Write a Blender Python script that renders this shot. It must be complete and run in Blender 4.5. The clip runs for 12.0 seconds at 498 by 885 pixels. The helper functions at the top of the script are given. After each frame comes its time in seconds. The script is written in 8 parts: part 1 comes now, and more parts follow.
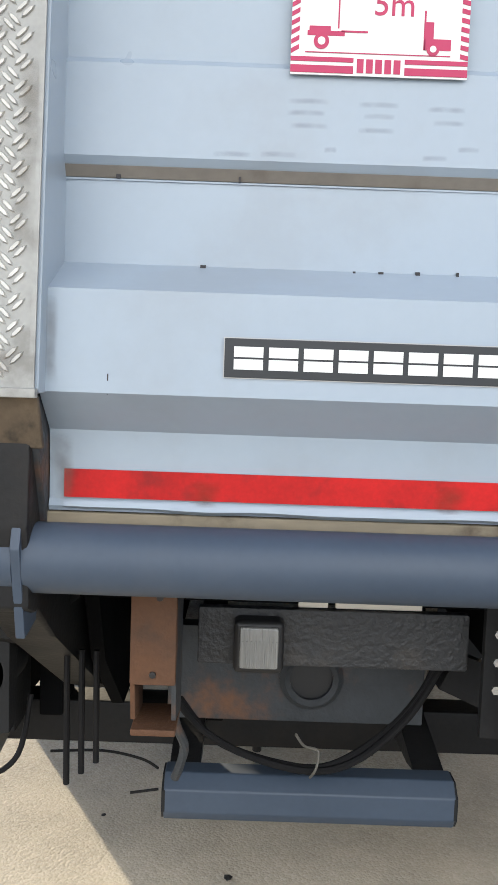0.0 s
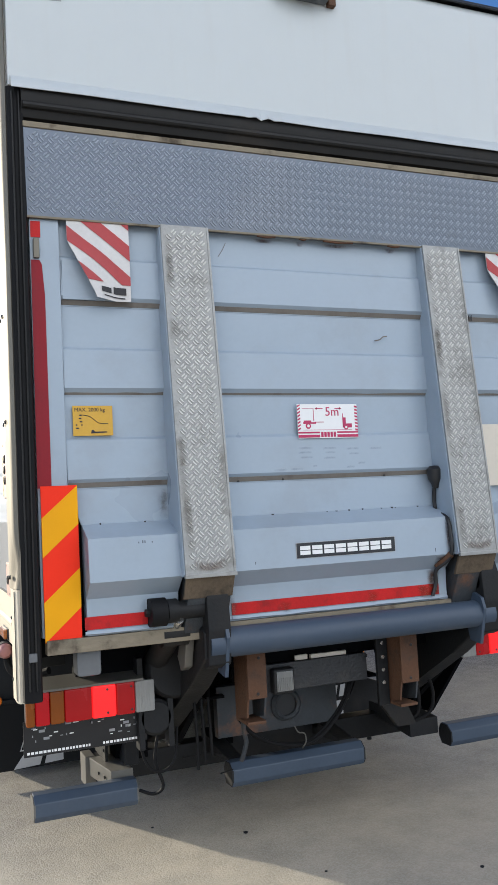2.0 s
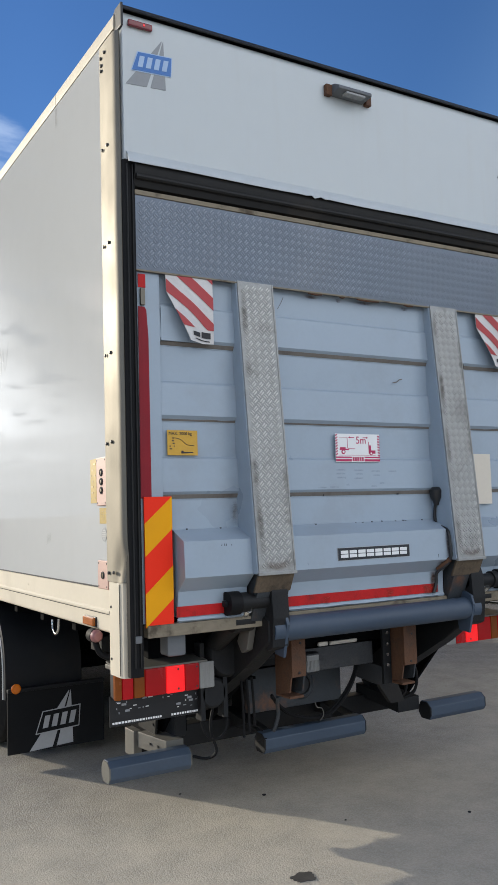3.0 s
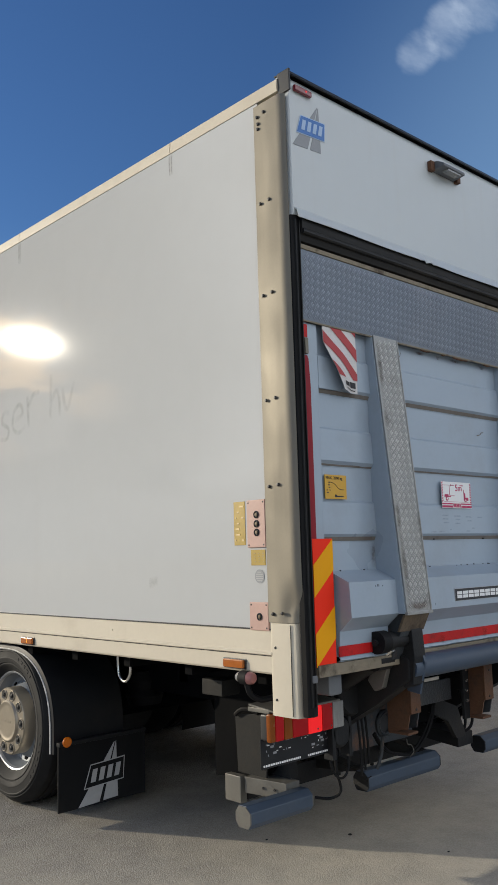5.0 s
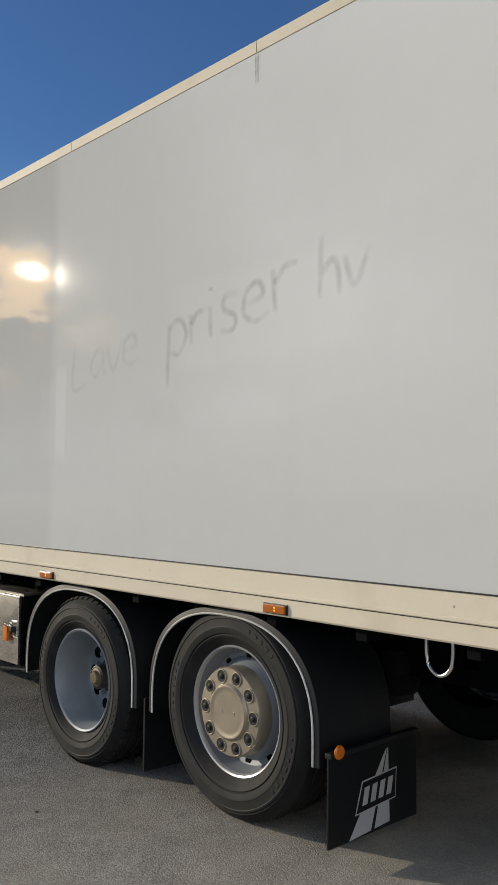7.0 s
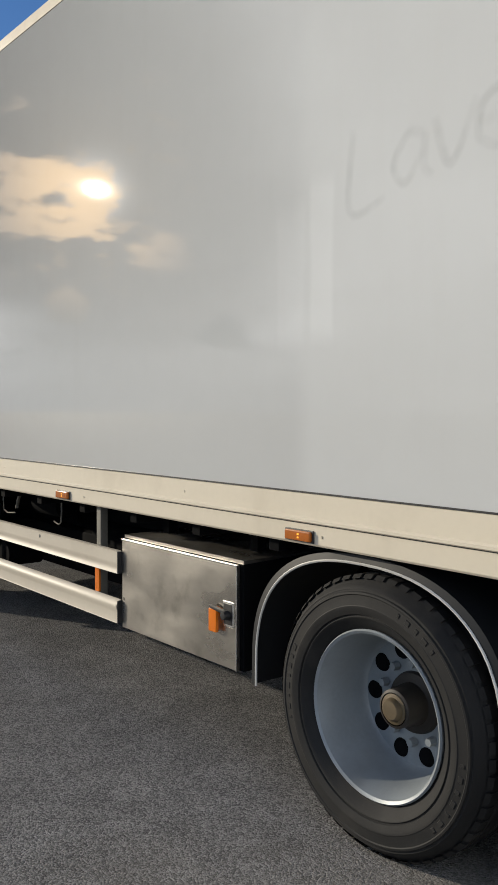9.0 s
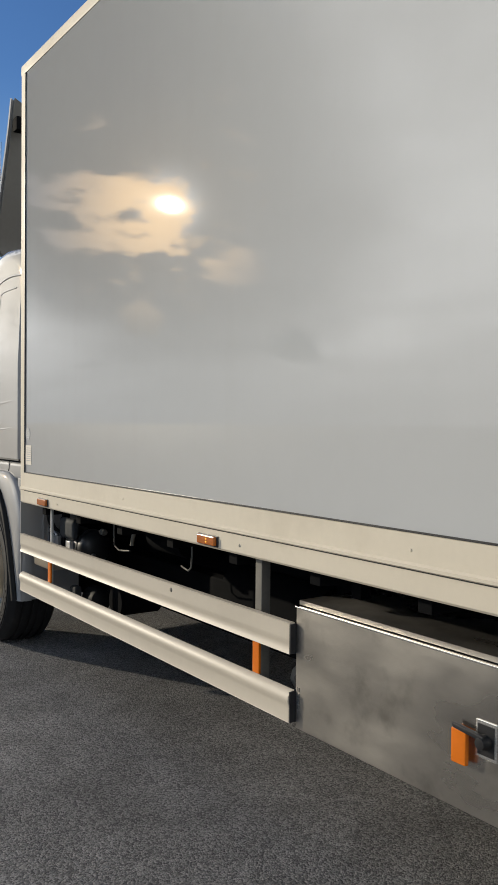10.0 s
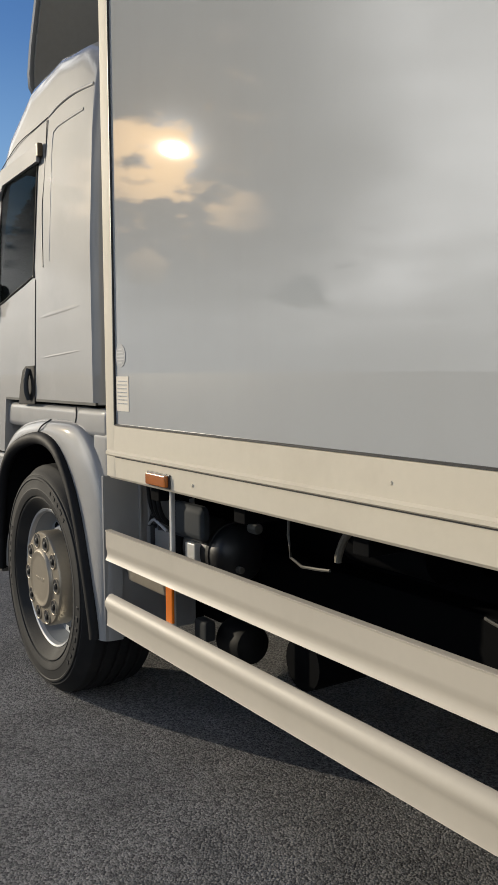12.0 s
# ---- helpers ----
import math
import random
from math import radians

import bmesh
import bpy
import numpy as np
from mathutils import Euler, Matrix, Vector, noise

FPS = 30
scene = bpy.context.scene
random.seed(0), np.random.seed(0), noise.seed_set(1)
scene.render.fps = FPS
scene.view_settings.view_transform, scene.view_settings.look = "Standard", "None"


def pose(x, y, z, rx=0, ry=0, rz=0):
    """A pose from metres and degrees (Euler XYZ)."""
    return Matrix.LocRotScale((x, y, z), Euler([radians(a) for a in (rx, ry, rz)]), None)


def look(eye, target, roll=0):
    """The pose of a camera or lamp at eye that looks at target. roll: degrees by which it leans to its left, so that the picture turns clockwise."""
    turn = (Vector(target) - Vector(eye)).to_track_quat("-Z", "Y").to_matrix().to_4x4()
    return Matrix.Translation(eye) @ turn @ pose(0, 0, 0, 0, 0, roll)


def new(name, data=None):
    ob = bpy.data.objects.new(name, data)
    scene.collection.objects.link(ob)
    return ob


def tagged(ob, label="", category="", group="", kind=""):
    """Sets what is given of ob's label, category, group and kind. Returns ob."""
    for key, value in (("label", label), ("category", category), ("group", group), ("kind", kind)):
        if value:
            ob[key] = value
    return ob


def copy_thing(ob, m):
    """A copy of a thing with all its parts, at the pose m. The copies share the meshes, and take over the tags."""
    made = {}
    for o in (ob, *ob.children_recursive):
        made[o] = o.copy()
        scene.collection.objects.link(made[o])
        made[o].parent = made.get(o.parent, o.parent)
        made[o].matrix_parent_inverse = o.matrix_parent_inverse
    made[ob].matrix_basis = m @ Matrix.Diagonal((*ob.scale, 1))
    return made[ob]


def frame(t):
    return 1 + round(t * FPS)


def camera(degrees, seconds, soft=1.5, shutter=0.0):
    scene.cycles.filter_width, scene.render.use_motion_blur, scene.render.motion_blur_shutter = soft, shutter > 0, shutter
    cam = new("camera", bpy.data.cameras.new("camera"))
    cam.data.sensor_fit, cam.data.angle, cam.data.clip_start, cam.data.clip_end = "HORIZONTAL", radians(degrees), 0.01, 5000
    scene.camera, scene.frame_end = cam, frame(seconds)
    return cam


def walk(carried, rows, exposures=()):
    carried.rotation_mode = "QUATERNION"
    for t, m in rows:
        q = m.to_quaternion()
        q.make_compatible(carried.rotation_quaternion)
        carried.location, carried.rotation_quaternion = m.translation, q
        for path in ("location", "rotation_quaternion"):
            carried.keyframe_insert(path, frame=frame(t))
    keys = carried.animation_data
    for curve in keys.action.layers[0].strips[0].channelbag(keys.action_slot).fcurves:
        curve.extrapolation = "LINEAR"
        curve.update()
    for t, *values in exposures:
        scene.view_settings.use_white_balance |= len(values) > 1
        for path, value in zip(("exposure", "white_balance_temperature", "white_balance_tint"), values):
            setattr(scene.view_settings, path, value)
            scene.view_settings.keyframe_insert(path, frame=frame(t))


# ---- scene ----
cam = camera(32.7, 12.0)
PATH = [
    (0, (-0.076, 0.112, 1.308), (-0.07, 2.103, 1.125), 2.0),
    (0.5, (-0.318, -0.405, 1.383), (-0.208, 1.588, 1.258), -0.6),
    (1, (-0.592, -0.91, 1.428), (-0.208, 1.053, 1.412), -2.5),
    (1.5, (-1.01, -1.278, 1.468), (-0.383, 0.62, 1.542), -3.5),
    (2, (-1.51, -1.616, 1.493), (-0.757, 0.23, 1.646), -3.0),
    (2.5, (-2.087, -1.797, 1.53), (-1.19, -0.016, 1.691), -2.7),
    (2.7, (-2.263, -1.879, 1.54), (-1.315, -0.125, 1.698), -2.3),
    (4.3, (-3.549, -1.689, 1.52), (-2.263, -0.172, 1.726), -1.4),
    (4.5, (-3.642, -1.541, 1.534), (-2.325, -0.051, 1.749), -1.8),
    (5, (-3.816, -1.084, 1.544), (-2.459, 0.362, 1.807), -1.6),
    (5.5, (-3.956, -0.559, 1.55), (-2.577, 0.864, 1.826), -1.1),
    (6, (-3.972, 0.004, 1.571), (-2.582, 1.422, 1.807), -0.4),
    (6.5, (-3.955, 0.456, 1.513), (-2.595, 1.906, 1.73), 0.4),
    (7, (-3.881, 1.103, 1.569), (-2.511, 2.555, 1.689), 0.6),
    (8.8, (-3.254, 3.284, 1.509), (-1.995, 4.837, 1.441), 0.8),
    (9, (-3.252, 3.496, 1.511), (-1.997, 5.052, 1.437), 0.2),
    (9.5, (-3.099, 4.093, 1.513), (-1.9, 5.693, 1.464), 0.9),
    (10, (-2.958, 4.741, 1.532), (-1.837, 6.397, 1.487), 0.5),
    (10.5, (-2.796, 5.365, 1.519), (-1.743, 7.064, 1.467), 0.5),
    (11, (-2.674, 5.962, 1.496), (-1.662, 7.685, 1.426), 0.4),
    (11.5, (-2.501, 6.571, 1.432), (-1.496, 8.297, 1.328), 0.2),
    (12, (-2.404, 7.162, 1.4), (-1.303, 8.823, 1.233), -0.3),
]
EXPOSURES = [(0, 1.50, 6550, 8), (0.5, 1.33, 6500, 8), (1.5, 1.15, 6250, 8), (2.5, 0.57, 5950, 8), (3.4, 0.40, 5950, 8), (4.5, 0.15, 5980, 8), (5, 0.12, 6100, 8), (5.5, 0.28, 6200, 8), (6.1, 0.15, 6200, 8), (7, 0.06, 6180, 8), (9, 0.19, 6150, 8), (9.7, 0.12, 6150, 8), (12, 0.08, 6250, 8)]
walk(cam, [(t, look(eye, target, roll)) for t, eye, target, roll in PATH], EXPOSURES)

# ---- world, sun and exposure ----
SUN_AZ, SUN_EL = -28.7, 14.25
SUN_DIR = Vector((math.sin(radians(SUN_AZ)) * math.cos(radians(SUN_EL)), math.cos(radians(SUN_AZ)) * math.cos(radians(SUN_EL)), math.sin(radians(SUN_EL))))


def rgb(c):
    return (c[0], c[1], c[2], 1.0)


def build_world():
    world = bpy.data.worlds.new("sky")
    scene.world = world
    world.use_nodes = True
    nt = world.node_tree
    nt.nodes.clear()
    N, L = nt.nodes.new, nt.links.new
    out, bg = N("ShaderNodeOutputWorld"), N("ShaderNodeBackground")
    sky = N("ShaderNodeTexSky")
    sky.sky_type, sky.sun_disc = "NISHITA", False
    sky.sun_elevation, sky.sun_rotation = radians(SUN_EL), radians(SUN_AZ)
    sky.air_density, sky.dust_density, sky.ozone_density = 1.25, 0.15, 4.0
    co = N("ShaderNodeTexCoord")
    sep = N("ShaderNodeSeparateXYZ")
    L(co.outputs["Generated"], sep.inputs[0])
    lift = N("ShaderNodeMath"); lift.operation = "ADD"; lift.inputs[1].default_value = 0.22
    L(sep.outputs[2], lift.inputs[0])
    dx = N("ShaderNodeMath"); dx.operation = "DIVIDE"; L(sep.outputs[0], dx.inputs[0]); L(lift.outputs[0], dx.inputs[1])
    dy = N("ShaderNodeMath"); dy.operation = "DIVIDE"; L(sep.outputs[1], dy.inputs[0]); L(lift.outputs[0], dy.inputs[1])
    comb = N("ShaderNodeCombineXYZ"); L(dx.outputs[0], comb.inputs[0]); L(dy.outputs[0], comb.inputs[1])
    noi = N("ShaderNodeTexNoise"); noi.inputs["Scale"].default_value = 2.1; noi.inputs["Detail"].default_value = 8; noi.inputs["Roughness"].default_value = 0.55
    L(comb.outputs[0], noi.inputs["Vector"])
    dot = N("ShaderNodeVectorMath"); dot.operation = "DOT_PRODUCT"; dot.inputs[1].default_value = SUN_DIR
    L(co.outputs["Generated"], dot.inputs[0])
    # broken cloud: thick and back-lit round the sun, white on the far side of the sky, mostly clear between
    near = N("ShaderNodeMapRange"); near.interpolation_type = "SMOOTHSTEP"
    near.inputs[1].default_value, near.inputs[2].default_value = 0.70, 0.97
    near.inputs[3].default_value, near.inputs[4].default_value = 0.0, 1.0
    L(dot.outputs["Value"], near.inputs[0])
    far = N("ShaderNodeMapRange"); far.interpolation_type = "SMOOTHSTEP"
    far.inputs[1].default_value, far.inputs[2].default_value = 0.35, -0.75
    far.inputs[3].default_value, far.inputs[4].default_value = 0.0, 1.0
    yz = N("ShaderNodeMath"); yz.operation = "MULTIPLY_ADD"; yz.inputs[1].default_value = 0.15
    L(sep.outputs[2], yz.inputs[0]); L(sep.outputs[1], yz.inputs[2]); L(yz.outputs[0], far.inputs[0])
    b1 = N("ShaderNodeMath"); b1.operation = "MULTIPLY_ADD"; b1.inputs[1].default_value = 0.58; b1.inputs[2].default_value = -0.39
    L(near.outputs[0], b1.inputs[0])
    b2 = N("ShaderNodeMath"); b2.operation = "MULTIPLY_ADD"; b2.inputs[1].default_value = 0.52
    L(far.outputs[0], b2.inputs[0]); L(b1.outputs[0], b2.inputs[2])
    bias = b2
    # the ragged band of gaps that the sun shines through, measured in degrees across and up from the sun; and a bright bank beside it
    a, e = radians(SUN_AZ), radians(SUN_EL)
    across, upward = N("ShaderNodeVectorMath"), N("ShaderNodeVectorMath")
    for node, way in ((across, (math.cos(a), -math.sin(a), 0.0)), (upward, (-math.sin(e) * math.sin(a), -math.sin(e) * math.cos(a), math.cos(e)))):
        node.operation = "DOT_PRODUCT"
        node.inputs[1].default_value = way
        L(co.outputs["Generated"], node.inputs[0])
    for u0, v0, wide, high, amount in ((4.6, 0.7, 7.2, 2.3, -0.34), (3.0, -2.1, 6.6, 1.7, -0.30), (0.2, -0.3, 2.2, 2.0, -0.30), (-4.2, -3.9, 3.4, 1.9, -0.18), (1.9, -7.3, 2.0, 1.6, -0.52), (-8.5, -8.8, 2.4, 1.5, -0.3), (-27.0, 4.0, 23.0, 22.0, 0.46)):
        ell = N("ShaderNodeCombineXYZ")
        for node, mid, half, slot in ((across, u0, wide, 0), (upward, v0, high, 1)):
            k = N("ShaderNodeMath"); k.operation = "MULTIPLY_ADD"
            k.inputs[1].default_value, k.inputs[2].default_value = 1.0 / math.sin(radians(half)), -math.sin(radians(mid)) / math.sin(radians(half))
            L(node.outputs["Value"], k.inputs[0]); L(k.outputs[0], ell.inputs[slot])
        ln = N("ShaderNodeVectorMath"); ln.operation = "LENGTH"; L(ell.outputs[0], ln.inputs[0])
        mr = N("ShaderNodeMapRange"); mr.interpolation_type = "SMOOTHSTEP"
        mr.inputs[1].default_value, mr.inputs[2].default_value = 1.0, 0.25
        mr.inputs[3].default_value, mr.inputs[4].default_value = 0.0, amount
        L(ln.outputs["Value"], mr.inputs[0])
        ad = N("ShaderNodeMath"); L(mr.outputs[0], ad.inputs[0]); L(bias.outputs[0], ad.inputs[1])
        bias = ad
    add = N("ShaderNodeMath"); fringe = N("ShaderNodeTexNoise"); fringe.inputs["Scale"].default_value = 11.0; fringe.inputs["Detail"].default_value = 8; fringe.inputs["Roughness"].default_value = 0.62
    L(comb.outputs[0], fringe.inputs["Vector"])
    fr = N("ShaderNodeMath"); fr.operation = "MULTIPLY_ADD"; fr.inputs[1].default_value = 0.95; fr.inputs[2].default_value = -0.475
    L(fringe.outputs[0], fr.inputs[0])
    nf = N("ShaderNodeMath"); L(noi.outputs[0], nf.inputs[0]); L(fr.outputs[0], nf.inputs[1])
    L(nf.outputs[0], add.inputs[0]); L(bias.outputs[0], add.inputs[1])
    cover = N("ShaderNodeMapRange"); cover.interpolation_type = "SMOOTHSTEP"
    cover.inputs[1].default_value, cover.inputs[2].default_value = 0.41, 0.66
    cover.inputs[3].default_value, cover.inputs[4].default_value = 0.0, 0.93
    L(add.outputs[0], cover.inputs[0])
    clampd = N("ShaderNodeMath"); clampd.operation = "MAXIMUM"; clampd.inputs[1].default_value = 0.0
    L(dot.outputs["Value"], clampd.inputs[0])
    glow = N("ShaderNodeMath"); glow.operation = "POWER"; glow.inputs[1].default_value = 250.0
    L(clampd.outputs[0], glow.inputs[0])
    thin = N("ShaderNodeMath"); thin.operation = "POWER"; thin.inputs[1].default_value = 2600.0
    L(clampd.outputs[0], thin.inputs[0])
    warm = N("ShaderNodeVectorMath"); warm.operation = "SCALE"; warm.inputs[0].default_value = (1.0, 0.59, 0.20)
    gs = N("ShaderNodeMath"); gs.operation = "MULTIPLY"; gs.inputs[1].default_value = CLOUD_GLOW
    L(glow.outputs[0], gs.inputs[0]); L(gs.outputs[0], warm.inputs[3])
    tint = N("ShaderNodeVectorMath"); tint.operation = "MULTIPLY"; tint.inputs[1].default_value = (0.50, 0.575, 0.75)
    haze = N("ShaderNodeMapRange"); haze.inputs[3].default_value, haze.inputs[4].default_value = 1.0, 0.22
    L(near.outputs[0], haze.inputs[0])
    hz = N("ShaderNodeVectorMath"); hz.operation = "SCALE"; L(sky.outputs[0], hz.inputs[0]); L(haze.outputs[0], hz.inputs[3])
    L(hz.outputs[0], tint.inputs[0])
    clear = N("ShaderNodeVectorMath"); clear.operation = "ADD"
    L(tint.outputs[0], clear.inputs[0]); L(warm.outputs[0], clear.inputs[1])
    # brightness of the cloud itself: back-lit and grey close to the sun, bright beyond the edge of that bank
    gv = N("ShaderNodeMapRange"); gv.interpolation_type = "SMOOTHSTEP"
    gv.inputs[1].default_value, gv.inputs[2].default_value = math.cos(radians(17.0)), math.cos(radians(6.0))
    gv.inputs[3].default_value, gv.inputs[4].default_value = CLOUD_LIT, CLOUD_BACK
    L(dot.outputs["Value"], gv.inputs[0])
    body = N("ShaderNodeTexNoise"); body.inputs["Scale"].default_value = 1.3; body.inputs["Detail"].default_value = 5
    L(comb.outputs[0], body.inputs["Vector"])
    bs = N("ShaderNodeMapRange"); bs.inputs[1].default_value, bs.inputs[2].default_value = 0.3, 0.7; bs.inputs[3].default_value, bs.inputs[4].default_value = 0.4, 1.6
    L(body.outputs[0], bs.inputs[0])
    # a heavy dark bank above the sun
    a, e = radians(SUN_AZ + 5.0), radians(SUN_EL + 7.0)
    bd = N("ShaderNodeVectorMath"); bd.operation = "DOT_PRODUCT"; bd.inputs[1].default_value = (math.sin(a) * math.cos(e), math.cos(a) * math.cos(e), math.sin(e))
    L(co.outputs["Generated"], bd.inputs[0])
    bm2 = N("ShaderNodeMapRange"); bm2.interpolation_type = "SMOOTHSTEP"
    bm2.inputs[1].default_value, bm2.inputs[2].default_value = math.cos(radians(15.5)), math.cos(radians(6.0)); bm2.inputs[3].default_value, bm2.inputs[4].default_value = 1.0, 0.04
    L(bd.outputs["Value"], bm2.inputs[0])
    gd = N("ShaderNodeMath"); gd.operation = "MULTIPLY"; L(bs.outputs[0], gd.inputs[0]); L(bm2.outputs[0], gd.inputs[1])
    gw = N("ShaderNodeMath"); gw.operation = "MULTIPLY"; L(gv.outputs[0], gw.inputs[0]); L(gd.outputs[0], gw.inputs[1])
    gl = N("ShaderNodeMath"); gl.operation = "MULTIPLY_ADD"; gl.inputs[1].default_value = CLOUD_GLOW * 0.8
    L(thin.outputs[0], gl.inputs[0]); L(gw.outputs[0], gl.inputs[2])
    ccol = N("ShaderNodeVectorMath"); ccol.operation = "SCALE"; ccol.inputs[0].default_value = (1.0, 0.965, 0.93)
    L(gl.outputs[0], ccol.inputs[3])
    mix = N("ShaderNodeMixRGB")
    L(cover.outputs[0], mix.inputs[0]); L(clear.outputs[0], mix.inputs[1]); L(ccol.outputs[0], mix.inputs[2])
    # thin single clouds in the clear part, drawn out by the wind
    wisp = N("ShaderNodeTexNoise"); wisp.inputs["Scale"].default_value = 4.5; wisp.inputs["Detail"].default_value = 7; wisp.inputs["Roughness"].default_value = 0.58
    wm = N("ShaderNodeMapping"); wm.inputs["Scale"].default_value = (1.0, 2.2, 1.0); wm.inputs["Rotation"].default_value = (0, 0, 0.9)
    L(comb.outputs[0], wm.inputs[0]); L(wm.outputs[0], wisp.inputs["Vector"])
    top = mix
    for az, el, wide in ((13.5, 22.8, 4.4), (10.5, 27.5, 4.4), (60.5, 33.2, 2.6), (58.2, 32.2, 2.5), (56.0, 31.3, 2.0)):
        a, e = radians(az), radians(el)
        sp = N("ShaderNodeVectorMath"); sp.operation = "DOT_PRODUCT"
        sp.inputs[1].default_value = (math.sin(a) * math.cos(e), math.cos(a) * math.cos(e), math.sin(e))
        L(co.outputs["Generated"], sp.inputs[0])
        mr = N("ShaderNodeMapRange"); mr.interpolation_type = "SMOOTHSTEP"
        mr.inputs[1].default_value, mr.inputs[2].default_value = math.cos(radians(wide)), math.cos(radians(0.5))
        mr.inputs[3].default_value, mr.inputs[4].default_value = -0.35, 0.14
        L(sp.outputs["Value"], mr.inputs[0])
        ws = N("ShaderNodeMath"); L(mr.outputs[0], ws.inputs[0]); L(wisp.outputs[0], ws.inputs[1])
        wc = N("ShaderNodeMapRange"); wc.interpolation_type = "SMOOTHSTEP"
        wc.inputs[1].default_value, wc.inputs[2].default_value = 0.42, 0.78
        wc.inputs[3].default_value, wc.inputs[4].default_value = 0.0, 0.25
        L(ws.outputs[0], wc.inputs[0])
        m2 = N("ShaderNodeMixRGB"); m2.inputs[2].default_value = rgb((CLOUD_LIT * 0.56, CLOUD_LIT * 0.585, CLOUD_LIT * 0.61))
        L(wc.outputs[0], m2.inputs[0]); L(top.outputs[0], m2.inputs[1])
        top = m2
    # thin haze: paler low down, and towards the side away from the sun
    hl = N("ShaderNodeMapRange"); hl.interpolation_type = "SMOOTHSTEP"
    hl.inputs[1].default_value, hl.inputs[2].default_value = 0.38, 0.14
    hl.inputs[3].default_value, hl.inputs[4].default_value = 0.0, 0.5
    L(sep.outputs[2], hl.inputs[0])
    hx = N("ShaderNodeMapRange"); hx.interpolation_type = "SMOOTHSTEP"
    hx.inputs[1].default_value, hx.inputs[2].default_value = 0.60, 0.86
    hx.inputs[3].default_value, hx.inputs[4].default_value = 0.0, 0.34
    L(sep.outputs[0], hx.inputs[0])
    hs = N("ShaderNodeMath"); hs.operation = "MAXIMUM"; L(hl.outputs[0], hs.inputs[0]); L(hx.outputs[0], hs.inputs[1])
    nn = N("ShaderNodeMath"); nn.operation = "SUBTRACT"; nn.inputs[0].default_value = 1.0; L(near.outputs[0], nn.inputs[1])
    hw = N("ShaderNodeMath"); hw.operation = "MULTIPLY"; L(hs.outputs[0], hw.inputs[0]); L(nn.outputs[0], hw.inputs[1])
    pale = N("ShaderNodeMixRGB"); pale.inputs[2].default_value = (2.5, 3.9, 5.6, 1)
    L(hw.outputs[0], pale.inputs[0]); L(top.outputs[0], pale.inputs[1])
    top = pale
    # haze along the horizon under the sun
    low = N("ShaderNodeMapRange"); low.interpolation_type = "SMOOTHSTEP"
    low.inputs[1].default_value, low.inputs[2].default_value = 0.13, 0.0
    L(sep.outputs[2], low.inputs[0])
    ln = N("ShaderNodeMath"); ln.operation = "MULTIPLY"; L(low.outputs[0], ln.inputs[0]); L(near.outputs[0], ln.inputs[1])
    hm = N("ShaderNodeMixRGB"); hm.inputs[2].default_value = (3.8, 3.75, 3.7, 1)
    L(ln.outputs[0], hm.inputs[0]); L(top.outputs[0], hm.inputs[1])
    L(hm.outputs[0], bg.inputs[0])
    bg.inputs[1].default_value = SKY_STRENGTH
    L(bg.outputs[0], out.inputs[0])


SKY_STRENGTH, CLOUD_LIT, CLOUD_BACK, CLOUD_GLOW = 0.13, 13.5, 1.3, 24.0
build_world()
sun = new("sun", bpy.data.lights.new("sun", "SUN"))
sun.data.energy, sun.data.angle, sun.data.color = 3.3, radians(0.6), (1.0, 0.86, 0.66)
sun.matrix_world = look(SUN_DIR * 60, (0, 0, 0))

# ---- materials ----


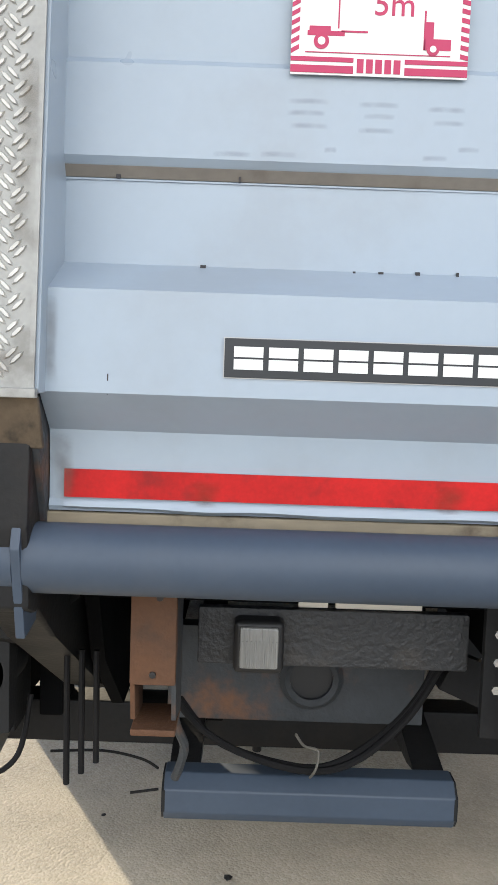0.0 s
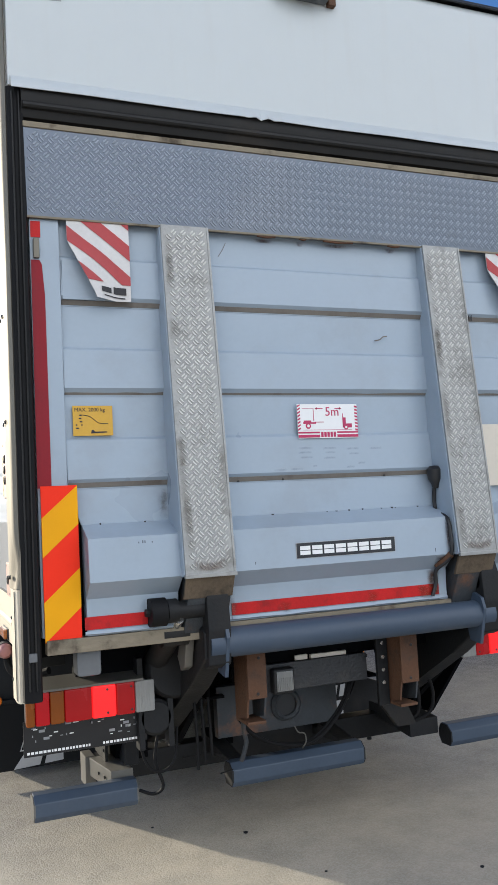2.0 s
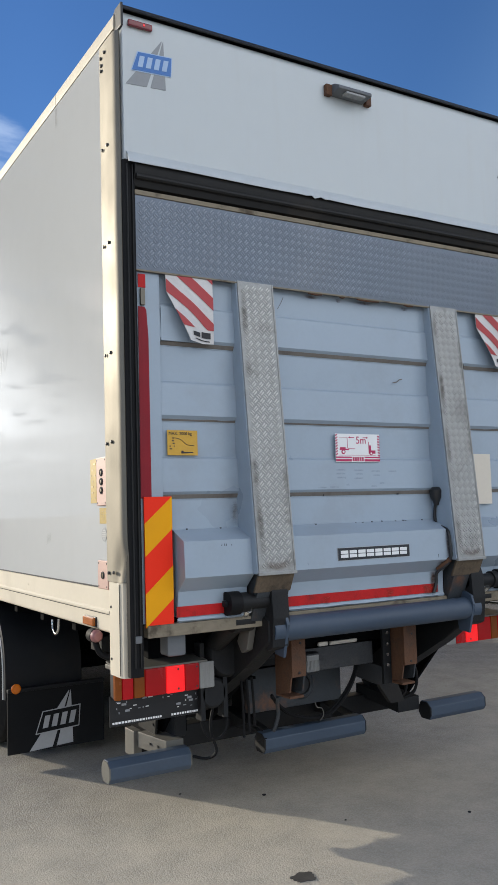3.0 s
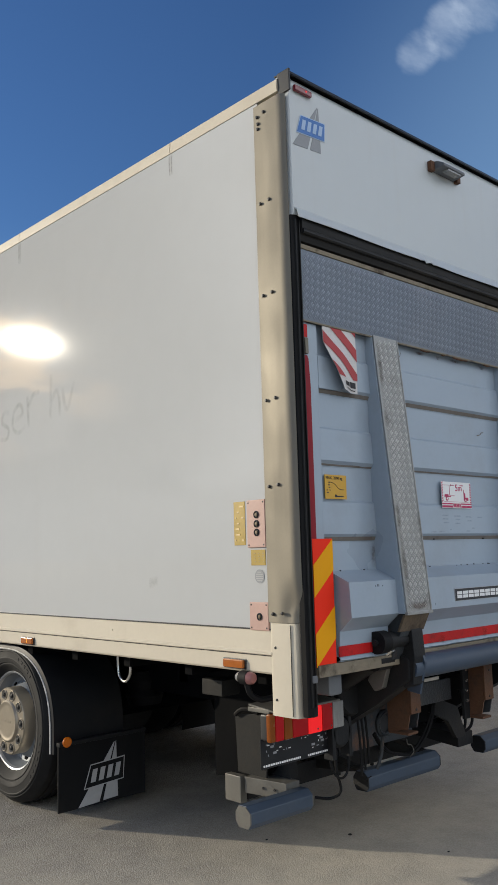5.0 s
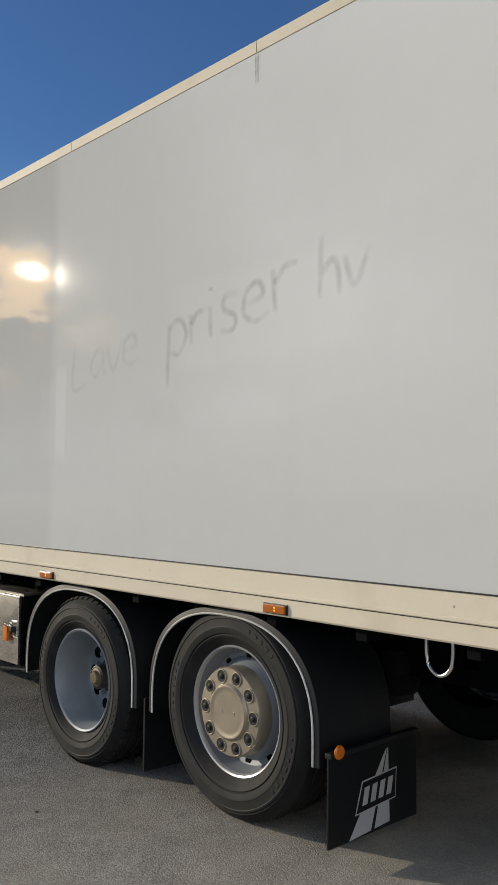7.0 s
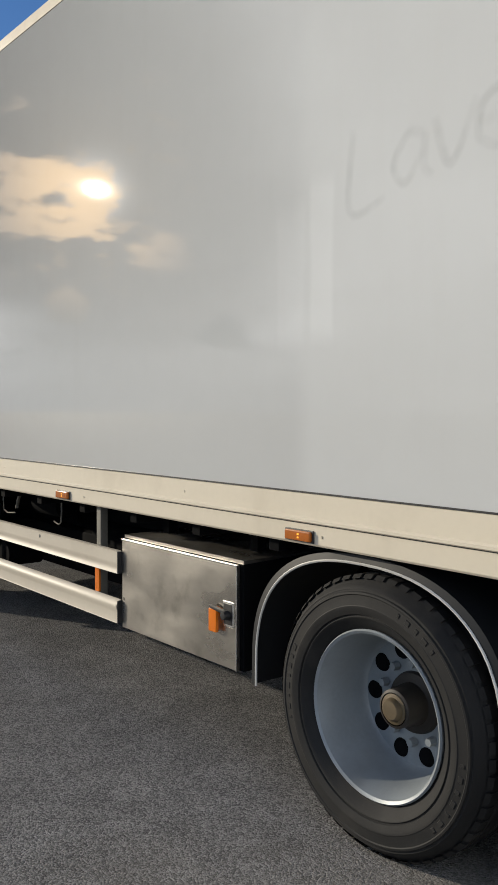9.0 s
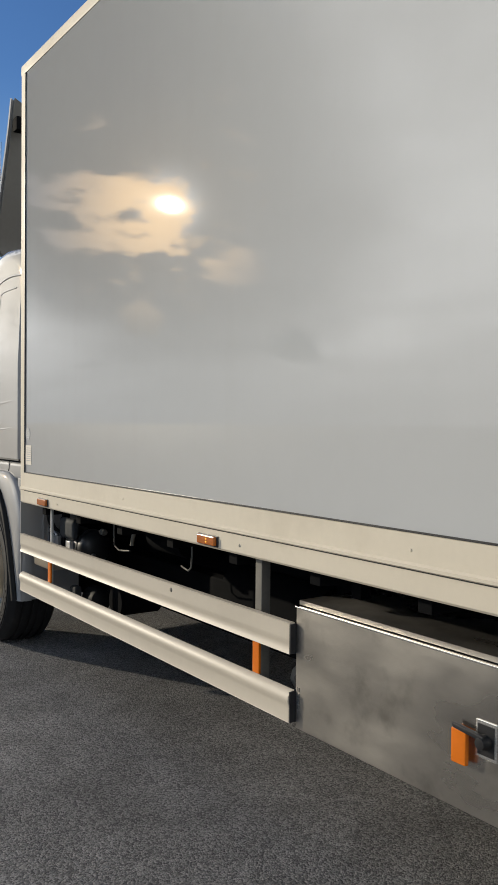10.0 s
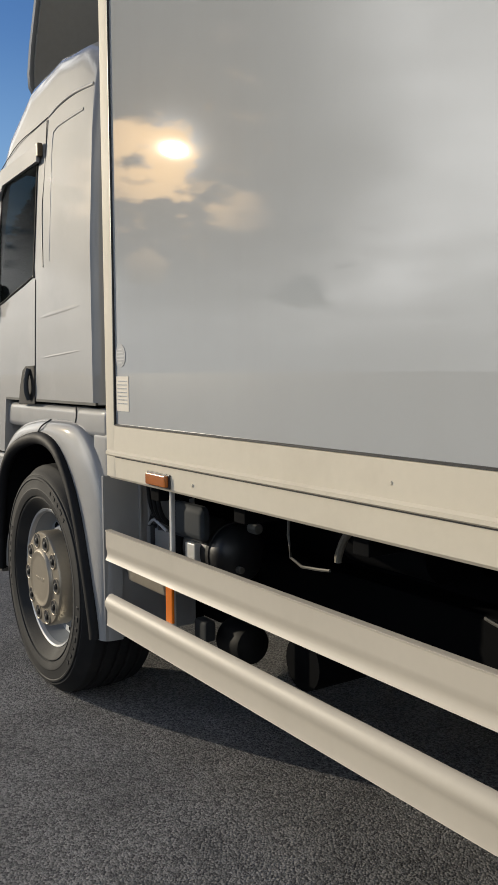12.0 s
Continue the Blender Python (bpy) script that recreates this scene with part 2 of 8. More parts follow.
def mat(name, col, rough=0.5, metal=0.0, coat=0.0, var=0.10, big=1.3, fine=60.0, dirt=None, dirt_amt=0.0, streak=False, bump=0.0, bump_scale=200.0,
        wave=0.0, coat_rough=0.05, spec=0.5, emit=None, emit_strength=0.0, rough_var=0.12, stretch=(1, 1, 1), dirt_scale=2.2, random_tone=0.0):
    """A procedural surface: colour varied at two scales, dirt in stains or runs, fine relief."""
    m = bpy.data.materials.new(name)
    m.use_nodes = True
    nt = m.node_tree
    N, L = nt.nodes.new, nt.links.new
    b = nt.nodes["Principled BSDF"]
    co = N("ShaderNodeTexCoord")
    mp = N("ShaderNodeMapping"); mp.inputs["Scale"].default_value = stretch
    L(co.outputs["Object"], mp.inputs[0])
    n1 = N("ShaderNodeTexNoise"); n1.inputs["Scale"].default_value = big; n1.inputs["Detail"].default_value = 5
    n2 = N("ShaderNodeTexNoise"); n2.inputs["Scale"].default_value = fine; n2.inputs["Detail"].default_value = 3
    L(mp.outputs[0], n1.inputs["Vector"]); L(mp.outputs[0], n2.inputs["Vector"])
    s = N("ShaderNodeMath"); s.operation = "MULTIPLY_ADD"; s.inputs[1].default_value = 0.45
    L(n2.outputs[0], s.inputs[0]); L(n1.outputs[0], s.inputs[2])
    r = N("ShaderNodeMapRange"); r.inputs[1].default_value, r.inputs[2].default_value = 0.35, 1.1
    r.inputs[3].default_value, r.inputs[4].default_value = 1.0 - var, 1.0 + var
    L(s.outputs[0], r.inputs[0])
    c = N("ShaderNodeVectorMath"); c.operation = "SCALE"; c.inputs[0].default_value = col[:3]
    L(r.outputs[0], c.inputs[3])
    colour = c.outputs[0]
    if random_tone:
        oi = N("ShaderNodeObjectInfo")
        rr = N("ShaderNodeMapRange"); rr.inputs[3].default_value, rr.inputs[4].default_value = 1 - random_tone, 1 + random_tone
        L(oi.outputs["Random"], rr.inputs[0])
        c2 = N("ShaderNodeVectorMath"); c2.operation = "SCALE"; L(colour, c2.inputs[0]); L(rr.outputs[0], c2.inputs[3])
        colour = c2.outputs[0]
    if dirt:
        n3 = N("ShaderNodeTexNoise"); n3.inputs["Detail"].default_value = 7; n3.inputs["Roughness"].default_value = 0.6
        n3.inputs["Scale"].default_value = dirt_scale
        m3 = N("ShaderNodeMapping")
        m3.inputs["Scale"].default_value = (7, 7, 0.5) if streak else (1, 1, 1)
        L(co.outputs["Object"], m3.inputs[0]); L(m3.outputs[0], n3.inputs["Vector"])
        ra = N("ShaderNodeMapRange"); ra.interpolation_type = "SMOOTHSTEP"
        ra.inputs[1].default_value, ra.inputs[2].default_value = 0.50, 0.72
        ra.inputs[3].default_value, ra.inputs[4].default_value = 0.0, dirt_amt
        L(n3.outputs[0], ra.inputs[0])
        mx = N("ShaderNodeMixRGB"); mx.inputs[2].default_value = rgb(dirt)
        L(ra.outputs[0], mx.inputs[0]); L(colour, mx.inputs[1])
        colour = mx.outputs[0]
    L(colour, b.inputs["Base Color"])
    rv = N("ShaderNodeMapRange"); rv.inputs[1].default_value, rv.inputs[2].default_value = 0.3, 0.7
    rv.inputs[3].default_value, rv.inputs[4].default_value = max(rough - rough_var * rough, 0.02), min(rough + rough_var * rough, 1.0)
    L(n1.outputs[0], rv.inputs[0]); L(rv.outputs[0], b.inputs["Roughness"])
    b.inputs["Metallic"].default_value = metal
    b.inputs["Specular IOR Level"].default_value = spec
    b.inputs["Coat Weight"].default_value, b.inputs["Coat Roughness"].default_value = coat, coat_rough
    if bump or wave:
        bp = N("ShaderNodeBump"); bp.inputs["Distance"].default_value = 0.01
        bp.inputs["Strength"].default_value = 1.0
        h = N("ShaderNodeMath"); h.operation = "MULTIPLY_ADD"; h.inputs[1].default_value = bump; h.inputs[2].default_value = 0.0
        nb = N("ShaderNodeTexNoise"); nb.inputs["Scale"].default_value = bump_scale; nb.inputs["Detail"].default_value = 3
        L(mp.outputs[0], nb.inputs["Vector"]); L(nb.outputs[0], h.inputs[0])
        if wave:
            nw = N("ShaderNodeTexNoise"); nw.inputs["Scale"].default_value = 1.1; nw.inputs["Detail"].default_value = 2
            L(co.outputs["Object"], nw.inputs["Vector"])
            hw = N("ShaderNodeMath"); hw.operation = "MULTIPLY"; hw.inputs[1].default_value = wave
            L(nw.outputs[0], hw.inputs[0]); L(hw.outputs[0], h.inputs[2])
        L(h.outputs[0], bp.inputs["Height"]); L(bp.outputs[0], b.inputs["Normal"])
        if coat:
            L(bp.outputs[0], b.inputs["Coat Normal"])
    if emit:
        b.inputs["Emission Color"].default_value = rgb(emit)
        b.inputs["Emission Strength"].default_value = emit_strength
    return m


def dusted(m):
    """Dust film over the rear part of the side, washed off towards the front: less mirror, more grey."""
    nt = m.node_tree
    N, L = nt.nodes.new, nt.links.new
    b = nt.nodes["Principled BSDF"]
    co, sp = N("ShaderNodeTexCoord"), N("ShaderNodeSeparateXYZ")
    L(co.outputs["Object"], sp.inputs[0])
    n = N("ShaderNodeTexNoise"); n.inputs["Scale"].default_value = 3.0; n.inputs["Detail"].default_value = 5
    mp = N("ShaderNodeMapping"); mp.inputs["Scale"].default_value = (1, 0.6, 0.35)
    L(co.outputs["Object"], mp.inputs[0]); L(mp.outputs[0], n.inputs["Vector"])
    e = N("ShaderNodeMath"); e.operation = "MULTIPLY_ADD"; e.inputs[1].default_value = 0.10
    L(n.outputs[0], e.inputs[0]); L(sp.outputs[1], e.inputs[2])
    f1 = N("ShaderNodeMapRange"); f1.interpolation_type = "SMOOTHSTEP"
    f1.inputs[1].default_value, f1.inputs[2].default_value = DUST_END - 0.02, DUST_END + 0.12
    f1.inputs[3].default_value, f1.inputs[4].default_value = 0.0, 0.4
    f2 = N("ShaderNodeMapRange"); f2.interpolation_type = "SMOOTHSTEP"
    f2.inputs[1].default_value, f2.inputs[2].default_value = DUST_END + 0.5, DUST_END + 3.2
    f2.inputs[3].default_value, f2.inputs[4].default_value = 0.0, 0.6
    L(e.outputs[0], f1.inputs[0]); L(e.outputs[0], f2.inputs[0])
    f = N("ShaderNodeMath"); L(f1.outputs[0], f.inputs[0]); L(f2.outputs[0], f.inputs[1])
    s = N("ShaderNodeMapRange"); s.inputs[3].default_value, s.inputs[4].default_value = 0.36, 1.0
    L(f.outputs[0], s.inputs[0]); L(s.outputs[0], b.inputs["Specular IOR Level"])
    cw = N("ShaderNodeMapRange"); cw.inputs[3].default_value, cw.inputs[4].default_value = 0.0, 0.6
    L(f.outputs[0], cw.inputs[0]); L(cw.outputs[0], b.inputs["Coat Weight"])
    b.inputs["Coat Roughness"].default_value = 0.009
    rf = N("ShaderNodeMapRange"); rf.inputs[2].default_value = 0.4
    rf.inputs[3].default_value, rf.inputs[4].default_value = 0.034, 0.014
    L(f.outputs[0], rf.inputs[0]); L(rf.outputs[0], b.inputs["Roughness"])
    old = b.inputs["Base Color"].links[0].from_socket
    k = N("ShaderNodeMapRange"); k.inputs[3].default_value, k.inputs[4].default_value = 1.05, 0.83
    L(f.outputs[0], k.inputs[0])
    c = N("ShaderNodeVectorMath"); c.operation = "SCALE"; L(old, c.inputs[0]); L(k.outputs[0], c.inputs[3])
    # pale streaks by the dust's edge; cloud reflection painted lighter round the words
    light = c.outputs[0]
    for y, z, hy, hz, amount in ((5.70, 2.05, 0.056, 0.27, 0.075), (5.868, 2.01, 0.078, 0.25, 0.035), (3.95, 2.42, 0.62, 0.22, 0.035)):
        fades = []
        for axis, mid, half, soft in ((1, y, hy, 0.03 if hy < 0.1 else 0.16), (2, z, hz, 0.10)):
            d1 = N("ShaderNodeMath"); d1.operation = "SUBTRACT"; d1.inputs[1].default_value = mid
            L(sp.outputs[axis], d1.inputs[0])
            d2 = N("ShaderNodeMath"); d2.operation = "ABSOLUTE"; L(d1.outputs[0], d2.inputs[0])
            d3 = N("ShaderNodeMath"); d3.operation = "MULTIPLY_ADD"; d3.inputs[1].default_value = 0.07
            L(n.outputs[0], d3.inputs[0]); L(d2.outputs[0], d3.inputs[2])
            fd = N("ShaderNodeMapRange"); fd.interpolation_type = "SMOOTHSTEP"
            fd.inputs[1].default_value, fd.inputs[2].default_value = half + 0.035 + soft / 2, half + 0.035 - soft / 2
            L(d3.outputs[0], fd.inputs[0])
            fades.append(fd.outputs[0])
        pr = N("ShaderNodeMath"); pr.operation = "MULTIPLY"; L(fades[0], pr.inputs[0]); L(fades[1], pr.inputs[1])
        up = N("ShaderNodeMath"); up.operation = "MULTIPLY_ADD"; up.inputs[1].default_value = amount * 1.1; up.inputs[2].default_value = 1.0
        L(pr.outputs[0], up.inputs[0])
        cs = N("ShaderNodeVectorMath"); cs.operation = "SCALE"; L(light, cs.inputs[0]); L(up.outputs[0], cs.inputs[3])
        light = cs.outputs[0]
    L(light, b.inputs["Base Color"])
    return m


def film_of(m, most, scale=30.0):
    """Turns a surface into a thin film whose cover follows the mesh's own 'film' values, broken by grain."""
    nt = m.node_tree
    N, L = nt.nodes.new, nt.links.new
    at = N("ShaderNodeAttribute"); at.attribute_name = "film"
    co = N("ShaderNodeTexCoord")
    n = N("ShaderNodeTexNoise"); n.inputs["Scale"].default_value = scale; n.inputs["Detail"].default_value = 5
    L(co.outputs["Object"], n.inputs["Vector"])
    g = N("ShaderNodeMapRange"); g.inputs[1].default_value, g.inputs[2].default_value = 0.32, 0.62; g.inputs[3].default_value, g.inputs[4].default_value = 0.35 * most, most
    L(n.outputs[0], g.inputs[0])
    f = N("ShaderNodeMath"); f.operation = "MULTIPLY"; L(at.outputs["Fac"], f.inputs[0]); L(g.outputs[0], f.inputs[1])
    mx, tr = N("ShaderNodeMixShader"), N("ShaderNodeBsdfTransparent")
    L(f.outputs[0], mx.inputs[0]); L(tr.outputs[0], mx.inputs[1]); L(nt.nodes["Principled BSDF"].outputs[0], mx.inputs[2])
    L(mx.outputs[0], nt.nodes["Material Output"].inputs[0])
    return m


def film_strip(bm, path, across, widths, strength, lift, away):
    """A feathered strip along a path: nothing at its edges, full along its middle."""
    lay = bm.verts.layers.float.get("film") or bm.verts.layers.float.new("film")
    rows = []
    for i, q in enumerate(path):
        t = i / (len(path) - 1)
        d = (path[min(i + 1, len(path) - 1)] - path[max(i - 1, 0)]).normalized()
        side = across(d) * (widths[0] + (widths[1] - widths[0]) * t)
        ends = min(1.0, 4 * t + 0.15, 4 * (1 - t) + 0.15)
        row = []
        for u, v in ((-1, 0.0), (-0.45, 0.8), (0, 1.0), (0.45, 0.8), (1, 0.0)):
            vert = bm.verts.new(q + side * u + away * (lift + 1.5e-5 * i))
            vert[lay] = v * ends * strength
            row.append(vert)
        rows.append(row)
    for a, b in zip(rows, rows[1:]):
        for k in range(4):
            bm.faces.new((a[k], a[k + 1], b[k + 1], b[k]))
    return bm


DUST_END = 5.80
M = {}
M["panel"] = dusted(mat("side_panel_white", (0.525, 0.53, 0.52), rough=0.007, var=0.03, big=0.5, fine=9, dirt=(0.46, 0.44, 0.41), dirt_amt=0.07, streak=True, wave=0.06, spec=0.6, rough_var=0.3, dirt_scale=1.2))
M["rail"] = mat("cream_rail", (0.64, 0.575, 0.455), rough=0.6, spec=0.2, var=0.05, big=1.5, fine=40, dirt=(0.42, 0.36, 0.27), dirt_amt=0.28, bump=0.03, bump_scale=60)
M["post"] = mat("dull_aluminium", (0.22, 0.201, 0.163), rough=0.64, metal=0.7, var=0.08, big=3, fine=90, dirt=(0.185, 0.168, 0.135), dirt_amt=0.35, streak=True, wave=0.08)
M["header"] = mat("rear_white", (0.51, 0.54, 0.545), rough=0.32, var=0.03, big=0.8, fine=12, dirt=(0.45, 0.42, 0.38), dirt_amt=0.10, streak=True, wave=0.15)
M["lift"] = mat("lift_light_grey_blue", (0.315, 0.375, 0.44), rough=0.30, var=0.05, big=1.2, fine=50, dirt=(0.23, 0.24, 0.25), dirt_amt=0.25, wave=0.45, dirt_scale=3.0)
M["steel_dark"] = mat("dark_steel", (0.015, 0.0155, 0.0165), rough=0.55, metal=0.0, spec=0.2, var=0.3, big=5, fine=80, dirt=(0.034, 0.029, 0.024), dirt_amt=0.5, bump=0.1, bump_scale=80)
M["tube"] = mat("blue_grey_paint", (0.046, 0.066, 0.098), rough=0.5, var=0.15, big=3, fine=70, dirt=(0.085, 0.10, 0.125), dirt_amt=0.35, spec=0.45, wave=0.3)
M["rust"] = mat("rusty_steel", (0.105, 0.048, 0.023), rough=0.8, var=0.35, big=8, fine=70, dirt=(0.05, 0.032, 0.022), dirt_amt=0.7, bump=0.25, bump_scale=120, dirt_scale=14)
M["rusty_beam"] = mat("grimy_beam", (0.034, 0.039, 0.044), rough=0.6, var=0.35, big=6, fine=60, dirt=(0.16, 0.070, 0.030), dirt_amt=0.9, bump=0.2, bump_scale=90, dirt_scale=7)
M["tar"] = mat("rough_black_coating", (0.028, 0.029, 0.031), rough=0.5, var=0.3, big=9, fine=70, bump=0.55, bump_scale=75, dirt=(0.07, 0.06, 0.05), dirt_amt=0.4, dirt_scale=12)
M["board"] = mat("stained_board", (0.22, 0.185, 0.13), rough=0.8, var=0.3, big=5, fine=60, dirt=(0.045, 0.030, 0.017), dirt_amt=0.95, bump=0.2, bump_scale=70, dirt_scale=8, stretch=(0.4, 1, 1))
M["foot_grime"] = mat("rust_stained_foot", (0.115, 0.085, 0.055), rough=0.8, var=0.4, big=9, fine=70, dirt=(0.026, 0.019, 0.014), dirt_amt=0.95, bump=0.2, bump_scale=70, dirt_scale=13)
M["tread"] = mat("worn_tread_plate", (0.33, 0.33, 0.315), rough=0.5, metal=0.35, var=0.25, big=9, fine=120, dirt=(0.17, 0.165, 0.15), dirt_amt=0.75, dirt_scale=9)
M["band"] = mat("tread_plate_band", (0.165, 0.19, 0.23), rough=0.48, metal=0.35, var=0.16, big=4, fine=90, dirt=(0.25, 0.25, 0.26), dirt_amt=0.3)
M["groove"] = mat("groove_dirt_shade", (0.17, 0.152, 0.13), rough=0.8, var=0.25, big=5, fine=60, dirt=(0.07, 0.05, 0.035), dirt_amt=0.6, dirt_scale=6)
M["rubber"] = mat("black_rubber", (0.007, 0.007, 0.0078), rough=0.65, spec=0.18, var=0.25, big=6, fine=80, dirt=(0.026, 0.023, 0.02), dirt_amt=0.4)
M["seal"] = mat("dark_seal", (0.011, 0.0105, 0.010), rough=0.6, spec=0.35, var=0.3, big=7, fine=40, dirt=(0.06, 0.047, 0.035), dirt_amt=0.4)
M["tyre"] = mat("tyre_rubber", (0.0095, 0.0094, 0.0095), rough=0.72, spec=0.35, var=0.2, big=5, fine=60, dirt=(0.050, 0.045, 0.038), dirt_amt=0.30, bump=0.05, bump_scale=150, dirt_scale=5)
M["rim_flange"] = mat("bright_rim_flange", (0.42, 0.43, 0.44), rough=0.32, metal=0.4, var=0.15, big=9, fine=80, dirt=(0.18, 0.16, 0.14), dirt_amt=0.4)
# bars painted lighter than the plate, standing for their specular glints
M["tread_bar"] = mat("tread_bars_glint", (0.49, 0.48, 0.45), rough=0.36, metal=0.4, var=0.2, big=7, fine=120, dirt=(0.30, 0.29, 0.26), dirt_amt=0.5, dirt_scale=9)
M["band_bar"] = mat("band_bars_glint", (0.245, 0.272, 0.315), rough=0.36, metal=0.4, var=0.2, big=6, fine=120, dirt=(0.20, 0.20, 0.20), dirt_amt=0.35, dirt_scale=7)
M["rim_dish"] = mat("grey_blue_rim", (0.25, 0.275, 0.295), rough=0.42, metal=0.15, var=0.14, big=7, fine=70, dirt=(0.13, 0.12, 0.10), dirt_amt=0.4)
M["spoiler_inner"] = mat("raw_grey_moulding", (0.13, 0.125, 0.11), rough=0.7, var=0.15, big=2, fine=30)
M["stain"] = mat("oil_soaked_asphalt", (0.055, 0.050, 0.045), rough=0.75, var=0.4, big=18, fine=160)
M["rim"] = mat("silver_rim", (0.20, 0.22, 0.245), rough=0.6, metal=0.25, var=0.12, big=7, fine=70, dirt=(0.16, 0.14, 0.12), dirt_amt=0.35)
M["hub"] = mat("hub_cover_metal", (0.36, 0.31, 0.235), rough=0.38, metal=0.5, var=0.12, big=9, fine=80, dirt=(0.20, 0.17, 0.13), dirt_amt=0.3)
M["hub_brown"] = mat("dull_brown_cap", (0.11, 0.082, 0.046), rough=0.5, metal=0.2, var=0.2, big=14, dirt=(0.06, 0.045, 0.03), dirt_amt=0.5)
M["hub_dark"] = mat("greasy_hub", (0.018, 0.014, 0.011), rough=0.6, var=0.3, big=9, fine=80, dirt=(0.05, 0.038, 0.024), dirt_amt=0.5)
M["brass"] = mat("dull_brass_cap", (0.34, 0.27, 0.14), rough=0.45, metal=0.6, var=0.2)
M["chrome"] = mat("bright_edge", (0.75, 0.74, 0.70), rough=0.22, metal=0.9, var=0.05)
M["pale_edge"] = mat("pale_aluminium_edge", (0.58, 0.575, 0.55), rough=0.4, metal=0.3, var=0.1)
M["fender"] = mat("grey_plastic_fender", (0.012, 0.013, 0.015), rough=0.5, spec=0.3, var=0.18, big=5, fine=60, dirt=(0.03, 0.027, 0.023), dirt_amt=0.4)
M["flap"] = mat("black_mudflap", (0.007, 0.0075, 0.0085), rough=0.6, spec=0.2, var=0.25, big=6, fine=50, dirt=(0.05, 0.045, 0.04), dirt_amt=0.3)
M["flap_print"] = mat("grey_print", (0.42, 0.42, 0.42), rough=0.6, var=0.12, big=12, fine=60)
M["stainless"] = mat("brushed_stainless", (0.50, 0.47, 0.42), rough=0.30, metal=0.95, var=0.14, big=3.2, fine=40, rough_var=0.45, dirt=(0.22, 0.20, 0.17), dirt_amt=0.45, bump=0.02, bump_scale=260, stretch=(1, 0.5, 1.2), dirt_scale=5.5)
M["guard"] = mat("guard_rail_paint", (0.53, 0.475, 0.385), rough=0.5, spec=0.3, var=0.05, big=2, fine=40, dirt=(0.38, 0.34, 0.27), dirt_amt=0.2)
M["black"] = mat("black_plastic", (0.014, 0.014, 0.015), rough=0.45, var=0.2, big=8, fine=60)
# set blacker than real grime: shade under the truck is put into the colour
M["dark"] = mat("underbody_black_shaded", (0.0045, 0.0048, 0.0055), rough=0.85, spec=0.05, var=0.3, big=4, fine=40)
M["white"] = mat("white_print", (0.80, 0.80, 0.79), rough=0.5, var=0.04)
M["red"] = mat("red_print", (0.44, 0.016, 0.09), rough=0.45, var=0.06)
M["tape"] = mat("red_reflective_tape", (0.46, 0.010, 0.010), rough=0.5, var=0.3, big=10, fine=160, dirt=(0.22, 0.012, 0.012), dirt_amt=0.85, dirt_scale=16, spec=0.25)
M["tape_dark"] = mat("dark_red_tape", (0.23, 0.008, 0.016), rough=0.5, spec=0.25, var=0.15, big=8, fine=120)
M["chev_red"] = mat("chevron_red", (0.85, 0.035, 0.012), rough=0.6, spec=0.15, var=0.05, big=5, fine=200)
M["chev_yellow"] = mat("chevron_yellow", (0.80, 0.36, 0.004), rough=0.6, spec=0.15, var=0.05, big=5, fine=200)
M["flag_white"] = mat("flag_white", (0.62, 0.60, 0.58), rough=0.7, var=0.12, big=9, fine=90, dirt=(0.35, 0.32, 0.30), dirt_amt=0.35)
M["flag_red"] = mat("flag_red", (0.40, 0.060, 0.062), rough=0.7, var=0.12, big=9, fine=90)
M["yellow"] = mat("yellow_sticker", (0.58, 0.33, 0.025), rough=0.45, var=0.12, big=14, fine=90)
M["ochre"] = mat("ochre_sticker", (0.40, 0.265, 0.022), rough=0.4, var=0.12, big=14, fine=90)
M["pink"] = mat("faded_pink_cover", (0.52, 0.33, 0.27), rough=0.55, var=0.10, big=9, fine=70)
M["ink"] = mat("dark_ink", (0.02, 0.018, 0.02), rough=0.6, var=0.1)
M["sign_black"] = mat("black_sign_face", (0.010, 0.011, 0.013), rough=0.3, var=0.2, big=9)
M["badge_black"] = mat("name_badge_black", (0.018, 0.020, 0.024), rough=0.35, var=0.1)
M["logo_blue"] = mat("logo_blue", (0.05, 0.16, 0.44), rough=0.45, var=0.1)
M["logo_pale"] = mat("logo_pale_blue", (0.36, 0.48, 0.66), rough=0.45, var=0.1)
M["logo_grey"] = mat("logo_grey", (0.26, 0.27, 0.28), rough=0.5, var=0.12)
M["dust"] = mat("rubbed_dust", (0.36, 0.36, 0.355), rough=0.5, spec=0.05, var=0.08, big=6, fine=40)
M["lens_faded"] = mat("faded_red_lens", (0.30, 0.13, 0.12), rough=0.3, var=0.15, big=20)
M["lamp_red"] = mat("red_lamp_lens", (0.34, 0.006, 0.010), rough=0.25, var=0.10, big=16, fine=120, spec=0.3, emit=(1.0, 0.012, 0.02), emit_strength=0.05)
M["lamp_glow"] = mat("faintly_lit_red_lens", (0.25, 0.006, 0.008), rough=0.25, var=0.12, big=16, fine=120, spec=0.3, emit=(1.0, 0.012, 0.012), emit_strength=0.06)
M["lamp_red_dark"] = mat("dark_red_lens", (0.15, 0.006, 0.012), rough=0.18, var=0.1, coat=0.4)
M["lamp_lit"] = mat("lit_red_lens", (0.60, 0.01, 0.012), rough=0.2, var=0.1, emit=(1.0, 0.016, 0.018), emit_strength=0.48)
M["lamp_amber"] = mat("amber_lens", (0.40, 0.115, 0.014), rough=0.18, var=0.12, big=20, fine=160, coat=0.4)
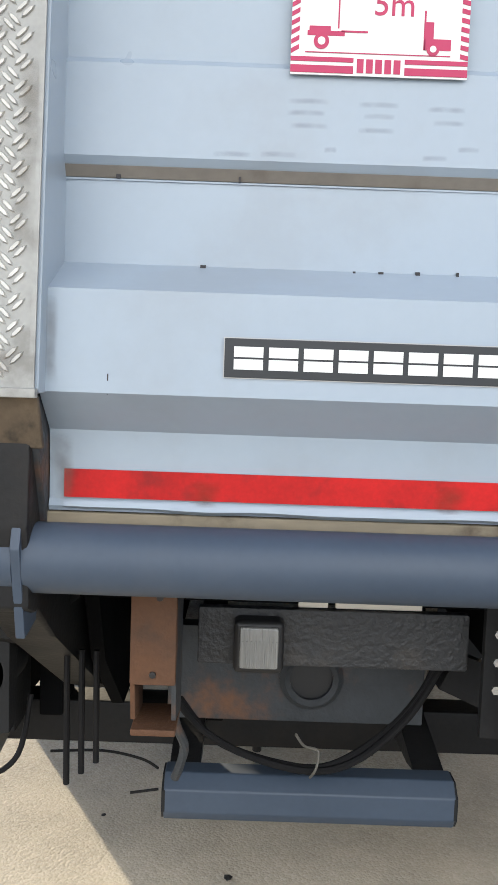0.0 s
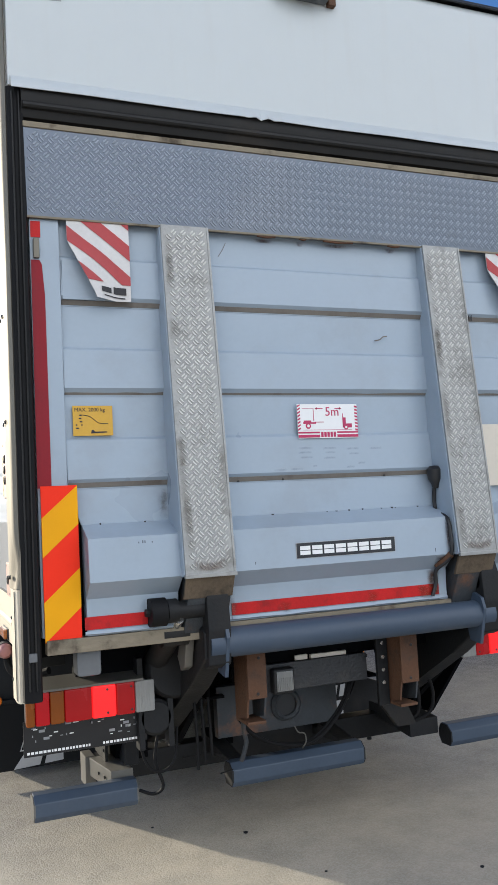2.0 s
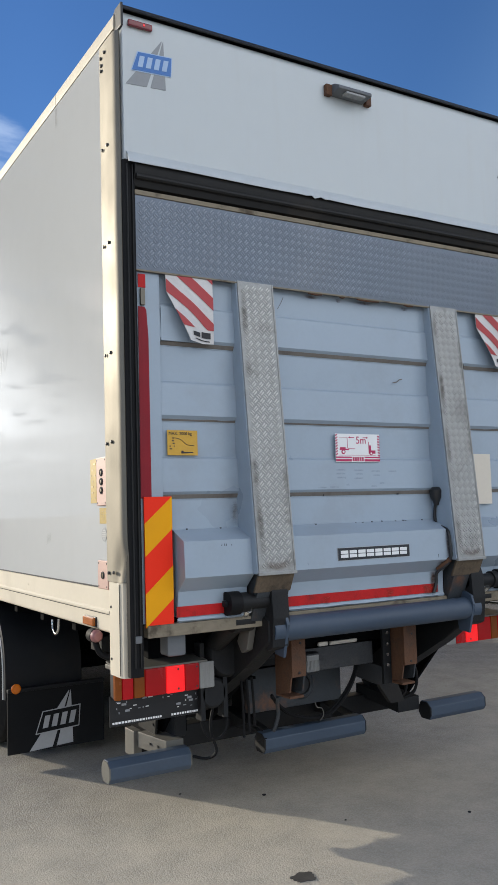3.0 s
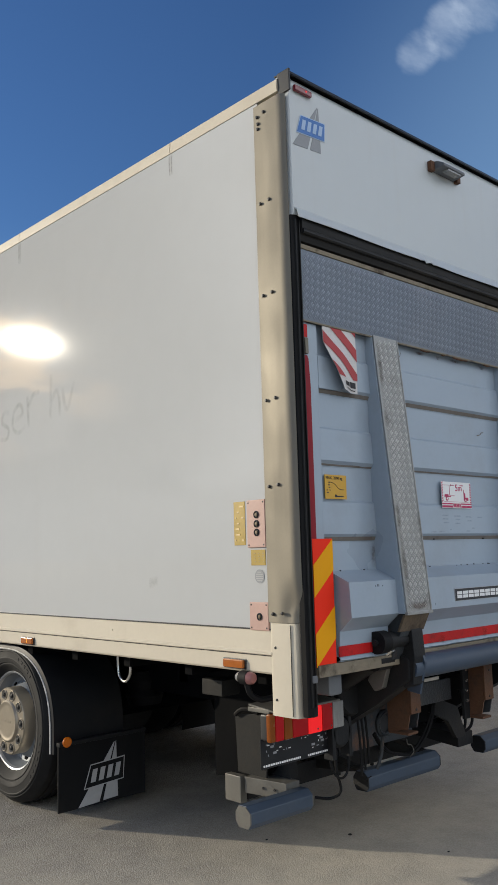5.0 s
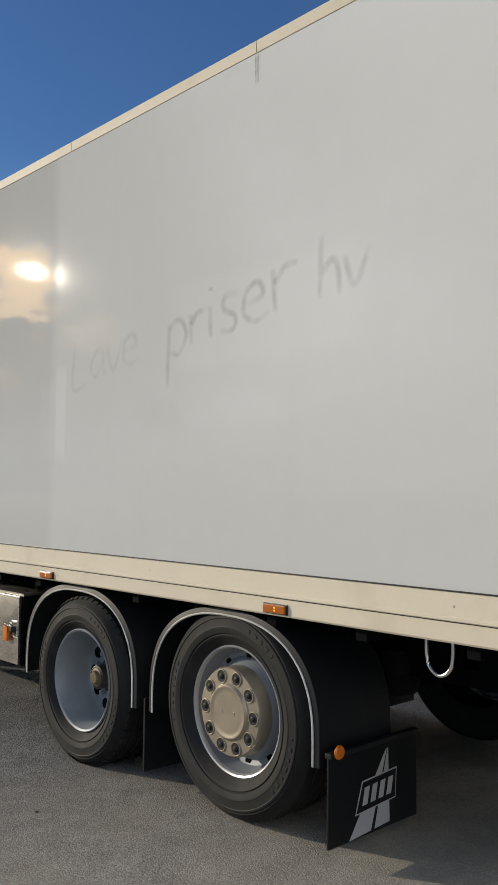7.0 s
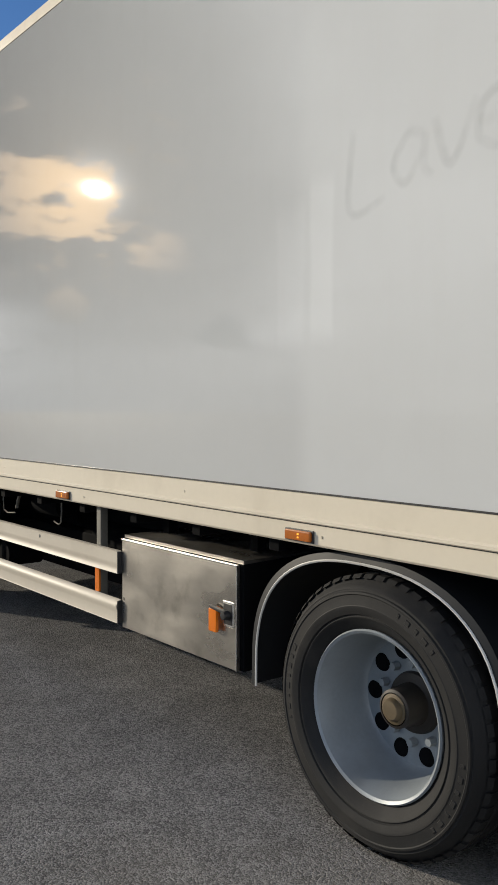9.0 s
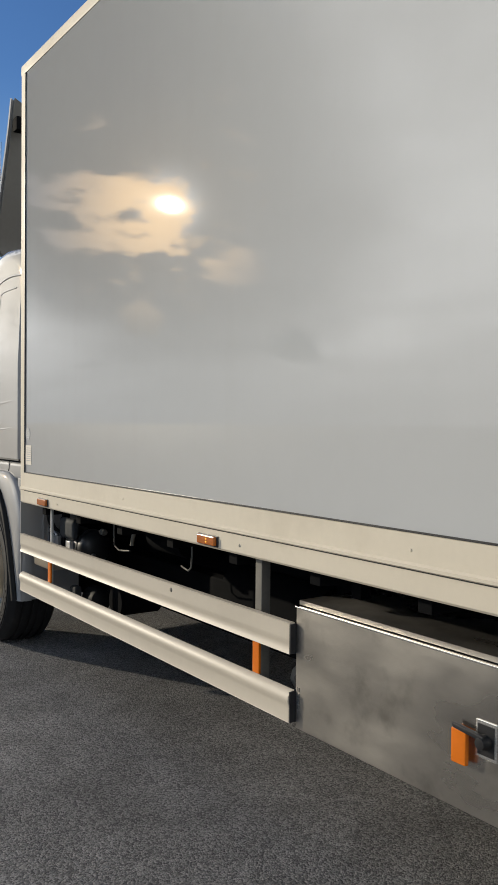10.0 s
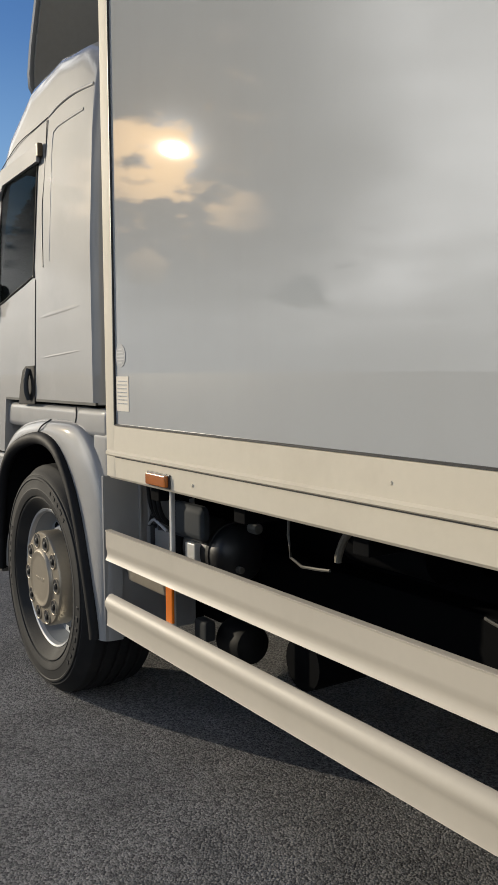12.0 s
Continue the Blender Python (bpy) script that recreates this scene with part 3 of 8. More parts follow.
M["lamp_deep_amber"] = mat("deep_amber_lens", (0.22, 0.06, 0.008), rough=0.25, var=0.12, big=20, fine=160, spec=0.3)
M["lamp_orange"] = mat("orange_reflector", (0.70, 0.17, 0.006), rough=0.25, var=0.10, big=14, fine=200, coat=0.3)
M["lamp_lit_amber"] = mat("lit_amber", (0.7, 0.25, 0.01), rough=0.2, emit=(1.0, 0.45, 0.05), emit_strength=1.0)
M["lamp_white"] = mat("clear_lens", (0.27, 0.27, 0.26), rough=0.15, var=0.15, big=20, fine=180, coat=0.5, bump=0.3, bump_scale=90, stretch=(4, 1, 0.2))
M["cab"] = mat("cab_paint_silver_white", (0.248, 0.246, 0.242), rough=0.62, metal=0.0, coat=1.0, coat_rough=0.03, var=0.03, big=0.9, fine=30, dirt=(0.42, 0.41, 0.39), dirt_amt=0.2, wave=0.6)
M["cab_glass"] = mat("window_glass", (0.22, 0.25, 0.245), rough=0.02, var=0.01, spec=0.5)
M["cab_glass"].node_tree.nodes["Principled BSDF"].inputs["Transmission Weight"].default_value = 1.0
M["cab_glass"].node_tree.nodes["Principled BSDF"].inputs["IOR"].default_value = 1.13
M["grey_box"] = mat("grey_casing", (0.12, 0.127, 0.135), rough=0.5, var=0.15, big=6, dirt=(0.10, 0.09, 0.08), dirt_amt=0.5)
M["pad_grey"] = mat("dark_grey_cover", (0.040, 0.044, 0.048), rough=0.75, spec=0.2, var=0.2, big=8, fine=60)
M["grimy_grey"] = mat("grimy_grey_plate", (0.020, 0.0195, 0.018), rough=0.7, var=0.3, big=8, fine=70, dirt=(0.030, 0.026, 0.021), dirt_amt=0.6, dirt_scale=9, spec=0.2, bump=0.06, bump_scale=90)
M["galv"] = mat("galvanised_bracket", (0.15, 0.143, 0.125), rough=0.5, metal=0.3, var=0.2, big=9, fine=90, dirt=(0.18, 0.16, 0.13), dirt_amt=0.5)
M["dusty_grey"] = mat("faded_print", (0.42, 0.42, 0.42), rough=0.6, var=0.1)
M["paper"] = mat("beige_plate", (0.66, 0.60, 0.50), rough=0.6, var=0.06)
M["leaf"] = mat("tree_leaves", (0.075, 0.115, 0.040), rough=0.6, var=0.5, big=0.6, fine=4, random_tone=0.2)
M["bark"] = mat("bark", (0.10, 0.075, 0.05), rough=0.9, var=0.3)
M["wall_beige"] = mat("beige_render", (0.52, 0.42, 0.28), rough=0.85, var=0.08, big=0.4, fine=9, dirt=(0.34, 0.27, 0.19), dirt_amt=0.4, bump=0.1, bump_scale=50)
M["roof_dark"] = mat("dark_roof_metal", (0.09, 0.09, 0.09), rough=0.5, metal=0.3, var=0.15)
M["coach_red"] = mat("dark_red_paint", (0.16, 0.012, 0.016), rough=0.3, coat=0.5, var=0.1)
M["coach_dark"] = mat("dark_blue_paint", (0.006, 0.008, 0.016), rough=0.5, spec=0.08, var=0.1)
M["coach_grey"] = mat("grey_paint_far", (0.13, 0.142, 0.145), rough=0.4, var=0.08)
M["coach_white"] = mat("white_paint_far", (0.62, 0.63, 0.64), rough=0.35, var=0.05)

film_of(M["dust"], 0.35, 16.0)
M["rust_film"] = film_of(mat("rust_run", (0.115, 0.052, 0.024), rough=0.8, var=0.3, big=20, fine=90), 0.95, 55.0)
M["glue_film"] = film_of(mat("old_glue", (0.20, 0.22, 0.245), rough=0.5, var=0.2, big=20, fine=90), 0.42, 45.0)
M["grime_film"] = film_of(mat("grime_run", (0.15, 0.128, 0.10), rough=0.7, var=0.3, big=20, fine=90), 0.6, 40.0)


def asphalt():
    m = bpy.data.materials.new("asphalt")
    m.use_nodes = True
    nt = m.node_tree
    N, L = nt.nodes.new, nt.links.new
    b = nt.nodes["Principled BSDF"]
    co = N("ShaderNodeTexCoord")
    grain = N("ShaderNodeTexVoronoi"); grain.inputs["Scale"].default_value = 130.0
    fine = N("ShaderNodeTexNoise"); fine.inputs["Scale"].default_value = 260.0; fine.inputs["Detail"].default_value = 3
    patch = N("ShaderNodeTexNoise"); patch.inputs["Scale"].default_value = 0.9; patch.inputs["Detail"].default_value = 7
    blot = N("ShaderNodeTexNoise"); blot.inputs["Scale"].default_value = 4.5; blot.inputs["Detail"].default_value = 6; blot.inputs["Roughness"].default_value = 0.65
    for n in (grain, fine, patch, blot):
        L(co.outputs["Object"], n.inputs["Vector"])
    tone = N("ShaderNodeValToRGB")
    e = tone.color_ramp.elements
    e[0].position, e[0].color = 0.12, (0.100, 0.099, 0.100, 1)
    e[1].position, e[1].color = 0.92, (0.275, 0.270, 0.262, 1)
    sepc = N("ShaderNodeSeparateColor")
    L(grain.outputs["Color"], sepc.inputs[0])
    L(sepc.outputs[0], tone.inputs[0])
    a = N("ShaderNodeMapRange"); a.inputs[1].default_value, a.inputs[2].default_value = 0.3, 0.7; a.inputs[3].default_value, a.inputs[4].default_value = 0.78, 1.18
    L(patch.outputs[0], a.inputs[0])
    a2 = N("ShaderNodeMapRange"); a2.inputs[1].default_value, a2.inputs[2].default_value = 0.35, 0.65; a2.inputs[3].default_value, a2.inputs[4].default_value = 0.85, 1.1
    L(blot.outputs[0], a2.inputs[0])
    mm = N("ShaderNodeMath"); mm.operation = "MULTIPLY"; L(a.outputs[0], mm.inputs[0]); L(a2.outputs[0], mm.inputs[1])
    c = N("ShaderNodeVectorMath"); c.operation = "SCALE"
    L(tone.outputs[0], c.inputs[0]); L(mm.outputs[0], c.inputs[3])
    # tan dust towards the rear, painted lighter to make up for weak ground light
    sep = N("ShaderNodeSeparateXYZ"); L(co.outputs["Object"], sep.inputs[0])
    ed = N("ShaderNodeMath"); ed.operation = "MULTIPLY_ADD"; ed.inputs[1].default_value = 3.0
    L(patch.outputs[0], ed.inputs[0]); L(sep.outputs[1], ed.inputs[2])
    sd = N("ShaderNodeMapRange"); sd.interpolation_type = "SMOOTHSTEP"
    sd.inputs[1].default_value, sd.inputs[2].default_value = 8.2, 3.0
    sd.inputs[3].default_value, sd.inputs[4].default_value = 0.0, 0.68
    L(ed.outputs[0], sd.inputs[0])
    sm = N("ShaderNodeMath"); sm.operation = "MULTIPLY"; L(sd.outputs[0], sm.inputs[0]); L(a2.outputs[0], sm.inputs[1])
    rear_tan = N("ShaderNodeMixRGB"); rear_tan.inputs[2].default_value = (0.60, 0.54, 0.43, 1)
    L(sm.outputs[0], rear_tan.inputs[0]); L(c.outputs[0], rear_tan.inputs[1])
    L(rear_tan.outputs[0], b.inputs["Base Color"])
    b.inputs["Roughness"].default_value = 0.82
    b.inputs["Specular IOR Level"].default_value = 0.08
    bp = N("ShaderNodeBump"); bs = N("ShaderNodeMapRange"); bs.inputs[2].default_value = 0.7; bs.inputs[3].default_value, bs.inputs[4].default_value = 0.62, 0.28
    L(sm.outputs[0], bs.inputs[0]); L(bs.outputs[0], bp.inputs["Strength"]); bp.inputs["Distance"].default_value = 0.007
    hh = N("ShaderNodeMath"); hh.operation = "MULTIPLY_ADD"; hh.inputs[1].default_value = 0.5
    inv = N("ShaderNodeMath"); inv.operation = "SUBTRACT"; inv.inputs[0].default_value = 1.0
    L(grain.outputs["Distance"], inv.inputs[1])
    L(fine.outputs[0], hh.inputs[0]); L(inv.outputs[0], hh.inputs[2])
    L(hh.outputs[0], bp.inputs["Height"]); L(bp.outputs[0], b.inputs["Normal"])
    return m


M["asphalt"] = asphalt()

# ---- mesh helpers ----


def mesh_of(bm, material, smooth=35):
    me = bpy.data.meshes.new("mesh")
    bmesh.ops.recalc_face_normals(bm, faces=bm.faces)
    bm.to_mesh(me)
    bm.free()
    if smooth:
        me.polygons.foreach_set("use_smooth", [True] * len(me.polygons))
        me.set_sharp_from_angle(angle=radians(smooth))
    me.materials.append(material)
    return me


def part(name, bm, material, parent, label="", smooth=35):
    """Links a bmesh, given in world places, as one mesh object under its thing or part."""
    ob = new(name, mesh_of(bm, material, smooth))
    ob.parent = parent
    at = Vector((0, 0, 0))
    p = parent
    while p is not None:
        at += p.location
        p = p.parent
    ob.location = -at
    if smooth:
        ob.modifiers.new("even_normals", "WEIGHTED_NORMAL").keep_sharp = True
    if label:
        ob["label"] = label
    return ob


def thing(name, place, label, category, group=""):
    ob = new(name)
    ob.location = place
    ob.empty_display_size = 0.2
    return tagged(ob, label, category, group)


def box(x0, x1, y0, y1, z0, z1, bevel=0.0, seg=2, bm=None):
    own = bmesh.new()
    bmesh.ops.create_cube(own, size=1.0)
    for v in own.verts:
        v.co = Vector(((x0 + x1) / 2 + v.co.x * abs(x1 - x0), (y0 + y1) / 2 + v.co.y * abs(y1 - y0), (z0 + z1) / 2 + v.co.z * abs(z1 - z0)))
    if bevel:
        bmesh.ops.bevel(own, geom=own.edges[:], offset=bevel, segments=seg, affect="EDGES", profile=0.5)
    return merge(bm, own)


def merge(bm, own):
    if bm is None:
        return own
    me = bpy.data.meshes.new("tmp")
    own.to_mesh(me)
    own.free()
    bm.from_mesh(me)
    bpy.data.meshes.remove(me)
    return bm


def thicken(bm, thick, toward):
    """Gives an open sheet its thickness, on the side that the direction names."""
    bm.normal_update()
    toward = Vector(toward)
    faces, rim = bm.faces[:], [e for e in bm.edges if len(e.link_faces) == 1]
    twin = {}
    for v in bm.verts[:]:
        n = v.normal.copy()
        if n.dot(toward) < 0:
            n.negate()
        twin[v] = bm.verts.new(v.co + n * thick)
    for f in faces:
        bm.faces.new([twin[v] for v in reversed(f.verts)])
    for e in rim:
        a, b = e.verts
        bm.faces.new((a, b, twin[b], twin[a]))


def prism(outline, axis, a, b, bevel=0.0, seg=2, bm=None, caps_only=False):
    """A 2D outline drawn out along an axis from a to b. Outline in the two other axes, in the order x, y, z."""
    own = bmesh.new()

    def put(p, h):
        return {"x": (h, p[0], p[1]), "y": (p[0], h, p[1]), "z": (p[0], p[1], h)}[axis]
    lo = [own.verts.new(put(p, a)) for p in outline]
    hi = [own.verts.new(put(p, b)) for p in outline]
    n = len(outline)
    f1, f2 = own.faces.new(lo), own.faces.new(hi[::-1])
    for i in range(n):
        own.faces.new((lo[i], hi[i], hi[(i + 1) % n], lo[(i + 1) % n]))
    if bevel:
        edges = list(f1.edges) + list(f2.edges) if caps_only else own.edges[:]
        bmesh.ops.bevel(own, geom=edges, offset=bevel, segments=seg, affect="EDGES", profile=0.5)
    return merge(bm, own)


def lathe(profile, centre=(0, 0, 0), n=48, axis="x", bm=None, closed=False):
    """Turns (radius, along) pairs about an axis through the centre."""
    own = bmesh.new()
    rings = []
    for r, h in profile:
        ring = []
        for i in range(n if r > 1e-6 else 1):
            t = 2 * math.pi * i / n
            u, v = r * math.cos(t), r * math.sin(t)
            p = {"x": (h, u, v), "y": (u, h, v), "z": (u, v, h)}[axis]
            ring.append(own.verts.new(Vector(p) + Vector(centre)))
        rings.append(ring)
    pairs = list(zip(rings, rings[1:])) + ([(rings[-1], rings[0])] if closed else [])
    for a, b in pairs:
        if len(a) == 1 and len(b) == 1:
            continue
        for i in range(n):
            j = (i + 1) % n
            if len(a) == 1:
                own.faces.new((a[0], b[i], b[j]))
            elif len(b) == 1:
                own.faces.new((a[i], a[j], b[0]))
            else:
                own.faces.new((a[i], a[j], b[j], b[i]))
    return merge(bm, own)


def rod(p, q, r, n=16, bm=None, r2=None):
    p, q = Vector(p), Vector(q)
    d = q - p
    own = bmesh.new()
    bmesh.ops.create_cone(own, cap_ends=True, segments=n, radius1=r, radius2=r if r2 is None else r2, depth=d.length)
    m = Matrix.Translation((p + q) / 2) @ d.to_track_quat("Z", "Y").to_matrix().to_4x4()
    bmesh.ops.transform(own, matrix=m, verts=own.verts)
    return merge(bm, own)


def smooth_path(points, steps=6):
    pts = [Vector(p) for p in points]
    out = []
    for i in range(len(pts) - 1):
        p0, p1, p2, p3 = pts[max(i - 1, 0)], pts[i], pts[i + 1], pts[min(i + 2, len(pts) - 1)]
        for k in range(steps):
            t = k / steps
            out.append(0.5 * ((2 * p1) + (p2 - p0) * t + (2 * p0 - 5 * p1 + 4 * p2 - p3) * t * t + (3 * p1 - p0 - 3 * p2 + p3) * t ** 3))
    out.append(pts[-1])
    return out


def hose(points, r, n=8, steps=6, bm=None):
    """A round cable or pipe through the points."""
    path = smooth_path(points, steps)
    own = bmesh.new()
    rings = []
    up = Vector((0.13, 0.31, 0.94))
    for i, p in enumerate(path):
        d = (path[min(i + 1, len(path) - 1)] - path[max(i - 1, 0)]).normalized()
        a = d.cross(up).normalized()
        b = d.cross(a).normalized()
        rings.append([own.verts.new(p + r * (math.cos(2 * math.pi * k / n) * a + math.sin(2 * math.pi * k / n) * b)) for k in range(n)])
    for a, b in zip(rings, rings[1:]):
        for k in range(n):
            own.faces.new((a[k], a[(k + 1) % n], b[(k + 1) % n], b[k]))
    own.faces.new(rings[0])
    own.faces.new(rings[-1][::-1])
    return merge(bm, own)


def plate(outline, plane, at, thick, bm=None):
    """A thin flat piece: a 2D outline in the plane normal to an axis, from at to at + thick."""
    return prism(outline, plane, at, at + thick, bm=bm)


def rect(u0, u1, v0, v1):
    return [(u0, v0), (u1, v0), (u1, v1), (u0, v1)]


def strip_sweep(path2, half, plane_x0, plane_x1, thick):
    """A band that follows a 2D path in y, z and spans x0 to x1, with its thickness outwards."""
    own = bmesh.new()
    rows = []
    n = len(path2)
    for i, (y, z) in enumerate(path2):
        a, b = path2[max(i - 1, 0)], path2[min(i + 1, n - 1)]
        d = Vector((b[0] - a[0], b[1] - a[1])).normalized()
        nn = Vector((d.y, -d.x))
        rows.append([own.verts.new((plane_x0, y, z)), own.verts.new((plane_x1, y, z)),
                     own.verts.new((plane_x1, y + nn.x * thick, z + nn.y * thick)), own.verts.new((plane_x0, y + nn.x * thick, z + nn.y * thick))])
    for a, b in zip(rows, rows[1:]):
        for k in range(4):
            own.faces.new((a[k], a[(k + 1) % 4], b[(k + 1) % 4], b[k]))
    own.faces.new(rows[0])
    own.faces.new(rows[-1][::-1])
    return own


def lettering(text, size, m, thick=0.0012):
    """Text as a bmesh, lying in its own x, y plane, put in place by m."""
    cu = bpy.data.curves.new("text", "FONT")
    cu.body, cu.size, cu.extrude, cu.resolution_u = text, size, thick, 3
    ob = new("text", cu)
    me = bpy.data.meshes.new_from_object(ob.evaluated_get(bpy.context.evaluated_depsgraph_get()))
    bpy.data.objects.remove(ob)
    bm = bmesh.new()
    bm.from_mesh(me)
    bpy.data.meshes.remove(me)
    bmesh.ops.transform(bm, matrix=m, verts=bm.verts)
    return bm


def bar_rows(x0, x1, z0, z1, rows, rng, fill=0.8):
    """Plain bars in rows, for writing that cannot be read."""
    out = []
    h = (z1 - z0) / rows
    for k in range(rows):
        x = x0
        while x < x1 - 0.004:
            w = rng.uniform(0.15, 0.35) * h * 3
            out.append((x, min(x + w, x1), z0 + k * h + h * (1 - fill) / 2, z0 + (k + 1) * h - h * (1 - fill) / 2))
            x += w + 0.35 * h
    return out

# ---- ground and distance ----
XL, XR = -1.147, 1.415
CX = (XL + XR) / 2
YR, YF = 1.45, 9.98


def build_ground():
    bm = bmesh.new()
    rows = []
    for y, z in ((-900, 0.0), (-200, 0.0), (-40, 0.0), (0, 0.0), (4.3, 0.0), (5.5, -0.026), (8.0, -0.034), (10.85, -0.042), (14.0, -0.05), (40, -0.05), (200, -0.05), (900, -0.05)):
        rows.append([bm.verts.new((x, y, z)) for x in (-900, -200, -40, -8, -3, 0, 3, 8, 40, 200, 900)])
    for a, b in zip(rows, rows[1:]):
        for i in range(len(a) - 1):
            bm.faces.new((a[i], a[i + 1], b[i + 1], b[i]))
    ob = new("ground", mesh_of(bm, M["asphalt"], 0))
    tagged(ob, "worn grey asphalt yard with coarse stone grain", "ground", kind="structure")
    rng = random.Random(4)
    for x, y, s in ((-0.084, 2.168, 0.013), (-0.45, 2.45, 0.008), (0.62, 1.35, 0.010), (-2.1, 2.2, 0.009), (0.05, 1.62, 0.007), (-1.7, 4.9, 0.010)):
        b = bmesh.new()
        bmesh.ops.create_icosphere(b, subdivisions=1, radius=s)
        for v in b.verts:
            v.co.z = max(v.co.z, -s * 0.3) * 0.55 + s * 0.16
            v.co.xy *= rng.uniform(0.7, 1.25)
        p = new("pebble", mesh_of(b, M["steel_dark"], 0))
        p.location = (x, y, 0.0)
        tagged(p, "small dark stone lying on the asphalt", "stone", "loose stones")
    b = bmesh.new()
    ring = []
    for i in range(28):
        t = 2 * math.pi * i / 28
        r = 0.040 + 0.02 * noise.noise((math.cos(t) * 1.7, math.sin(t) * 1.7, 3.1))
        ring.append(b.verts.new((-0.49 + 1.35 * r * math.cos(t), 1.2 + r * math.sin(t), 0.004)))
    top = b.faces.new(ring)
    ext = bmesh.ops.extrude_face_region(b, geom=[top])
    for v in ext["geom"]:
        if isinstance(v, bmesh.types.BMVert):
            v.co.z = 0.0005
    s = new("oil_stain", mesh_of(b, M["stain"], 0))
    tagged(s, "dark oily stain on the asphalt behind the truck", "stain")


build_ground()


def build_tree_model(rng, height):
    t = thing("tree", (0, 0, 0), "dark green tree with an uneven dense crown", "tree", "trees beyond the yard")
    bm = rod((0, 0, 0), (0, 0, height * 0.92), 0.22, 10, r2=0.04)
    for k in range(16):
        z = height * (0.18 + 0.045 * k)
        a = rng.uniform(0, 6.28)
        L = (1 - z / height) * height * 0.24
        rod((0, 0, z), (L * math.cos(a), L * math.sin(a), z + L * 0.25), 0.05, 6, bm=bm, r2=0.015)
    part("trunk", bm, M["bark"], t)
    verts, faces = [], []
    for _ in range(9500):
        z = height * rng.uniform(0.08, 1.0)
        lim = height * 0.26 * (1 - (z / height) ** 1.6) + 0.25
        a = rng.uniform(0, 6.283)
        lump = 0.65 + 0.55 * noise.noise((math.cos(a) * 2, math.sin(a) * 2, z * 0.55))
        r = lim * lump * math.sqrt(rng.uniform(0.15, 1))
        c = Vector((r * math.cos(a), r * math.sin(a), z - 0.15 * r))
        s = rng.uniform(0.07, 0.19)
        d = Vector((rng.uniform(-1, 1), rng.uniform(-1, 1), rng.uniform(-0.6, 1))).normalized()
        e = d.cross(Vector((rng.uniform(-1, 1), rng.uniform(-1, 1), rng.uniform(-1, 1)))).normalized()
        i = len(verts)
        verts += [c - s * d, c + 0.5 * s * e, c + s * d, c - 0.5 * s * e]
        faces.append((i, i + 1, i + 2, i + 3))
    me = bpy.data.meshes.new("crown")
    me.from_pydata([tuple(v) for v in verts], [], faces)
    me.materials.append(M["leaf"])
    crown = new("crown", me)
    crown.parent = t
    return t


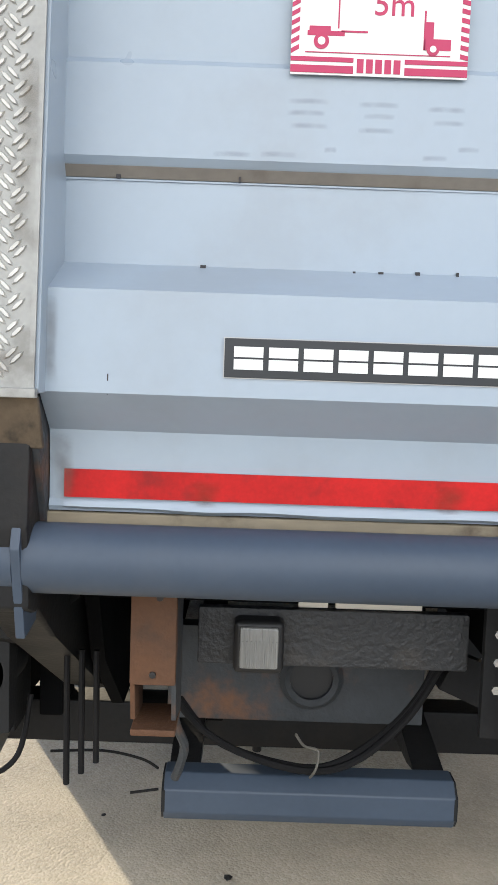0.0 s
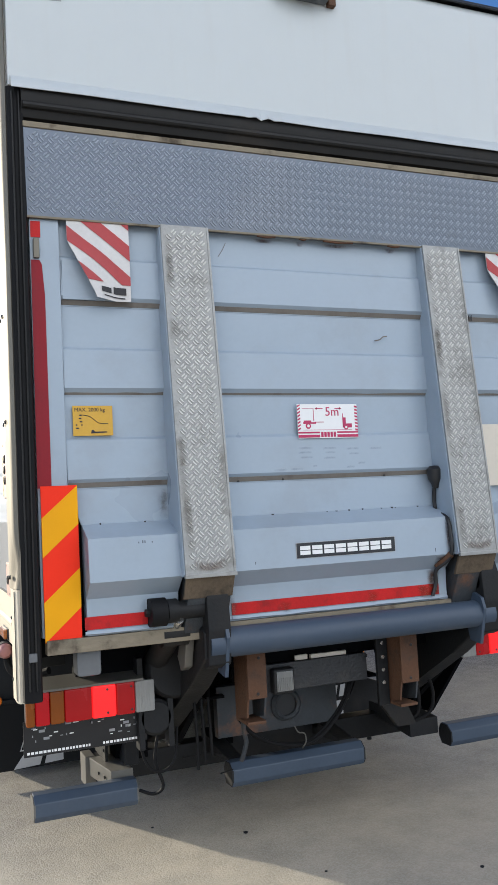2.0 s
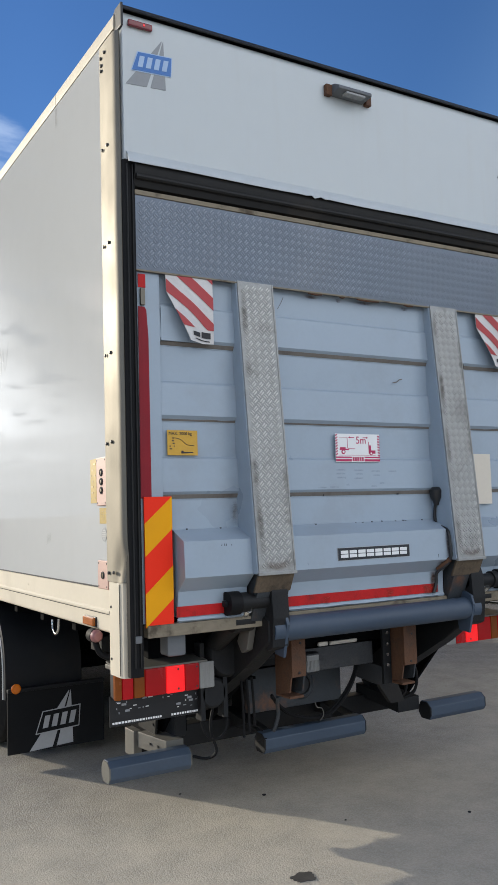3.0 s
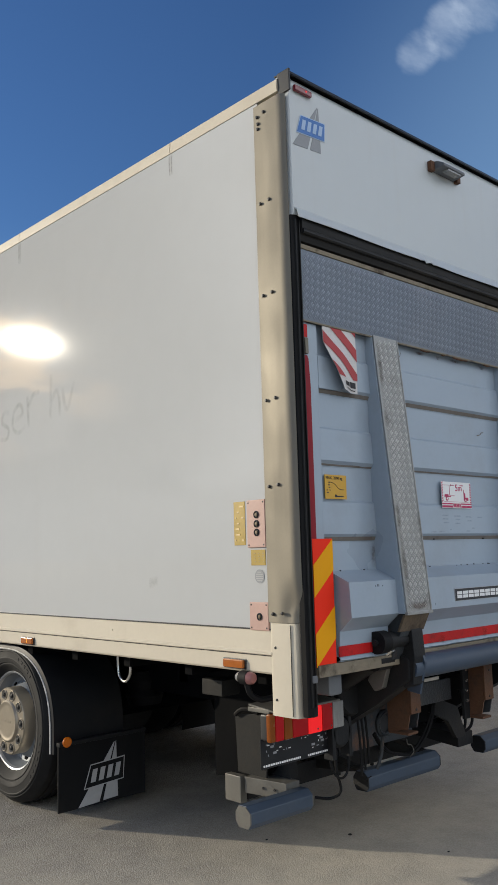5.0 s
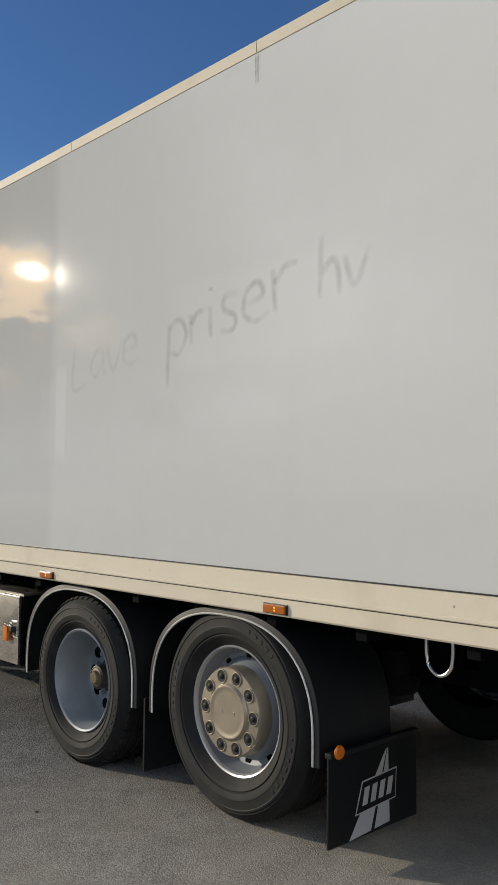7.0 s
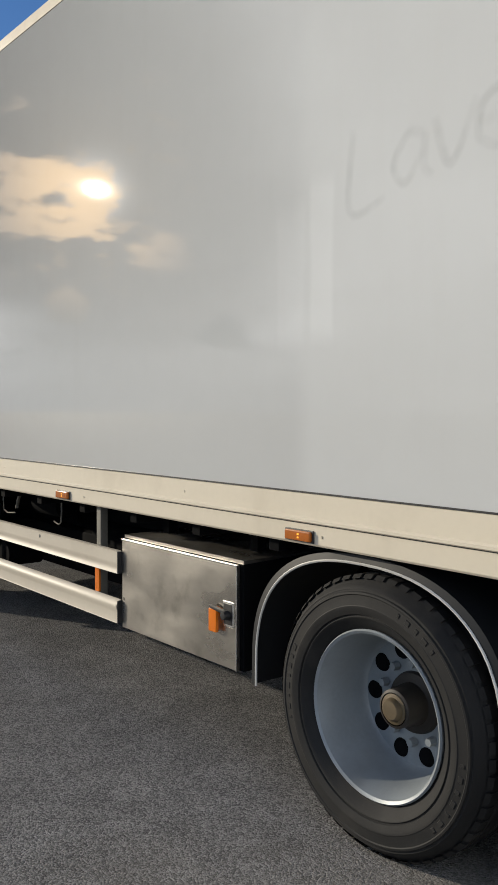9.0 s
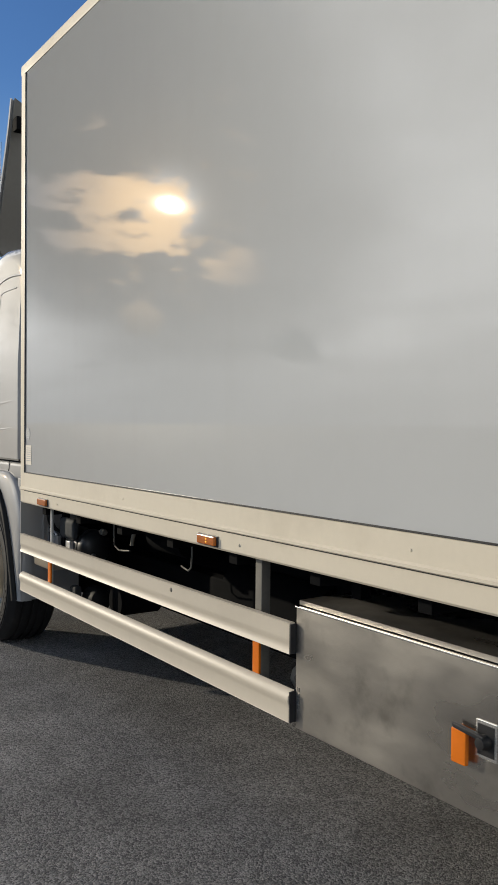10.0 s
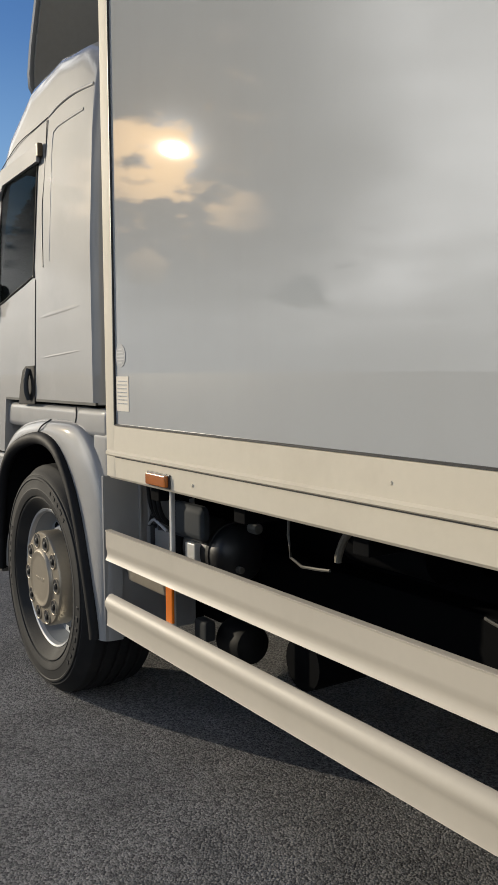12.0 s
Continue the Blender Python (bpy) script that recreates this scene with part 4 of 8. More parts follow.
def build_distance():
    rng = random.Random(11)
    models = [build_tree_model(rng, 13.5), build_tree_model(rng, 12.0), build_tree_model(rng, 15.0)]
    spots = []
    for k in range(24):
        spots.append((5 + 1.7 * k + rng.uniform(-0.8, 0.8), 64 + rng.uniform(-4, 4), rng.uniform(0.72, 1.0)))
    for k in range(9):
        spots.append((6 + 5 * k + rng.uniform(-1, 1), 71 + rng.uniform(-3, 3), rng.uniform(0.8, 1.05)))
    for i, (x, y, s) in enumerate(spots):
        m = pose(x, y, 0, 0, 0, rng.uniform(0, 360)) @ Matrix.Diagonal((s * 1.55, s * 1.55, s * 1.04, 1))
        if i < 3:
            models[i].matrix_basis = m
        else:
            copy_thing(models[i % 3], m)
    # beige building beside the yard
    b = thing("building", (9.2, 12, 0), "beige rendered building with a dark low roof", "building")
    part("wall", box(7.6, 19, -2, 18, 0, 4.9), M["wall_beige"], b)
    part("roof", prism([(7.2, 4.9), (19.4, 4.9), (19.4, 5.15), (13.3, 6.6), (7.2, 5.15)], "y", -2.4, 18.4), M["roof_dark"], b)
    part("plinth", box(7.55, 7.6, -2, 18, 0, 0.4), M["grey_box"], b)
    # coach parked far ahead
    x0, y0 = 2.6, 32.0
    c = thing("coach", (x0 + 1.3, y0 + 5, 0), "dark coach with white frame lines and a red bumper, parked", "coach")
    part("body", box(x0, x0 + 2.55, y0 + 0.1, y0 + 11, 0.5, 4.50, 0.15, 3), M["coach_dark"], c)
    part("bumper", box(x0 - 0.02, x0 + 2.57, y0 - 0.05, y0 + 0.4, 0.46, 1.08, 0.06), M["coach_red"], c)
    part("bumper_trim", box(x0 - 0.02, x0 + 2.57, y0 - 0.06, y0 + 0.3, 0.38, 0.45, 0.02), M["coach_white"], c)
    part("windscreen", box(x0 + 0.12, x0 + 1.62, y0 + 0.03, y0 + 0.14, 2.70, 4.25, 0.05), M["coach_dark"], c)
    part("lower_windscreen", box(x0 + 0.12, x0 + 1.62, y0 + 0.03, y0 + 0.14, 1.30, 2.45, 0.05), M["coach_dark"], c)
    part("corner_panel", box(x0 + 1.76, x0 + 2.50, y0 + 0.03, y0 + 0.14, 2.62, 4.24, 0.05), M["coach_grey"], c)
    part("pillar", hose([(x0 + 1.62, y0, 4.30), (x0 + 1.68, y0 - 0.02, 3.6), (x0 + 1.70, y0 - 0.03, 3.0), (x0 + 1.72, y0 - 0.02, 2.52)], 0.035, 8), M["coach_white"], c)
    part("pillar", box(x0 + 0.02, x0 + 0.07, y0 - 0.02, y0 + 0.06, 1.4, 4.3, 0.02), M["coach_white"], c)
    part("pillar", hose([(x0 + 1.66, y0, 2.50), (x0 + 1.64, y0 - 0.02, 1.9), (x0 + 1.60, y0 - 0.02, 1.30)], 0.020, 8), M["coach_grey"], c)
    part("roof_edge", box(x0, x0 + 2.55, y0 - 0.03, y0 + 0.1, 4.34, 4.47, 0.03), M["coach_grey"], c)
    part("waist_panel", box(x0, x0 + 1.74, y0 - 0.04, y0 + 0.1, 2.50, 2.58, 0.03), M["coach_white"], c)
    part("waist_panel", box(x0 + 1.74, x0 + 2.55, y0 - 0.04, y0 + 0.1, 2.36, 2.58, 0.06), M["coach_grey"], c)
    part("wiper", rod((x0 + 1.0, y0 - 0.05, 1.18), (x0 + 1.9, y0 - 0.05, 1.50), 0.022, 8), M["coach_grey"], c)
    part("grille", box(x0 + 0.3, x0 + 2.2, y0 - 0.02, y0 + 0.1, 1.12, 1.25, 0.02), M["black"], c)
    for s, xm in ((-1, x0 - 0.32), (1, x0 + 1.17)):
        mr = part("mirror", box(xm, xm + 0.40, y0 - 0.35, y0 - 0.2, 4.62, 5.36, 0.10), M["black"], c)
        rim = [(xm + 0.02, y0 - 0.36, 4.64), (xm + 0.30, y0 - 0.36, 4.62), (xm + 0.40, y0 - 0.36, 4.72), (xm + 0.38, y0 - 0.36, 5.20), (xm + 0.26, y0 - 0.36, 5.37), (xm + 0.02, y0 - 0.36, 5.36)]
        part("mirror_rim", hose(rim, 0.022, 8), M["coach_white"], mr)
        part("mirror_arm", rod((xm + 0.2, y0 - 0.27, 4.62), (xm + 0.2, y0 + 0.1, 4.40), 0.03, 8), M["coach_grey"], mr)
    for yy in (y0 + 2.2, y0 + 8.2):
        for xx in (x0 + 0.02, x0 + 2.25):
            part("wheel", lathe([(0, 0), (0.5, 0), (0.5, 0.28), (0, 0.28)], (xx, yy, 0.5), 24), M["tyre"], c)


build_distance()

# ---- the truck: cargo box ----
truck = thing("box_truck", (CX, 5.7, 0), "white three-axle box truck with a closed tail lift, parked on asphalt", "truck")


def P(name, bm, material, parent=None, label="", smooth=35):
    return part(name, bm, M[material], parent or truck, label, smooth)


def build_box():
    z0, z1 = 1.213, 3.69
    # left and right walls
    for x in (XL, XR - 0.06):
        P("side_panel", box(x, x + 0.06, YR + 0.19, YF - 0.075, z0, z1), "panel", label="glossy off-white side panel with clouds mirrored in it")
    P("front_wall", box(XL + 0.06, XR - 0.06, YF - 0.07, YF - 0.02, 1.03, z1 + 0.05), "panel")
    P("roof", box(XL + 0.03, XR - 0.03, YR + 0.1, YF - 0.03, 3.70, 3.752), "panel")
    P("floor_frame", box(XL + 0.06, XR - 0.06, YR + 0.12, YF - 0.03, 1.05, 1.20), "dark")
    P("load_floor", box(XL + 0.062, XR - 0.062, YR + 0.25, YF - 0.09, 1.205, 1.235), "board")
    # lower rails: two fluted faces with a step, one each side
    for sx, x in ((-1, XL), (1, XR)):
        o = [(x, 1.213), (x + sx * 0.004, 1.21), (x + sx * 0.006, 1.125), (x + sx * 0.013, 1.118), (x + sx * 0.013, 1.108), (x + sx * 0.004, 1.102),
             (x + sx * 0.003, 1.03), (x - sx * 0.004, 1.022), (x - sx * 0.055, 1.022), (x - sx * 0.055, 1.213)]
        P("rail_joint", box(min(x - sx * 0.002, x + sx * 0.0055), max(x - sx * 0.002, x + sx * 0.0055), YR + 0.19, YF - 0.075, 1.2125, 1.2185), "black")
        P("rail_joint", box(min(x, x + sx * 0.0066), max(x, x + sx * 0.0066), YR + 0.19, YF - 0.075, 1.1005, 1.1045), "seal")
        r = P("lower_rail", prism(o, "y", YR + 0.19, YF - 0.012), "rail", label="cream-painted aluminium lower rail")
        if sx < 0:
            rng = random.Random(3)
            for k in range(9):
                y = 1.95 + k * 0.93 + rng.uniform(-0.06, 0.06)
                P("rivet", lathe([(0, -0.0035), (0.0045, -0.003), (0.006, 0.001)], (x - 0.0045, y, 1.16 if k % 2 else 1.06), 8), "rail", r)
        # top rail
        o = [(x - sx * 0.05, 3.685), (x + sx * 0.004, 3.685), (x + sx * 0.007, 3.70), (x + sx * 0.004, 3.745), (x - sx * 0.012, 3.757), (x - sx * 0.05, 3.757)]
        for ya, yb in ((YR + 0.05, 2.306), (2.312, 3.968), (3.974, 5.63), (5.636, 7.3), (7.306, YF)):
            P("top_rail", prism(o, "y", ya, yb), "rail")
        # front corner post
        o = [(x - sx * 0.06, YF), (x + sx * 0.003, YF), (x + sx * 0.006, YF - 0.01), (x + sx * 0.006, YF - 0.066), (x + sx * 0.001, YF - 0.074), (x - sx * 0.06, YF - 0.074)]
        P("front_post", prism(o, "z", 1.03, 3.686), "rail")
        P("post_joint", box(x - 0.008, x + 0.004, YF - 0.0795, YF - 0.0742, 1.215, 3.684), "black")


build_box()


def marker_lamp(y, z, lit):
    m = P("marker_lamp", box(XL - 0.022, XL - 0.004, y - 0.068, y + 0.068, z - 0.019, z + 0.019, 0.006), "lamp_amber", label="amber side marker lamp with a black base")
    P("lamp_base", box(XL - 0.009, XL - 0.0035, y - 0.078, y + 0.078, z - 0.023, z + 0.023, 0.003), "black", m)
    if lit:
        for dz in (-0.006, 0.006):
            P("diode", box(XL - 0.0235, XL - 0.021, y - 0.012, y - 0.004, z + dz - 0.003, z + dz + 0.003), "lamp_lit_amber", m)


for yy, lit in ((1.889, False), (3.81, True), (5.80, True), (7.70, True), (9.575, False)):
    marker_lamp(yy, 1.055, lit)


def build_corner(sx, x):
    """Rear corner post of one side: sheet cover with bolts, lower post, rubber buffer."""
    cover = bmesh.new()
    # side cover sheet with a rolled rear edge and a dent near its foot
    nz, ny = 60, 12
    grid = []
    for i in range(nz + 1):
        z = 1.248 + (3.66 - 1.248) * i / nz
        row = []
        for j in range(ny + 1):
            t = j / ny
            y = 1.651 - t * (1.651 - 1.456)
            if z < 1.40:
                y += 0.03 * t * math.exp(-((z - 1.27) / 0.05) ** 2)
            dx = 0.014 + 0.0018 * math.sin(t * math.pi) ** 2
            if t > 0.85:
                dx -= ((t - 0.85) / 0.15) ** 1.5 * 0.016
            dx += 0.0014 * noise.noise((t * 3, z * 4.0, 1.7)) - 0.014 * math.exp(-((z - 1.32) / 0.07) ** 2 - ((t - 0.8) / 0.25) ** 2)
            row.append(cover.verts.new((x + sx * dx, y, z)))
        grid.append(row)
    for a, b in zip(grid, grid[1:]):
        for j in range(ny):
            cover.faces.new((a[j], a[j + 1], b[j + 1], b[j]))
    thicken(cover, 0.004, (-sx, 0, 0))
    c = P("corner_cover", cover, "post", label="dented dull aluminium corner cover with bolts", smooth=60)
    for z in (1.285, 1.845, 2.235, 2.725, 3.168):
        for y in (1.618, 1.560):
            P("bolt", lathe([(0, -0.005), (0.006, -0.004), (0.0085, 0.002)], (x + sx * 0.020 if sx < 0 else x + 0.022, y, z + (0.004 if y < 1.6 else 0)), 10), "black", c)
    if sx < 0:
        for y, z in ((1.625, 3.60), (1.62, 3.565), (1.58, 3.61), (1.622, 3.54)):
            P("bolt", lathe([(0, -0.005), (0.006, -0.004), (0.0085, 0.002)], (x - 0.019, y, z), 10), "black", c)
    o = [(x - sx * 0.05, 1.645), (x + sx * 0.008, 1.645), (x + sx * 0.012, 1.63), (x + sx * 0.012, 1.522), (x + sx * 0.004, 1.497), (x - sx * 0.03, 1.488), (x - sx * 0.05, 1.488)]
    low = P("lower_post", prism(o, "z", 0.852, 1.246), "rail", label="cream lower corner post, scuffed")
    P("post_seam", box(x + sx * 0.012, x + sx * 0.0135, 1.5185, 1.5215, 0.86, 1.24), "black", low)
    for z in (1.14, 0.92):
        P("bolt", lathe([(0, -0.004), (0.005, -0.003), (0.007, 0.002)], (x + sx * 0.0125, 1.615, z), 8), "black", low)
    # core of the post and black rubber edge that runs up the rear
    P("post_core", box(x - sx * 0.022, x - sx * 0.06, 1.475, 1.64, 1.25, 3.69), "rail")
    o = [(x - sx * 0.003, 1.475), (x - sx * 0.006, 1.450), (x - sx * 0.032, 1.439), (x - sx * 0.062, 1.446), (x - sx * 0.07, 1.47), (x - sx * 0.06, 1.486)]
    s = P("rubber_edge", prism(o, "z", 0.86, 3.07), "rubber", label="black rubber edge strip")
    P("edge_rib", box(x - sx * 0.020, x - sx * 0.026, 1.434, 1.446, 0.9, 3.05, 0.002), "seal", s)
    P("edge_rib", box(x - sx * 0.044, x - sx * 0.050, 1.434, 1.446, 0.9, 3.05, 0.002), "seal", s)
    P("latch_plate", box(x - sx * 0.022, x - sx * 0.05, 1.428, 1.441, 1.0, 1.03, 0.003), "grey_box", s)


build_corner(-1, XL)
build_corner(1, XR)


def road_logo(x, y, z, s, parent, field, edge, grey):
    """The body builder's mark as plain shapes: a road that narrows away, and a tilted badge of four blocks across it."""
    def at(u, v):
        return (x + (u + 0.22 * (v + 0.5)) * s, z + (v + 0.06 * u) * s)

    def flat(pts, lift, thick=0.0015):
        return plate([at(u, v) for u, v in pts], "y", y - lift, thick)
    P("road_mark", flat([(-0.50, -0.5), (-0.05, -0.5), (0.07, 0.5), (0.06, 0.52)], 0.0015), grey, parent)
    P("road_mark", flat([(0.03, -0.5), (0.36, -0.5), (0.10, 0.52), (0.09, 0.5)], 0.0015), grey, parent)
    P("badge_edge", flat([(-0.45, -0.21), (0.42, -0.21), (0.36, 0.21), (-0.40, 0.21)], 0.0026, 0.0010), edge, parent)
    b = P("badge", flat([(-0.43, -0.19), (0.40, -0.19), (0.34, 0.19), (-0.38, 0.19)], 0.0040, 0.0013), field, parent)
    for k in range(4):
        u = -0.345 + k * 0.172
        P("badge_block", flat([(u + 0.015, -0.115), (u + 0.12, -0.115), (u + 0.12, 0.115), (u + 0.015, 0.115)], 0.0054, 0.0013), edge, b)


def build_header():
    # upper rear wall
    bm = prism([(1.47, 3.07), (1.437, 3.07), (1.437, 3.70), (1.46, 3.745), (1.52, 3.765), (1.52, 3.07)], "x", XL + 0.012, XR - 0.012)
    h = P("rear_header", bm, "header", label="white upper rear wall above the tail lift")
    P("top_trim", prism([(1.428, 3.748), (1.436, 3.766), (1.53, 3.775), (1.53, 3.768), (1.444, 3.758), (1.436, 3.746)], "x", XL + 0.01, XR - 0.01), "black", label="black top trim")
    for x in (XL + 0.001, XR - 0.013):
        P("corner_cap", box(x, x + 0.012, 1.425, 1.50, 3.665, 3.772, 0.004), "black")
    # drip lip, bent and torn near its middle
    lip = bmesh.new()
    rows = []
    n = 90
    for i in range(n + 1):
        x = XL + 0.02 + (XR - XL - 0.04) * i / n
        u = (x - (-0.14)) / 0.05
        w = 0.010 * math.exp(-u * u) * (1 if i % 2 else -0.6) + 0.004 * noise.noise((x * 3, 0, 0))
        rows.append([lip.verts.new((x, 1.436, 3.105)), lip.verts.new((x, 1.418 + w, 3.085 + w)), lip.verts.new((x, 1.408 + w, 3.052 - 0.4 * w))])
    for a, b in zip(rows, rows[1:]):
        for k in range(2):
            lip.faces.new((a[k], a[k + 1], b[k + 1], b[k]))
    thicken(lip, 0.003, (0, 1, 0))
    P("drip_lip", lip, "header", label="bent white drip lip")
    P("dark_seal", prism([(1.425, 3.062), (1.425, 3.02), (1.45, 2.96), (1.50, 2.945), (1.50, 3.068)], "x", XL + 0.055, XR - 0.055), "seal", label="black rubber top seal")
    P("seal_fold", rod((XL + 0.06, 1.432, 3.0), (XR - 0.06, 1.432, 3.0), 0.014, 10), "seal")
    P("seal_batten", box(XL + 0.06, XR - 0.06, 1.442, 1.475, 2.922, 2.944, 0.003), "board", label="stained wooden batten")
    # marks, lamps and the loading lamp
    road_logo(-1.012, 1.4368, 3.528, 0.225, h, "logo_blue", "logo_pale", "logo_grey")
    road_logo(1.262, 1.4368, 3.51, 0.225, h, "logo_blue", "logo_pale", "logo_grey")
    for x in (-1.055, 1.275):
        l = P("marker_lamp", box(x - 0.058, x + 0.058, 1.418, 1.437, 3.672, 3.70, 0.005), "lamp_red_dark", label="dark red top marker lamp")
        P("diode", box(x + 0.012, x + 0.02, 1.4165, 1.419, 3.682, 3.69), "lamp_lit", l)
    k = P("loading_lamp", prism([(1.437, 3.665), (1.395, 3.655), (1.355, 3.632), (1.355, 3.615), (1.437, 3.605)], "x", -0.02, 0.19, 0.006), "grey_box", label="grey loading lamp with rusty mounts")
    P("lens", box(0.03, 0.15, 1.358, 1.40, 3.600, 3.613, 0.004), "lamp_white", k)
    for x in (-0.055, 0.195):
        P("mount", box(x, x + 0.035, 1.41, 1.437, 3.598, 3.655, 0.004), "rust", k)
    for x, z in ((1.30, 3.27), (1.36, 3.10)):
        P("screw", lathe([(0, -0.003), (0.006, -0.002), (0.007, 0.001)], (x, 1.436, z), 8, "y"), "black", h)


build_header()


# ---- the truck: tail lift ----
STRIP_TOP, STRIP_LOW = (1.457, 2.598), (1.335, 1.262)


def tread_relief(x0, x1, z0, z1, yfun, pitch, proud):
    """Raised lozenges in pairs that alternate their slant, all of one sheet."""
    verts, faces = [], []
    px = pitch
    step = pitch * 0.7071
    nx, nz = int((x1 - x0) / step), int((z1 - z0) / step)
    mx, mz = (x1 - x0 - (nx - 1) * step) / 2, (z1 - z0 - (nz - 1) * step) / 2
    for i in range(nx):
        for j in range(nz):
            if (i + j) % 2:
                continue
            s = 1 if i % 2 else -1
            cx, cz = x0 + mx + i * step, z0 + mz + j * step
            for off in (-0.2, 0.2):
                d = Vector((0.7071, 0.7071 * s)) * px * 0.52
                o = Vector((-0.7071 * s, 0.7071)) * px * off
                w = Vector((-0.7071 * s, 0.7071)) * px * 0.118
                c = Vector((cx, cz)) + o
                ring = (c - d, c - d * 0.55 + w, c + d * 0.55 + w, c + d, c + d * 0.55 - w, c - d * 0.55 - w)
                b = len(verts)
                for k, h in ((1.0, 0.0), (0.72, proud)):
                    for p in ring:
                        q = c + (p - c) * k
                        verts.append((q.x, yfun(q.y) - 0.0004 - h, q.y))
                faces.append(tuple(range(b + 6, b + 12)))
                faces += [(b + i, b + (i + 1) % 6, b + 6 + (i + 1) % 6, b + 6 + i) for i in range(6)]
    return verts, faces


def add_relief(parent, material, x0, x1, z0, z1, yfun, pitch, proud):
    v, f = tread_relief(x0, x1, z0, z1, yfun, pitch, proud)
    me = bpy.data.meshes.new("relief")
    me.from_pydata(v, [], f)
    me.materials.append(M[material])
    ob = new("tread_relief", me)
    ob.parent = parent
    p, at = parent, Vector((0, 0, 0))
    while p is not None:
        at += p.location
        p = p.parent
    ob.location = -at
    ob["kind"] = "stuff"
    return ob


def strip_y(z):
    t = (z - STRIP_LOW[1]) / (STRIP_TOP[1] - STRIP_LOW[1])
    return STRIP_LOW[0] + t * (STRIP_TOP[0] - STRIP_LOW[0])


RIB = [(1.505, 2.625)]
for zg in (2.62, 2.275, 1.938):
    RIB += [(1.5035, zg), (1.5030, zg - 0.156), (1.4925, zg - 0.166), (1.4845, zg - 0.310), (1.5045, zg - 0.334)]
RIB += [(1.503, 1.594), (1.498, 1.462), (1.388, 1.412), (1.380, 1.258), (1.452, 1.196), (1.457, 1.135), (1.457, 1.085), (1.450, 1.074), (1.455, 1.066)]


def build_platform():
    # folded sheet, one bay after another
    base = None
    for x0, x1 in ((-0.962, -0.575), (-0.388, 0.613), (0.797, 1.232)):
        bm = bmesh.new()
        rows = []
        n = 10
        for y, z in RIB:
            xa = -0.916 if x0 < -0.9 and z < 1.47 else x0
            xb = 1.186 if x1 > 1.2 and z < 1.47 else x1
            rows.append([bm.verts.new((xa + (xb - xa) * i / n, y + 0.0016 * noise.noise((x0 + i * 0.6, z * 5, 0.3)), z)) for i in range(n + 1)])
        for a, b in zip(rows, rows[1:]):
            for i in range(n):
                bm.faces.new((a[i], a[i + 1], b[i + 1], b[i]))
        thicken(bm, 0.006, (0, 1, 0))
        base_new = P("platform_bay", bm, "lift", label="ribbed light blue-grey tail lift platform, scuffed", smooth=25)
        base = base_new if base is None or x0 == -0.388 else base
        low = [q for q in RIB if q[1] < 1.5]
        for x in (max(x0, -0.916), min(x1, 1.186) - 0.004):
            P("bay_end", prism([(min(y + 0.003, 1.506), z) for y, z in low[:-2]] + [(1.509, 1.09), (1.509, 1.46)], "x", x, x + 0.004), "lift", base_new)
    for x0, x1 in ((-0.960, -0.577), (-0.386, 0.611), (0.799, 1.230)):
        for zg in (2.275, 1.938, 1.594):
            # brown strip: dirt and painted shade under each rib; thin lip for the highlight
            P("groove_line", prism([(1.4942, zg + 0.0215), (1.5030, zg + 0.0105), (1.5030, zg + 0.0035), (1.5012, zg + 0.0035), (1.4930, zg + 0.0205)], "x", x0, x1), "groove", base, "brown-grey strip, dirt and painted shade under the rib")
            P("groove_edge", box(x0, x1, 1.5005, 1.5040, zg - 0.0005, zg + 0.002), "lift", base, "thin raised lip for the highlight along the rib")
    P("platform_back", box(-1.03, 1.30, 1.508, 1.53, 1.07, 2.92), "dark")
    # uprights: wedges with a tread plate face
    for x0, x1 in ((-0.578, -0.385), (0.610, 0.800)):
        o = [(1.51, 2.61), (STRIP_TOP[0] + 0.006, 2.60), (STRIP_LOW[0] + 0.006, 1.262), (STRIP_LOW[0] + 0.012, 1.255), (1.51, 1.255)]
        u = P("upright", prism(o, "x", x0 - 0.006, x1 + 0.006, 0.003), "lift", label="grey-blue upright faced with worn tread plate")
        o = [(STRIP_TOP[0] + 0.003, 2.60), (STRIP_TOP[0], 2.60), (STRIP_LOW[0], 1.262), (STRIP_LOW[0] + 0.003, 1.262)]
        t = P("tread_face", prism(o, "x", x0, x1), "tread", u, "worn aluminium tread plate")
        add_relief(t, "tread_bar", x0 + 0.012, x1 - 0.012, 1.275, 2.585, strip_y, 0.0270, 0.0034)
        for x in (x0 + 0.003, x1 - 0.003):
            P("edge_trim", prism([(STRIP_TOP[0] - 0.003, 2.60), (STRIP_TOP[0] + 0.002, 2.60), (STRIP_LOW[0] + 0.002, 1.262), (STRIP_LOW[0] - 0.003, 1.262)], "x", x - 0.004, x + 0.004), "tread", u)
        P("foot_edge", box(x0 - 0.004, x1 + 0.004, 1.328, 1.345, 1.249, 1.263, 0.002), "tread", u)
        # dirty foot below the upright
        P("foot", prism([(1.35, 1.252), (1.50, 1.252), (1.50, 1.02), (1.46, 1.02), (1.40, 1.15)], "x", x0 + 0.02, x1 - 0.005, 0.004), "rusty_beam", u, "grimy rusted foot of the upright")
        P("foot_plate", prism([(1.347, 1.250), (1.362, 1.250), (1.402, 1.170), (1.387, 1.170)], "x", x0 + 0.004, x1 + 0.002, 0.003), "foot_grime", u, "rust-stained plate on the foot")
